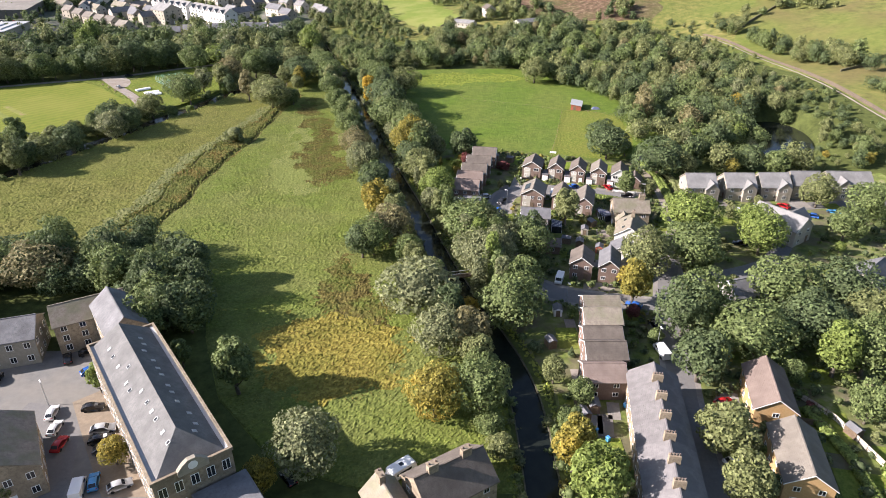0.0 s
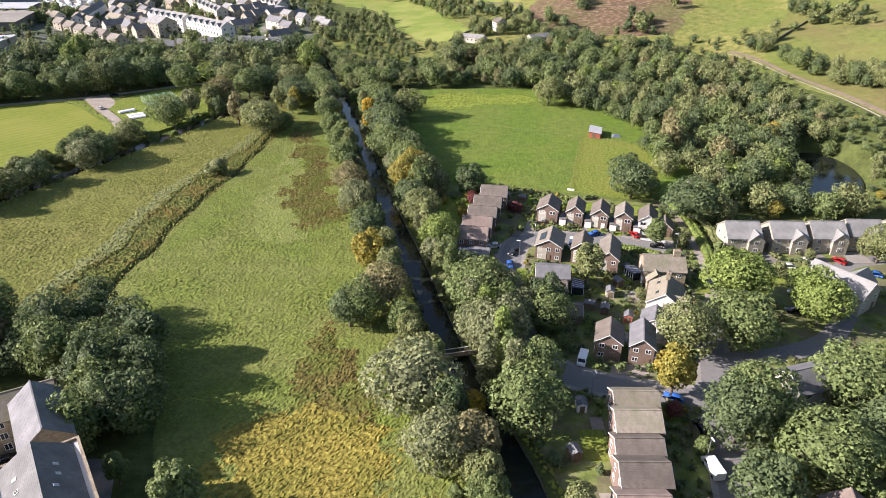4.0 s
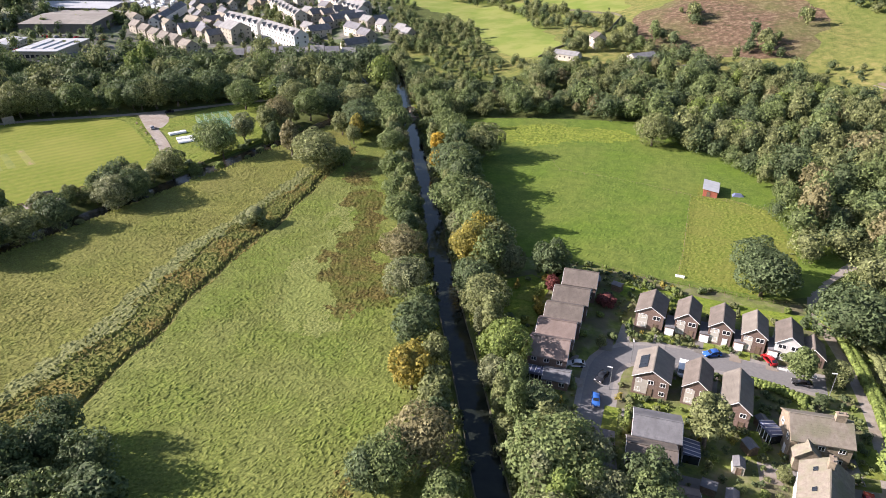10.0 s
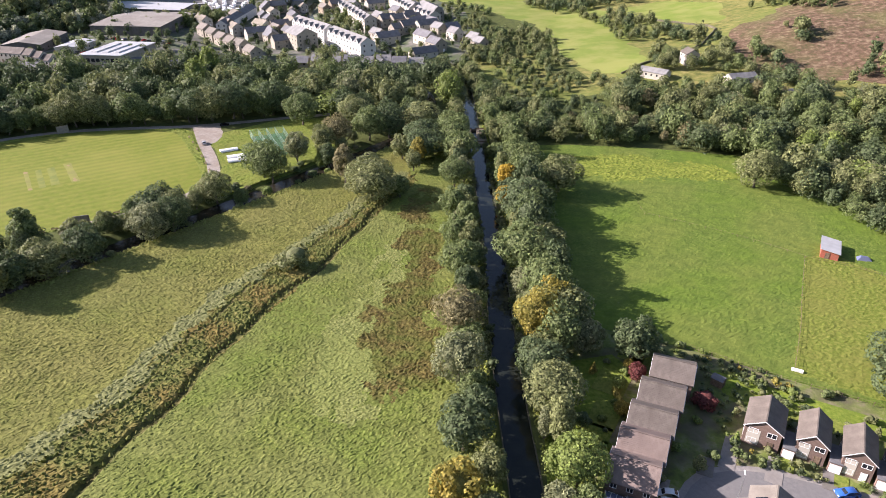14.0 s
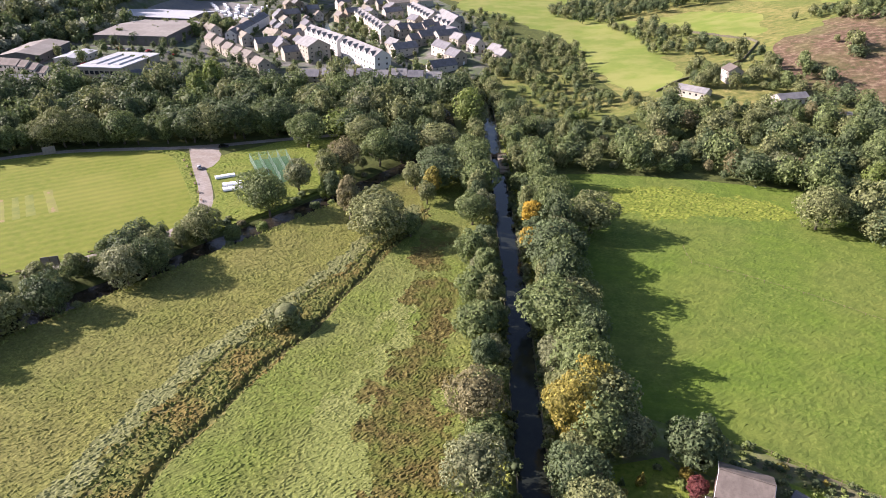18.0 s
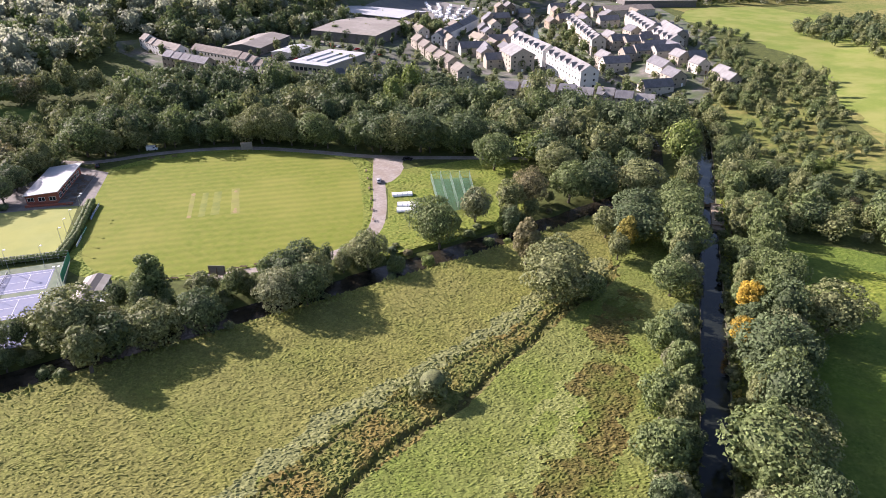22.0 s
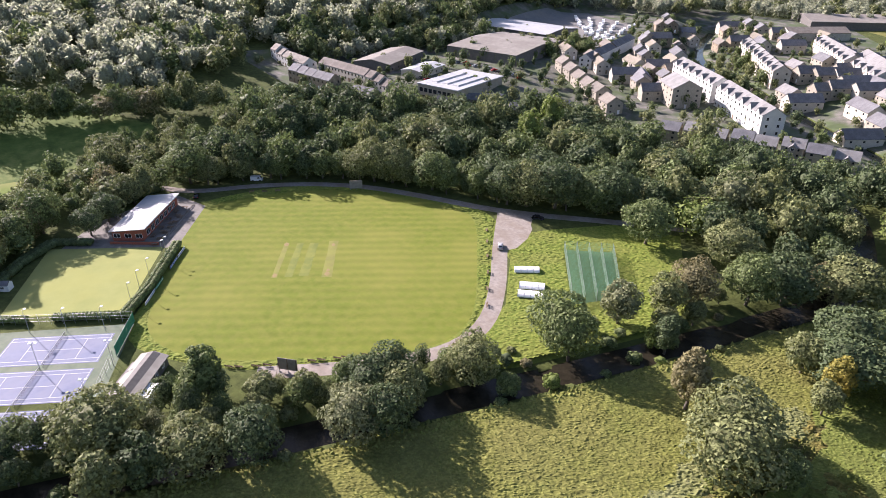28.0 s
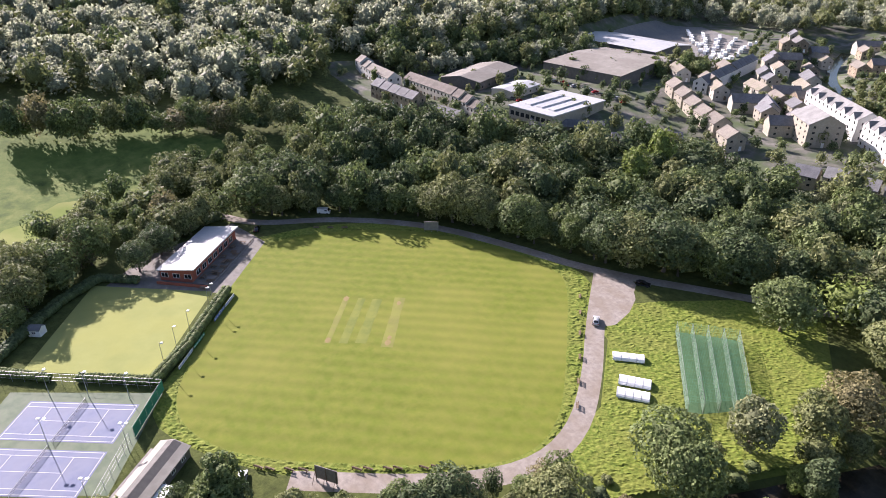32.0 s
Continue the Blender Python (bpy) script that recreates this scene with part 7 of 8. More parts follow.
def pavilion():
    """Red-brick clubhouse with a pale single-pitch roof, glazing and a terrace."""
    ob = thing("pavilion", "red-brick sports pavilion with pale mono-pitch roof and terrace", "building", pose(-270.6, 275.4, 0, 0, 0, 45.5))
    W, L = 10.2, 28.0
    out = [(-W / 2, -0.6), (W / 2, -0.6), (W / 2, 4.3), (-W / 2, 3.4)]
    part("wall", Shape().extrude(out, -L / 2, L / 2), M["redbrick"], ob)
    slab = [(-W / 2 - 0.7, 3.35), (W / 2 + 0.9, 4.42), (W / 2 + 0.9, 4.66), (-W / 2 - 0.7, 3.59)]
    part("roof", Shape().extrude(slab, -L / 2 - 0.7, L / 2 + 0.7), M["sheet_white"], ob)
    part("fascia", Shape().box(W / 2 + 0.9, W / 2 + 0.98, -L / 2 - 0.7, L / 2 + 0.7, 4.3, 4.7), M["white"], ob)
    for i in range(7):
        window(ob, "E", -10.5 + 3.5 * i, 0.9, 2.4, 1.9, (W / 2, L / 2))
    for i in range(3):
        window(ob, "S", -3.6 + 3.6 * i, 1.1, 2.2, 1.5, (W / 2, L / 2))
    part("terrace_deck", Shape().box(W / 2 + 0.02, W / 2 + 5.5, -L / 2 - 1, L / 2 + 1, -0.3, 0.35), M["club"], ob)
    part("step", Shape().box(W / 2 + 5.52, W / 2 + 6.0, -L / 2, L / 2, -0.3, 0.18), M["paving"], ob)
    part("plinth_wall", Shape().box(-W / 2, W / 2 + 5.5, -L / 2 - 2.4, -L / 2 - 2.1, -0.3, 0.8), M["redbrick"], ob)


pavilion()


def bench(x, y, rz, label="weathered timber bench facing the cricket ground", group="boundary benches"):
    ob = thing("bench", label, "bench", pose(x, y, gz(x, y), 0, 0, rz), group)
    for k in range(3):
        part("seat_slat", Shape().box(-1.0, 1.0, -0.25 + 0.17 * k, -0.11 + 0.17 * k, 0.42, 0.47), M["timber"], ob)
    for k in range(2):
        part("back_slat", Shape().box(-1.0, 1.0, 0.27, 0.31, 0.58 + 0.2 * k, 0.72 + 0.2 * k), M["timber"], ob)
    for s in (-0.85, 0.85):
        part("leg", Shape().box(s - 0.05, s + 0.05, -0.25, -0.17, -0.05, 0.42), M["timber"], ob)
        part("leg", Shape().box(s - 0.05, s + 0.05, 0.2, 0.27, -0.05, 0.92), M["timber"], ob)


for x, y in ((-186.5, 355.0), (-180.8, 349.2), (-174.0, 342.1), (-167.0, 334.9), (-160.7, 328.0), (-155.0, 321.8)):
    bench(x, y, -45)
for x, y in ((-174.2, 263.0), (-172.6, 265.2), (-166.8, 273.8), (-165.6, 275.6), (-163.4, 278.8), (-162.4, 280.4), (-159.6, 284.6), (-158.4, 286.6), (-184.5, 253.0), (-182.6, 254.6), (-178.2, 258.4), (-176.6, 260.0)):
    bench(x, y, 214)
for x, y in ((-269.3, 314.0), (-266.5, 317.9), (-263.7, 321.8)):
    bench(x, y, 60, "dark timber bench in the shade of the wood")
for i in range(6):
    x, y = -268.5 + 4.2 * i * 0.7, 288.5 - 4.2 * i * 0.7
    t = thing("picnic_table", "timber picnic table on the pavilion terrace", "table", pose(x + 2.0, y - 3.5, 0.0, 0, 0, 45), "terrace tables")
    part("tabletop", Shape().box(-0.9, 0.9, -0.38, 0.38, 0.70, 0.76), M["timber"], t)
    for s in (-1, 1):
        part("bench_seat", Shape().box(-0.9, 0.9, s * 0.72 - 0.13, s * 0.72 + 0.13, 0.42, 0.47), M["timber"], t)
        part("leg_frame", Shape().box(s * 0.65 - 0.05, s * 0.65 + 0.05, -0.75, 0.75, 0.36, 0.42).box(s * 0.65 - 0.05, s * 0.65 + 0.05, -0.5, -0.4, 0, 0.7), M["timber"], t)


def sight_screen(x, y, rz, white):
    ob = thing("sight_screen", "slatted sight screen on a wheeled frame at the boundary", "sight screen", pose(x, y, gz(x, y), 0, 0, rz), "sight screens")
    for k in range(9):
        part("slat", Shape().box(-2.4, 2.4, -0.06, 0.06, 0.7 + 0.36 * k, 1.03 + 0.36 * k), M[white], ob)
    for s in (-2.2, 0, 2.2):
        part("upright", Shape().box(s - 0.06, s + 0.06, 0.07, 0.17, 0.2, 3.95), M["timber"], ob)
        part("brace", Shape().tube((s, 0.12, 2.8), (s, 1.7, 0.3), 0.05, n=6), M["timber"], ob)
        part("wheel", Shape().tube((s - 0.06, 0.1, 0.22), (s + 0.06, 0.1, 0.22), 0.22, n=12), M["metal"], ob)


sight_screen(-167.2, 267.6, 214, "paving")
sight_screen(-244.6, 344.4, 52, "paving")


def pitch_cover(c, length, width, rz):
    """A wheeled hooped pitch cover of white sheet."""
    ob = thing("pitch_cover", "white hooped roll-on pitch cover parked on the grass", "cover", pose(*c, 0, 0, 0, rz), "pitch covers")
    n = 8
    arc = [(-width / 2 * math.cos(math.pi * i / n), 0.35 + 0.85 * math.sin(math.pi * i / n)) for i in range(n + 1)]
    part("sheet", Shape().extrude(arc[::-1], -length / 2, length / 2), M["white"], ob)
    for k in range(5):
        yy = length * (k / 4 - 0.5) * 0.98
        rib = [(-width / 2 * 1.02 * math.cos(math.pi * i / n), 0.36 + 0.87 * math.sin(math.pi * i / n)) for i in range(n + 1)]
        part("hoop", Shape().extrude(rib[::-1], yy - 0.04, yy + 0.04), M["metal"], ob)
    for s in (-1, 1):
        for k in (-1, 1):
            part("wheel", Shape().tube((s * width / 2 - 0.06, k * length * 0.4, 0.2), (s * width / 2 + 0.06, k * length * 0.4, 0.2), 0.2, n=12), M["metal"], ob)


pitch_cover((-159.9, 344.2), 7.4, 3.2, -46)
pitch_cover((-152.9, 338.2), 7.2, 3.6, -53)
pitch_cover((-150.2, 334.4), 7.2, 3.6, -53)


def practice_nets():
    """Four batting lanes under green netting on steel posts."""
    ob = thing("practice_nets", "green-netted cricket practice lanes on steel posts", "cage", group="")
    a, b, c, d = [Vector((*p, 0)) for p in NETS]          # NW, NE, SE, SW corners
    n = 4
    strips = []
    for i in range(n + 1):
        p, q = a.lerp(b, i / n), d.lerp(c, i / n)
        for k in range(7):
            r = p.lerp(q, k / 6)
            part("post", Shape().tube(r, r + Vector((0, 0, 3.3)), 0.05, n=6), M["metal"], ob)
        part("cable", Shape().tube(p + Vector((0, 0, 3.3)), q + Vector((0, 0, 3.3)), 0.03, n=4), M["metal"], ob)
        s = Shape()
        w = (q - p)
        for k in range(90):
            r = p + w * (k / 89)
            s.tube(r + Vector((0, 0, 0.05)), r + Vector((0, 0, 3.28)), 0.018, n=3, caps=False)
        for k in range(9):
            z = Vector((0, 0, 0.2 + 0.38 * k))
            s.tube(p + z, q + z, 0.018, n=3, caps=False)
        net_ob = part("side_net", s, M["mesh_pale"], ob, "pale green netting")
    s = Shape()
    for k in range(60):
        p, q = a.lerp(d, k / 59), b.lerp(c, k / 59)
        s.tube(p + Vector((0, 0, 3.27)), q + Vector((0, 0, 3.27)), 0.016, n=3, caps=False)
    for k in range(40):
        p, q = a.lerp(b, k / 39), d.lerp(c, k / 39)
        s.tube(p + Vector((0, 0, 3.26)), q + Vector((0, 0, 3.26)), 0.016, n=3, caps=False)
    part("roof_net", s, M["mesh_green"], ob)
    for i in range(n):
        p, q = a.lerp(b, (i + 0.2) / n), d.lerp(c, (i + 0.2) / n)
        p2, q2 = a.lerp(b, (i + 0.8) / n), d.lerp(c, (i + 0.8) / n)
        m = Shape().add([p + Vector((0, 0, 0.03)), q + Vector((0, 0, 0.03)), q2 + Vector((0, 0, 0.03)), p2 + Vector((0, 0, 0.03))], [(0, 1, 2, 3)])
        part("batting_mat", m, M["mat_green"], ob)


M["mesh_pale"] = surface("pale_green_netting", [(0.20, 0.30, 0.21), (0.28, 0.38, 0.28)], 3.0, 0.8)
M["mat_green"] = surface("green_matting", [(0.055, 0.115, 0.05), (0.08, 0.15, 0.068)], 0.6, 0.9, 0.1, 6)
practice_nets()


def strip(name, p, q, width, mat, label, z=0.012):
    d = Vector((q[0] - p[0], q[1] - p[1], 0))
    m = Matrix.Translation((*p, gz(*p) + z)) @ Matrix.Rotation(math.atan2(d.y, d.x), 4, 'Z')
    n = 10
    s = Shape()
    rng = random.Random(int(p[0] * 10))
    for i in range(n + 1):
        w = width / 2 * rng.uniform(0.88, 1.1)
        s.v += [(d.length * i / n, -w, 0.0), (d.length * i / n, w, 0.0)]
    s.f = [(2 * i, 2 * i + 2, 2 * i + 3, 2 * i + 1) for i in range(n)]
    return solid(name, s, M[mat], label, "cricket pitch", "pitches", "structure", m)


strip("pitch", (-215.4, 313.9), (-197.7, 298.9), 2.8, "worn_pitch", "worn dry cricket pitch strip", 0.010)
strip("pitch", (-218.3, 308.3), (-202.9, 294.4), 2.8, "cut_pitch", "close-mown dark green cricket pitch strip", 0.014)
strip("pitch", (-221.2, 305.0), (-205.4, 290.8), 2.2, "cut_pitch", "close-mown green cricket pitch strip", 0.012)
strip("pitch", (-224.3, 301.9), (-207.8, 287.5), 1.6, "worn_pitch", "faint worn cricket pitch strip", 0.016)
for x, y, w in ((-223.6, 301.3, 1.0), (-208.8, 288.3, 0.9), (-213.2, 312.1, 0.8), (-199.2, 300.1, 1.0), (-200.8, 301.6, 0.7)):
    s = Shape()
    s.v = [(1.3 * w * math.cos(i * 0.7) * (1 + 0.3 * math.sin(i * 3)), 0.8 * w * math.sin(i * 0.7), 0.006) for i in range(9)]
    s.f = [tuple(range(9))]
    solid("worn_patch", s, M["bare"], "bare reddish worn patch on the cricket square", "worn patch", "worn patches", "structure", pose(x, y, 0.02, 0, 0, -42))

# clubhouse by the courts, and its deck
hut = thing("tennis_clubhouse", "long clubhouse with pale grey gable roof beside the courts", "building", pose(-186.6, 241.2, 0, 0, 0, 42))
part("wall", Shape().extrude([(-3.0, -0.5), (3.0, -0.5), (3.0, 2.5), (0, 3.7), (-3.0, 2.5)], -7.2, 7.2), M["dark_sheet"], hut)
part("roof", gable_roof(6.0, 14.4, 2.5, 3.4, 0.4, 0.14), M["sheet_buff"], hut)
for i in range(4):
    window(hut, "E", -5 + 3.3 * i, 0.9, 1.2, 1.0, (3.0, 7.2))
    window(hut, "W", -5 + 3.3 * i, 0.9, 1.2, 1.0, (3.0, 7.2))
part("deck", Shape().box(-5.6, -3.05, -7.4, 6.8, -0.3, 0.5), M["paving"], hut, "pale raised deck")
part("lean_to", Shape().box(3.05, 5.4, -7.0, -2.0, -0.3, 2.1), M["white"], hut, "white lean-to store")
cab = thing("garden_shed", "small white timber cabin beside the bowling green", "shed", pose(-254.0, 229.0, gz(-254, 229), 0, 0, -40))
part("wall", Shape().extrude([(-1.3, -0.3), (1.3, -0.3), (1.3, 2.0), (0, 2.7), (-1.3, 2.0)], -1.6, 1.6), M["white"], cab)
part("roof", gable_roof(2.6, 3.2, 2.0, 2.7, 0.2, 0.1), M["slate"], cab)
window(cab, "E", 0, 0.8, 1.1, 0.8, (1.3, 1.6))

# lock on the canal, bridges
lock = thing("canal_lock", "narrow stone canal lock with timber gates and beams", "lock", group="")
lock_line = [p for p in along(CANAL, 2.0) if 378 < p[1] < 402]
for side in (-1, 1):
    for (x0, y0, u0, v0), (x1, y1, u1, v1) in zip(lock_line, lock_line[1:]):
        a, b = side * 1.3, side * 5.2
        q = [(x0 + u0 * a, y0 + v0 * a), (x0 + u0 * b, y0 + v0 * b), (x1 + u1 * b, y1 + v1 * b), (x1 + u1 * a, y1 + v1 * a)]
        s = Shape().add([(*p, -1.6) for p in q] + [(*p, 0.22) for p in q], [(4, 5, 6, 7), (0, 1, 5, 4), (2, 3, 7, 6), (3, 0, 4, 7), (1, 2, 6, 5)])
        part("coping_stone", s, M["stone"], lock)
for i in (1, len(lock_line) - 2):
    x, y, u, v = lock_line[i]
    for side in (-1, 1):
        part("lock_gate", Shape().box(0, 1.3, -0.12, 0.12, -1.4, 0.5), M["timber"], lock, m=Matrix.Translation((x, y, 0)) @ Matrix.Rotation(math.atan2(v * side, u * side), 4, 'Z'))
        part("balance_beam", Shape().box(0.6, 5.0, -0.16, 0.16, 0.7, 1.0), M["timber"], lock, m=Matrix.Translation((x, y, 0)) @ Matrix.Rotation(math.atan2(v * side, u * side), 4, 'Z'))


def footbridge():
    ob = thing("footbridge", "small grey timber footbridge over the canal", "bridge", pose(3.0, 150.4, 0, 0, 0, 14))
    for k in range(14):
        part("plank", Shape().box(-4.6 + 0.66 * k, -3.98 + 0.66 * k, -0.8, 0.8, 0.30, 0.38), M["timber"], ob)
    for s in (-0.78, 0.78):
        part("beam", Shape().box(-4.8, 4.8, s - 0.1, s + 0.1, 0.0, 0.3), M["timber"], ob)
        part("handrail", Shape().box(-4.6, 4.6, s - 0.05, s + 0.05, 1.3, 1.4), M["white"], ob)
        for k in range(6):
            part("post", Shape().box(-4.5 + 1.8 * k, -4.4 + 1.8 * k, s - 0.05, s + 0.05, 0.38, 1.3), M["timber"], ob)


footbridge()

# paddock shed and fences
shed = thing("field_shed", "red-brown timber field shed with grey sheet roof", "shed", pose(64.8, 311.2, gz(64.8, 311.2), 0, 0, -14))
part("wall", Shape().extrude([(-2.4, -0.4), (2.4, -0.4), (2.4, 2.3), (-2.4, 3.0)], -4.6, 4.6), M["redwood"] if "redwood" in M else M["redbrick"], shed)
part("roof", Shape().extrude([(-2.8, 3.0), (2.8, 2.22), (2.8, 2.36), (-2.8, 3.14)], -5.0, 5.0), M["sheet_white"], shed)
door(shed, "S", -0.6, 1.0, 2.0, (2.4, 4.6), "timber")
fence([(57, 306), (52, 284), (48, 265), (43, 246)], 1.1, 4.0, "post-and-wire fence across the paddock", None, 2, "paddock fences", "timber")
fence([(57, 306), (42, 314), (26, 320), (10, 325), (8, 338)], 0.9, 5.0, "thin electric-tape fence in the paddock", None, 1, "paddock fences", "timber")
fence([(20, 250.4), (38, 243.8), (63, 237.6), (75, 236)], 1.2, 3.0, "timber fence behind the houses", None, 2, "paddock fences", "timber")
fence([(57, 306), (70, 303), (84, 296)], 1.1, 4.0, "post-and-rail fence by the field shed", None, 2, "paddock fences", "timber")
trough = thing("water_trough", "pale water trough by the paddock fence", "trough", pose(44, 247.5, gz(44, 247.5), 0, 0, -14))
part("tub", Shape().box(-1.2, 1.2, -0.35, 0.35, 0, 0.55, taper=-0.05), M["white"], trough)
heap = thing("tarpaulin_heap", "blue and brown tarpaulin-covered heap by the shed", "tarpaulin", pose(73.7, 309.2, gz(73.7, 309.2)))
part("cover", Shape().add([(-2, -1.2, 0), (2.2, -1, 0), (2.4, 1.1, 0), (-1.8, 1.3, 0), (-1, -0.5, 1.0), (1.0, -0.3, 1.2), (1.2, 0.6, 0.9), (-0.8, 0.6, 1.1)],
     [(4, 5, 6, 7), (0, 1, 5, 4), (1, 2, 6, 5), (2, 3, 7, 6), (3, 0, 4, 7)]), M["court_blue"], heap)
# the bungalows and farm on the far hillside
house(15.5, 493.5, -118, 7, 16, 3.0, 4.8, "cream", "slate_pale", "EW", 1, 2, 5, "on the hillside above the wood", "hill houses")
house(34, 512, 20, 7.5, 9, 5.6, 8.0, "cream", "tile_brown", "SEW", 2, 2, 2, "on the hillside above the wood", "hill houses")
house(58.5, 485, -58, 7, 16, 3.0, 4.8, "cream", "slate_pale", "EWS", 1, 2, 5, "on the hillside below the moor", "hill houses")
house(76, 464, -58, 4, 12, 2.4, 3.6, "render", "slate_pale", "EW", 1, 1, 4, "on the hillside below the moor", "hill houses")

# rails along the hillside line
for off in (-0.72, 0.72):
    s = Shape()
    pts = along(RAIL, 4.0)
    for (x0, y0, u0, v0), (x1, y1, u1, v1) in zip(pts, pts[1:]):
        if 240 < y0 < 430:
            a = [(x0 + u0 * (off + e), y0 + v0 * (off + e), gz(x0, y0)) for e in (-0.05, 0.05)] + [(x1 + u1 * (off + e), y1 + v1 * (off + e), gz(x1, y1)) for e in (0.05, -0.05)]
            s.add([(x, y, z + 0.02) for x, y, z in a] + [(x, y, z + 0.2) for x, y, z in a], [(4, 5, 6, 7), (0, 1, 5, 4), (1, 2, 6, 5), (2, 3, 7, 6), (3, 0, 4, 7)])
    solid("railway_rail", s, M["ballast"], "rusty steel rail of the hillside railway line", "rail", "railway rails")

# tables and rail on the pavilion terrace
def picnic_table(x, y, rz):
    ob = thing("picnic_table", "brown timber picnic table on the pavilion terrace", "table", pose(x, y, 0.36, 0, 0, rz), "picnic tables")
    part("tabletop", Shape().box(-0.9, 0.9, -0.38, 0.38, 0.70, 0.75), M["timber"], ob)
    for s in (-1, 1):
        part("seat", Shape().box(-0.9, 0.9, s * 0.72 - 0.13, s * 0.72 + 0.13, 0.42, 0.46), M["timber"], ob)
        part("leg", Shape().box(s * 0.62 - 0.04, s * 0.62 + 0.04, -0.8, 0.8, 0.34, 0.42).box(s * 0.62 - 0.04, s * 0.62 + 0.04, -0.35, -0.27, 0.0, 0.7).box(s * 0.62 - 0.04, s * 0.62 + 0.04, 0.27, 0.35, 0.0, 0.7), M["timber"], ob)


PAV = pose(-270.6, 275.4, 0, 0, 0, 45.5)
for k in range(8):
    q = PAV @ Vector((7.0 + 1.9 * (k % 2), -11.5 + 3.2 * k, 0))
    picnic_table(q.x, q.y, 45.5 + (90 if k % 3 == 0 else 0))
a, b = PAV @ Vector((10.9, -15, 0)), PAV @ Vector((10.9, 15, 0))
fence([(a.x, a.y), (b.x, b.y)], 1.0, 2.5, "dark rail along the pavilion terrace", None, 2, "terrace rails", "timber")

# drystone field walls on the hillside
def field_wall(line, label):
    s = Shape()
    pts = along(line, 3.0)
    for (x0, y0, u0, v0), (x1, y1, u1, v1) in zip(pts, pts[1:]):
        q = [(x0 + u0 * 0.3, y0 + v0 * 0.3), (x0 - u0 * 0.3, y0 - v0 * 0.3), (x1 - u1 * 0.3, y1 - v1 * 0.3), (x1 + u1 * 0.3, y1 + v1 * 0.3)]
        z0, z1 = gz(x0, y0), gz(x1, y1)
        zs = (z0, z0, z1, z1)
        h = 1.25 + 0.2 * math.sin(x0 * 1.7 + y0)
        s.add([(*p, z - 0.4) for p, z in zip(q, zs)] + [(*p, z + h) for p, z in zip(q, zs)], [(4, 5, 6, 7), (0, 1, 5, 4), (1, 2, 6, 5), (2, 3, 7, 6), (3, 0, 4, 7)])
    solid("field_wall", s, M["dark_stone"], label, "wall", "field walls")


field_wall([(-2, 505), (10, 520), (26, 532), (44, 560), (56, 600)], "dark drystone wall between pasture and moor")
field_wall([(-18, 690), (20, 645), (52, 612), (56, 600)], "dark drystone wall along the upper pasture")
field_wall([(186, 430), (230, 470), (300, 500), (380, 560)], "dark drystone wall across the hillside")
field_wall([(200, 330), (260, 350), (340, 400), (420, 420)], "dark drystone wall across the hillside")

# ---- vehicles ----
PAINT = {"white": ((0.72, 0.72, 0.72), (0.78, 0.78, 0.78)), "silver": ((0.40, 0.41, 0.42), (0.48, 0.49, 0.50)), "black": ((0.012, 0.012, 0.014), (0.025, 0.025, 0.028)),
         "red": ((0.38, 0.015, 0.02), (0.48, 0.03, 0.03)), "blue": ((0.02, 0.08, 0.30), (0.04, 0.13, 0.40)), "light blue": ((0.06, 0.25, 0.52), (0.09, 0.32, 0.60)), "grey": ((0.10, 0.105, 0.11), (0.15, 0.155, 0.16))}
for c, (a, b) in PAINT.items():
    M["paint " + c] = surface(c.replace(" ", "_") + "_car_paint", [a, b], 0.8, 0.22, spec=0.6)
M["tyre"] = surface("black_tyre_rubber", [(0.012, 0.012, 0.012), (0.025, 0.025, 0.025)], 6, 0.85)
M["lamp_red"] = surface("red_lamp_lens", [(0.30, 0.01, 0.01), (0.40, 0.02, 0.02)], 4, 0.2)
M["lamp_clear"] = surface("clear_lamp_lens", [(0.55, 0.56, 0.58), (0.68, 0.69, 0.70)], 4, 0.12)
CARS = {}


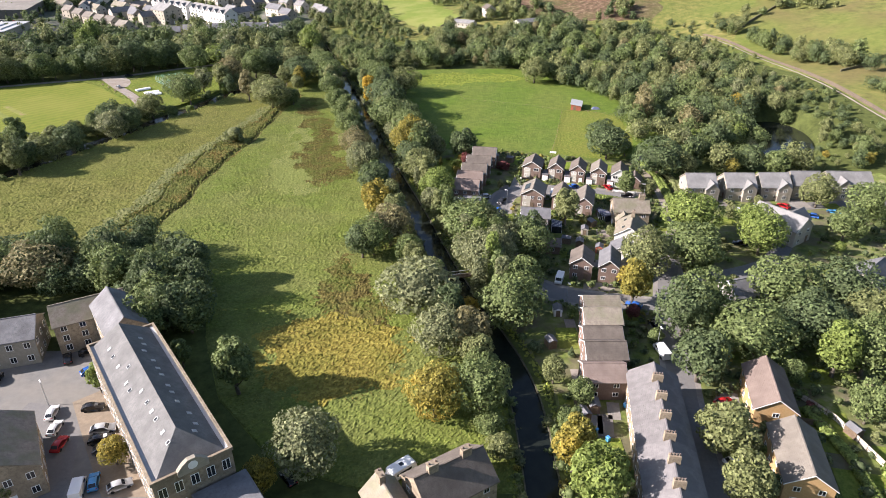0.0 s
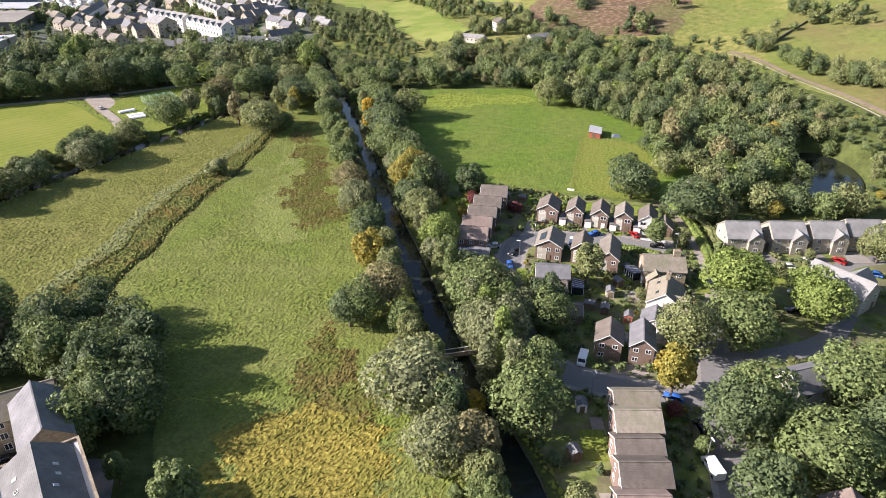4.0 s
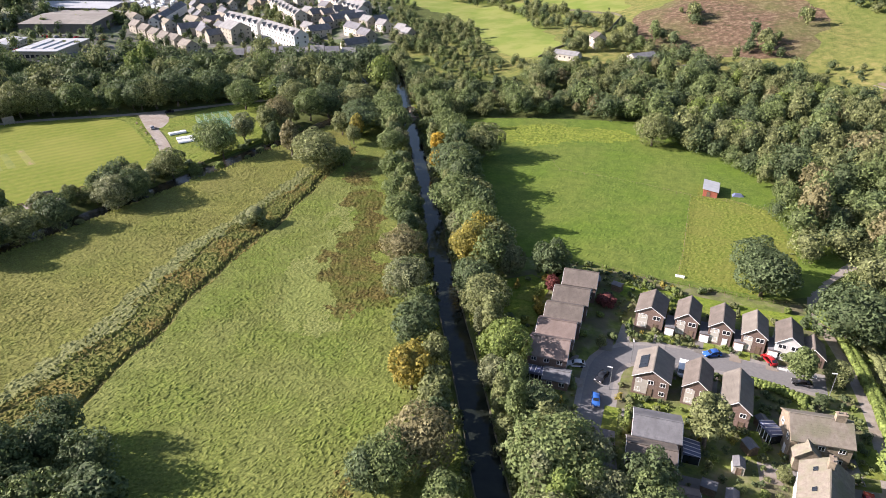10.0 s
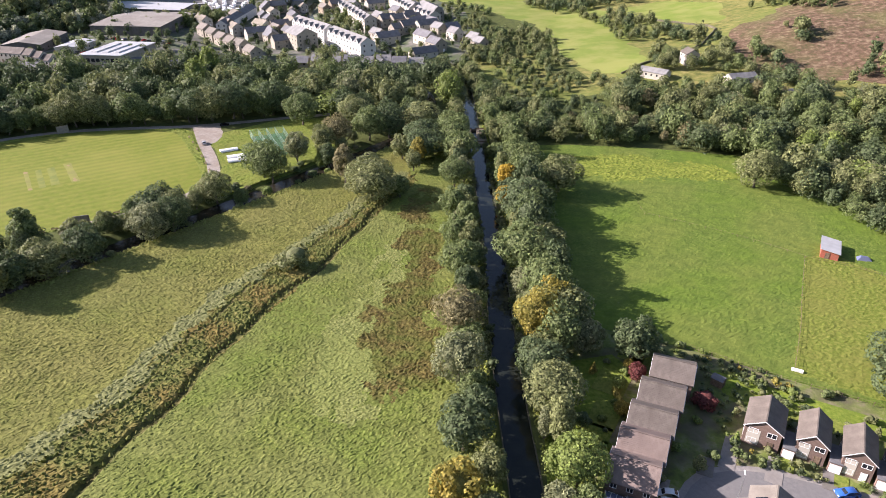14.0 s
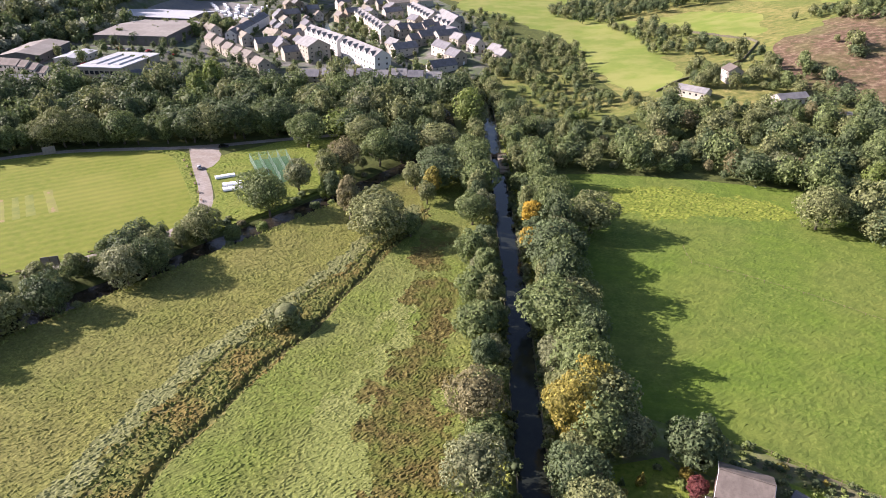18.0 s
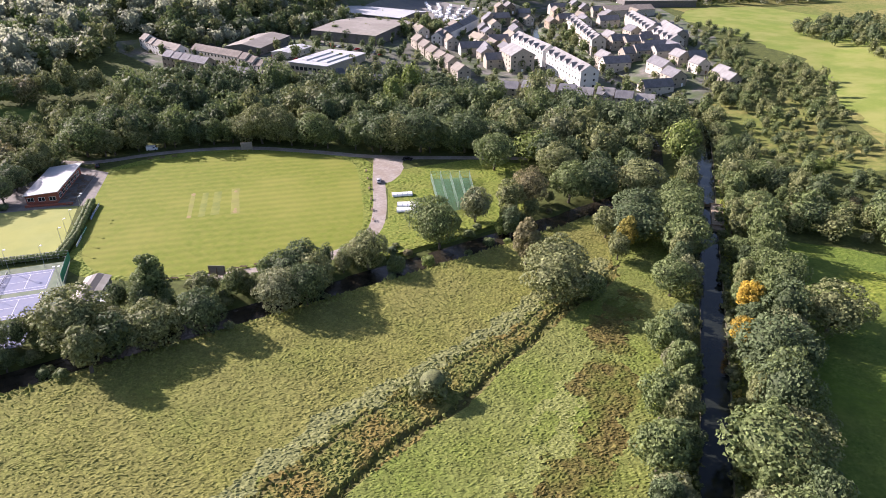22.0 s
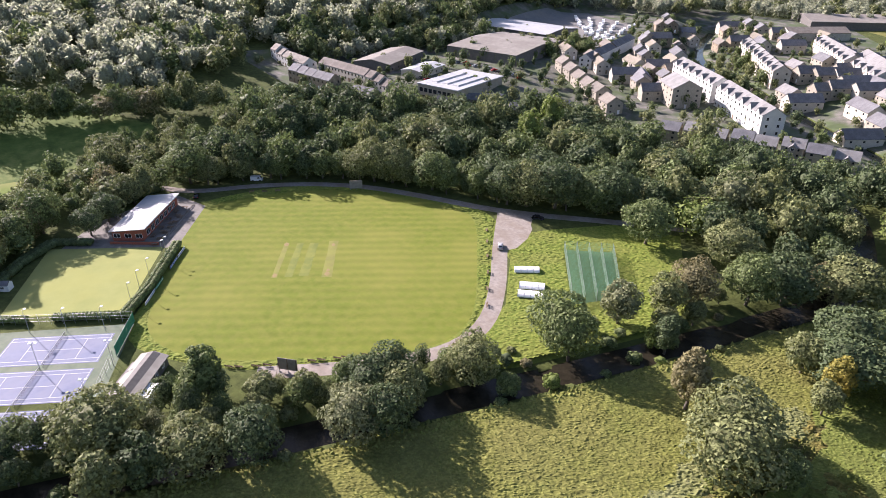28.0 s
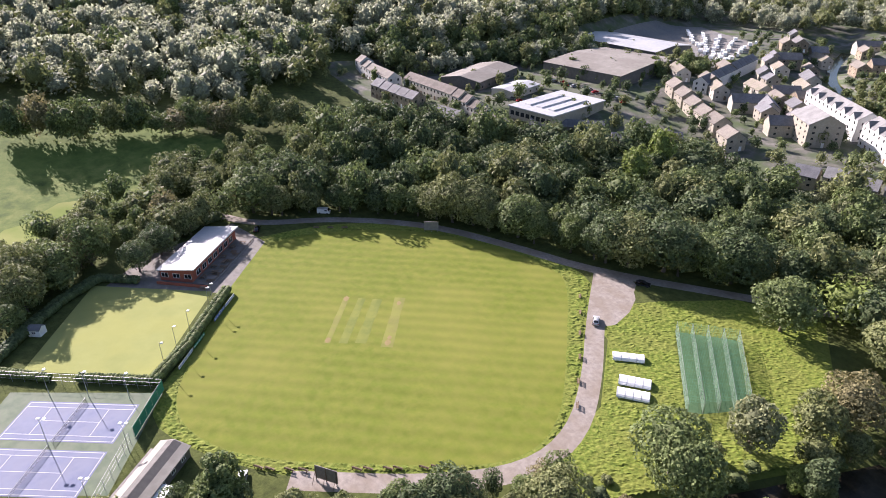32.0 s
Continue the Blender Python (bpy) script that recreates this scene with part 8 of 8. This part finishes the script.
def car_meshes(colour):
    """Body, glazing, wheels and lamps of a hatchback about 4.2 m long."""
    if colour in CARS:
        return CARS[colour]
    side = [(-2.1, 0.35), (-1.95, 0.32), (1.95, 0.32), (2.1, 0.4), (2.08, 0.68), (1.9, 0.80), (0.95, 0.92), (0.35, 1.36), (-0.25, 1.46), (-1.2, 1.42), (-1.85, 1.02), (-2.08, 0.92)]
    body = Shape()
    n = len(side)
    for x, k in ((-0.86, 0.93), (-0.80, 1.0), (0.80, 1.0), (0.86, 0.93)):
        for y, z in side:
            t = 1.0 if z < 0.95 else 0.80
            body.v.append((x * t, y * (1.0 if k == 1.0 else 0.985), 0.32 + (z - 0.32) * (k if z > 0.9 else 1)))
    for r in range(3):
        body.f += [(r * n + i, r * n + (i + 1) % n, (r + 1) * n + (i + 1) % n, (r + 1) * n + i) for i in range(n)]
    body.f += [tuple(range(n)), tuple(range(3 * n, 4 * n))[::-1]]
    screen = Shape().add([(-0.62, 0.92, 0.97), (0.62, 0.92, 0.97), (0.58, 0.42, 1.34), (-0.58, 0.42, 1.34), (-0.62, 0.90, 0.95), (0.62, 0.90, 0.95), (0.58, 0.40, 1.32), (-0.58, 0.40, 1.32)],
                         [(0, 1, 2, 3), (4, 7, 6, 5), (0, 4, 5, 1), (1, 5, 6, 2), (2, 6, 7, 3), (3, 7, 4, 0)])
    rear = Shape().add([(-0.58, -1.88, 1.06), (0.58, -1.88, 1.06), (0.55, -1.30, 1.41), (-0.55, -1.30, 1.41), (-0.58, -1.84, 1.04), (0.58, -1.84, 1.04), (0.55, -1.28, 1.38), (-0.55, -1.28, 1.38)],
                       [(3, 2, 1, 0), (4, 5, 6, 7), (0, 1, 5, 4), (1, 2, 6, 5), (2, 3, 7, 6), (3, 0, 4, 7)])
    sides = []
    for s in (-1, 1):
        sides.append(Shape().add([(s * 0.735, 0.72, 0.98), (s * 0.735, -1.6, 1.0), (s * 0.672, -1.15, 1.34), (s * 0.672, 0.25, 1.32), (s * 0.70, 0.72, 0.98), (s * 0.70, -1.6, 1.0), (s * 0.64, -1.15, 1.34), (s * 0.64, 0.25, 1.32)],
                                 [(0, 1, 2, 3), (7, 6, 5, 4), (0, 4, 5, 1), (1, 5, 6, 2), (2, 6, 7, 3), (3, 7, 4, 0)]))
    wheel = Shape().tube((-0.1, 0, 0), (0.1, 0, 0), 0.32, n=14)
    lamp = Shape().box(-0.18, 0.18, -0.04, 0.04, -0.07, 0.07, taper=0.02)
    g = [x.mesh("window", M["glass"]) for x in (screen, rear, *sides)]
    CARS[colour] = (body.mesh("body", M["paint " + colour], True), g, wheel.mesh("wheel", M["tyre"]), lamp.mesh("headlight", M["lamp_clear"]), lamp.mesh("tail_light", M["lamp_red"]))
    return CARS[colour]


def car(x, y, rz, colour, where, name="car", scale=1.0, group="parked cars"):
    body, glass, wheel, head, tail = car_meshes(colour)
    ob = thing(name, f"{colour} {'hatchback' if scale < 1.05 else 'large estate car'} parked {where}", "car", group=group)
    ob.matrix_basis = Matrix.LocRotScale((x, y, gz(x, y) + 0.03), Euler((0, 0, radians(rz))), (scale, scale, scale))
    part("body", body, None, ob)
    for g in glass:
        part("window", g, None, ob)
    for sx in (-0.78, 0.78):
        for sy in (-1.3, 1.32):
            part("wheel", wheel, None, ob, m=pose(sx, sy, 0.32))
        part("headlight", head, None, ob, m=pose(sx * 0.75, 2.08, 0.66))
        part("tail_light", tail, None, ob, m=pose(sx * 0.8, -2.08, 0.82))


def van(x, y, rz, where, length=5.0, name="van", windows=True):
    ob = thing(name, f"white {name.replace('_', ' ')} parked {where}", "van", pose(x, y, gz(x, y), 0, 0, rz), "parked vans")
    h = length / 2
    out = [(-h, 0.35), (h, 0.35), (h, 0.95), (h * 0.82, 1.1), (h * 0.62, 1.95), (-h, 2.05)]
    part("body", Shape().extrude(out, -0.95, 0.95, pose(0, 0, 0, 0, 0, 90)), M["paint white"], ob)
    part("windscreen", Shape().add([(-0.8, h * 0.83, 1.15), (0.8, h * 0.83, 1.15), (0.75, h * 0.66, 1.85), (-0.75, h * 0.66, 1.85)], [(0, 1, 2, 3)]), M["glass"], ob, m=pose(0, 0.03, 0.02))
    for s in (-1, 1):
        part("side_window", Shape().box(s * 0.96 - 0.02, s * 0.96 + 0.02, h * 0.2, h * 0.55, 1.2, 1.7), M["glass"], ob)
        for yy in (-h * 0.6, h * 0.6):
            part("wheel", Shape().tube((s * 0.85 - 0.12, yy, 0.34), (s * 0.85 + 0.12, yy, 0.34), 0.34, n=14), M["tyre"], ob)


CARAVAN = {}


def caravan(x, y, rz, where, group="caravans", detail=True):
    if not CARAVAN:
        out = [(-2.6, 0.45), (2.5, 0.45), (2.75, 0.9), (2.45, 2.2), (2.1, 2.45), (-2.2, 2.5), (-2.55, 2.25), (-2.7, 1.0)]
        CARAVAN["body"] = Shape().extrude(out, -1.1, 1.1, pose(0, 0, 0, 0, 0, 90)).mesh("body", M["white"])
        CARAVAN["side"] = Shape().box(-1.13, 1.13, -1.7, 1.5, 1.3, 1.85).mesh("window_band", M["glass"])
        CARAVAN["wheel"] = Shape().tube((-1.12, 0, 0.32), (-0.9, 0, 0.32), 0.32, n=12).mesh("wheel", M["tyre"])
        CARAVAN["bar"] = Shape().tube((0, 2.6, 0.45), (0, 3.6, 0.42), 0.05, n=6).mesh("tow_bar", M["metal"])
        CARAVAN["hatch"] = Shape().box(-0.4, 0.4, -0.4, 0.4, 2.42, 2.56, taper=0.06).mesh("roof_hatch", M["glass"])
    ob = thing("caravan", f"white touring caravan parked {where}", "caravan", pose(x, y, gz(x, y), 0, 0, rz), group)
    part("body", CARAVAN["body"], None, ob)
    part("window_band", CARAVAN["side"], None, ob)
    if detail:
        part("wheel", CARAVAN["wheel"], None, ob)
        part("wheel", CARAVAN["wheel"], None, ob, m=pose(2.02, 0, 0))
        part("tow_bar", CARAVAN["bar"], None, ob)
        part("roof_hatch", CARAVAN["hatch"], None, ob)


for x, y, rz, c in ((14.0, 203.2, 95, "white"), (17.9, 191.6, 175, "blue"), (45.5, 211.8, 108, "blue"), (58.0, 211.4, 20, "red"), (62.8, 204.0, 80, "black"), (16.6, 168.6, 0, "grey"), (19.6, 199.5, 150, "black"), (63.9, 172.0, -20, "red")):
    car(x, y, rz, c, "on the estate street")
van(37.6, 204.4, 165, "on the estate street", 4.6)
van(31.0, 148.4, 160, "in the lane below the estate", 4.4)
for x, y, rz, c in ((45.3, 91.3, -8, "white"), (47.0, 102.4, -8, "red"), (46.4, 97.4, -8, "black"), (43.6, 80.0, -8, "red"), (56.6, 100.4, -70, "red"), (52.7, 84.9, -75, "white"), (50.4, 127.5, 12, "black"), (47.6, 136.0, 60, "blue"), (56.5, 82.2, -75, "grey")):
    car(x, y, rz, c, "on the terrace road")
van(44.6, 86.0, -8, "on the terrace road", 4.8)
van(49.0, 117.0, 8, "at the head of the terrace road", 5.4)
for x, y, rz, c, s in ((-77.3, 97.3, 10, "white", 1.0), (-74.5, 93.1, 5, "white", 1.0), (-71.5, 89.0, 0, "red", 1.0), (-60.9, 80.1, 20, "light blue", 1.0), (-56.0, 79.3, -60, "silver", 1.0), (-69.9, 98.9, -80, "black", 1.0),
                       (-65.1, 92.9, -75, "silver", 1.1), (-64.2, 90.2, -75, "black", 1.1), (-62.4, 87.6, -75, "grey", 1.0), (-75.9, 110.4, -50, "blue", 1.0), (-27.2, 81.0, 40, "black", 1.0), (-83.0, 114.5, 30, "black", 1.0), (-79.5, 117.0, -60, "black", 1.0), (-94.5, 107.5, 15, "black", 1.0)):
    car(x, y, rz, c, "in the mill yard", scale=s)
van(-62.8, 78.5, 15, "in the mill yard", 4.8)
caravan(-7.4, 82.4, -50, "beside the canal house", "")
for x, y, rz, c in ((-175.3, 349.5, 40, "silver"), (-180.5, 374.6, -60, "black"), (-177.0, 254.6, 60, "silver"), (-279.5, 297.0, 60, "black")):
    car(x, y, rz, c, "by the cricket ground track")
van(-279.2, 321.7, -40, "on the track behind the cricket ground", 4.6)
for x, y, rz, c in ((87.5, 169.1, 70, "black"), (96.0, 192.0, 85, "silver"), (118.0, 188.0, 60, "blue"), (92.0, 178.0, 70, "white"), (104.0, 196.0, 85, "silver"), (112.5, 195.5, 30, "red"), (126.5, 190.5, 30, "light blue"), (88.0, 239.0, 60, "red")):
    car(x, y, rz, c, "on the close below the pond")
rng = random.Random(31)
for i in range(60):
    u, v = (i % 5 + 0.5) / 5, (i // 5 + 0.5) / 12
    x0, y0, x1, y1 = -346 - 66 * v, 630 + 66 * v, -314 - 24 * v, 610 + 84 * v
    if rng.random() < 0.12:
        continue
    caravan(x0 + (x1 - x0) * u + rng.uniform(-1.5, 1.5), y0 + (y1 - y0) * u + rng.uniform(-1.5, 1.5), 35 + rng.uniform(-9, 9), "in the caravan storage yard", detail=False)
for i in range(22):
    x, y = -345 + (i % 11) * 5.0, 455 + (i // 11) * 42 + rng.uniform(-2, 2)
    car(x, y, rng.choice((0, 5, 90)), rng.choice(("white", "silver", "black", "red", "grey")), "on the trading estate", group="estate cars")

# ---- estate clutter ----
for x, y, rz, g in ((48.5, 119.0, 190, ""), (31.1, 137.8, 200, ""), (26.5, 206.0, 0, ""), (67.5, 201.0, 90, ""), (21.0, 196.0, 80, ""), (-79.5, 100.0, 40, "")):
    ob = thing("street_lamp", "slim grey street lamp beside the road", "street light", pose(x, y, gz(x, y), 0, 0, rz), "street lamps")
    part("column", Shape().tube((0, 0, -0.2), (0, 0, 6), 0.08, 0.05, 8), M["metal"], ob)
    part("lamp_head", Shape().box(-0.12, 0.12, -0.1, 1.0, 5.95, 6.1, taper=0.03), M["white"], ob)


def garden_shed(x, y, rz, mat, roof, size=(2.0, 2.6)):
    w, l = size
    ob = thing("garden_shed", "small timber garden shed in a back garden", "shed", pose(x, y, gz(x, y), 0, 0, rz), "garden sheds")
    part("wall", Shape().extrude([(-w / 2, -0.2), (w / 2, -0.2), (w / 2, 1.9), (0, 2.4), (-w / 2, 1.9)], -l / 2, l / 2), M[mat], ob)
    part("roof", gable_roof(w, l, 1.9, 2.4, 0.15, 0.08), M[roof], ob)
    door(ob, "S", 0, 0.8, 1.7, (w / 2, l / 2), "timber")


for x, y, rz, mat in ((46.3, 181.8, 20, "timber"), (43.0, 176.6, -10, "cream"), (50.5, 189.0, 15, "timber"), (40.0, 168.5, -15, "timber"), (45.0, 165.0, -15, "redbrick"), (36.5, 170.5, 70, "timber"), (20.5, 240.0, -10, "brick"), (26.0, 238.0, 60, "timber"),
                      (27.5, 96.5, 20, "timber"), (26.0, 88.0, 10, "timber"), (24.5, 120.0, 15, "timber"), (28.0, 133.0, 0, "white"), (30.0, 99.0, 0, "brick"), (78.0, 92.0, 20, "timber"), (58.5, 158.0, 30, "timber"), (63.5, 190.0, -10, "timber")):
    garden_shed(x, y, rz, mat, "slate")


def conservatory(x, y, rz, roof="court_blue"):
    ob = thing("conservatory", "white-framed glazed conservatory with bluish roof", "conservatory", pose(x, y, gz(x, y), 0, 0, rz), "conservatories")
    part("glazing", Shape().box(-1.5, 1.5, -1.9, 1.9, 0, 2.1), M["glass"], ob)
    part("roof", Shape().extrude([(-1.6, 2.1), (1.6, 2.1), (1.6, 2.2), (-1.6, 2.75)], -2.0, 2.0), M[roof], ob)
    for k in range(5):
        yy = -2.0 + k * 1.0
        part("glazing_bar", Shape().extrude([(-1.62, 2.78), (1.62, 2.22), (1.62, 2.28), (-1.62, 2.84)], yy - 0.05, yy + 0.05), M["white"], ob)
        for s in (-1.52, 1.52):
            part("frame_post", Shape().box(s - 0.05, s + 0.05, yy * 0.95 - 0.05, yy * 0.95 + 0.05, 0, 2.1), M["white"], ob)


conservatory(5.0, 197.6, 80)
conservatory(34.8, 178.6, -8)
conservatory(51.4, 186.4, 20)
house(9.6, 196.4, -98, 4.2, 5.4, 2.4, 3.4, "brick", "slate", "NEW", 1, 2, 2, "below the staggered row", name="annex")
# drives, patios and garden walls
PAVED = ((21.5, 212.4, -10, 3, 5), (26.4, 217.5, -15, 3, 10), (12.6, 205.5, -10, 4, 4), (41.0, 158.5, -14, 5, 4), (48.8, 176.5, -8, 4, 5), (63.5, 179.5, -5, 4, 7), (70.2, 103.5, -13, 3, 4), (31.5, 94.5, -9, 3, 6), (24.5, 94.0, -9, 3, 3), (69.0, 87.0, -13, 2.5, 8), (30.5, 128.0, 0, 2.5, 5), (34, 214.6, -15, 3, 7), (43.5, 214.6, -15, 2.6, 5), (51, 212.5, -15, 2.6, 5), (58.5, 210.5, -15, 2.6, 5), (27.0, 188.5, -8, 8, 2.5), (13.0, 197.6, -8, 5, 3), (35, 204.3, -14, 3, 5), (43.2, 201.0, -14, 2.6, 7), (33.5, 171.5, -10, 4, 4), (55.0, 177.5, -5, 7, 4),
         (50, 157.0, -20, 5, 3), (41, 145.6, -12, 8, 4), (29.5, 108.0, 0, 4, 7), (28.5, 95.0, -9, 5, 5), (27.5, 84.0, -9, 6, 7), (57.6, 101.2, -13, 5, 6), (56.0, 84.5, -13, 5, 4), (94.0, 197.6, 0, 6, 7), (107.0, 197.8, 0, 6, 7), (119.0, 198.4, 0, 6, 7), (34.0, 98.5, -8, 2.5, 5))
for x, y, rz, w, l in PAVED:
    s = Shape()
    rr = random.Random(int(x * 3 + y))
    s.box(-w / 2, w / 2, -l / 2, l / 2, -0.1, 0.06)
    solid("paving", s, M[rr.choice(("paving", "club", "gravel"))], "worn paved drive or patio between gardens", "paving", "drives", "structure", pose(x, y, gz(x, y), 0, 0, rz))
LAWNS = ((3.5, 233, -15, 7, 9), (0.5, 214.5, -12, 6, 8), (-1.5, 203.5, -10, 5, 7), (7.5, 243.5, -15, 6, 4), (36.4, 216.6, -15, 2.6, 3.4), (45.4, 214.8, -15, 2.4, 3.2), (53.0, 212.8, -15, 2.4, 3.2), (29.8, 191.6, -14, 5, 3.6), (38.5, 190.2, -14, 4, 3.4), (36.5, 163.5, -12, 5, 5), (52.5, 150.5, -12, 3, 5), (68.5, 182, -5, 4, 8), (84, 196, 0, 5, 5), (89.5, 185, 10, 6, 5), (129, 196, 0, 5, 5), (70.5, 118, -10, 6, 5), (83, 84, -13, 8, 9), (12.0, 243, -15, 8, 5), (2.5, 222, -15, 6, 9), (0.5, 211, -15, 6, 7), (38, 187.5, -14, 7, 4), (47.5, 183.5, 0, 4, 8), (20.6, 187, -10, 3, 7), (29, 123, 0, 5, 8), (46, 131.5, 0, 6, 6), (74, 93, -13, 9, 12), (73, 78, -13, 9, 10), (78, 110, -10, 10, 6), (25, 101, 0, 3, 5), (31, 89, 0, 5, 4), (65, 228.5, -15, 8, 5), (40, 232.5, -15, 24, 5))
for x, y, rz, w, l in LAWNS:
    solid("lawn", Shape().box(-w / 2, w / 2, -l / 2, l / 2, -0.1, 0.08), M["verge"], "small mown back-garden lawn", "lawn", "lawns", "structure", pose(x, y, gz(x, y), 0, 0, rz))
fence([(70.5, 106), (76.5, 96), (79, 84), (80, 74)], 1.6, 2.0, "sandy timber panel fence between gardens", "cream", 2, "garden fences", "timber")
fence([(66.0, 96), (75, 93.5)], 1.6, 2.0, "timber panel fence between gardens", "timber", 2, "garden fences", "timber")
fence([(44.0, 139.0), (49, 131.0), (47.5, 122.0)], 0.9, 2.5, "low boundary fence by the lane", "dark_stone", 2, "garden fences", "timber")
fence([(59.0, 208.6), (67.5, 206.4)], 0.9, 2.0, "low white garden wall by the street", "white", 2, "garden fences", "white")
for k, (x, y) in enumerate(((22.5, 86.5), (30.2, 79.5), (30.6, 84.8), (31.0, 90.4), (27.4, 103.2), (36.5, 99.6), (29.2, 92.6))):
    b = thing("wheelie_bin", "blue plastic wheelie bin in a back yard", "bin", pose(x, y, gz(x, y), 0, 0, 10 * k), "wheelie bins")
    part("bin_body", Shape().box(-0.29, 0.29, -0.35, 0.35, 0.05, 1.0, taper=-0.04), M["paint light blue"], b)
    part("lid", Shape().box(-0.34, 0.34, -0.42, 0.42, 1.0, 1.08, taper=0.05), M["paint light blue"], b)

# shrubs in the gardens
BUILT = [(o.location.x, o.location.y) for o in scene.objects if o.type == 'EMPTY' and o.name.split(".")[0] in ("house", "garage", "garden_shed", "conservatory", "annex")]
AREAS = ((ESTATE, 4.6), (ESTATE_E, 7.5))
roads = (ROAD_1, ROAD_2, ROAD_3, LANE)
for poly, gap in AREAS:
    xs, ys = [p[0] for p in poly], [p[1] for p in poly]
    y = min(ys)
    while y < max(ys):
        x = min(xs)
        while x < max(xs):
            px, py = x + tree_rng.uniform(-1.8, 1.8), y + tree_rng.uniform(-1.8, 1.8)
            q = (np.array([px]), np.array([py]))
            if inside(*q, poly)[0] and min(away(*q, r)[0] for r in roads) > 4.2 and away(*q, CANAL)[0] > 6 and all(math.hypot(px - bx, py - by) > 5.4 for bx, by in BUILT) and tree_rng.random() < 0.62 and px < 150:
                big = tree_rng.random() < 0.2
                tree(px, py, "round" if big else tree_rng.choice(("shrub", "shrub", "shrub", "fir")), pick(((0, 3), (1, 3), (2, 2), (5, 2), (4, 1), (8, 0.3))), tree_rng.uniform(0.3, 0.5) if big else tree_rng.uniform(0.5, 1.1), "in a garden", "garden shrubs")
            x += gap
        y += gap

# low planting in the borders of the gardens
def planting(poly, spacing, sizes, leaves, label, seed):
    holes = [band(ROAD_1, 3.6), band(ROAD_2, 3.8), band(ROAD_3, 3.2), band(LANE, 2.2)]
    for o in list(scene.objects):
        if o.type == 'EMPTY' and o.name.split(".")[0] in ("house", "garage", "garden_shed", "conservatory", "annex", "car", "van", "mill") and o.location.y < 260 and o.location.x > -20:
            r = 5.6 if o.name.startswith("house") else 2.8
            holes.append([(o.location.x + r * math.cos(a), o.location.y + r * math.sin(a)) for a in (0.4, 1.2, 2.0, 2.8, 3.5, 4.3, 5.1, 5.9)])
    wood("border_planting", poly, spacing, sizes, leaves, label, seed, holes=holes, clump=-0.2, kinds=PLANT)


planting(ESTATE, 2.5, (0.09, 0.24), ((0, 2), (1, 3), (2, 3), (5, 1.5), (4, 0.4)), "shrubs and borders filling the estate gardens", 71)
planting(ESTATE_E, 4.2, (0.12, 0.4), ((0, 2), (1, 3), (2, 3), (5, 1.5)), "shrubs and small trees between the houses", 72)
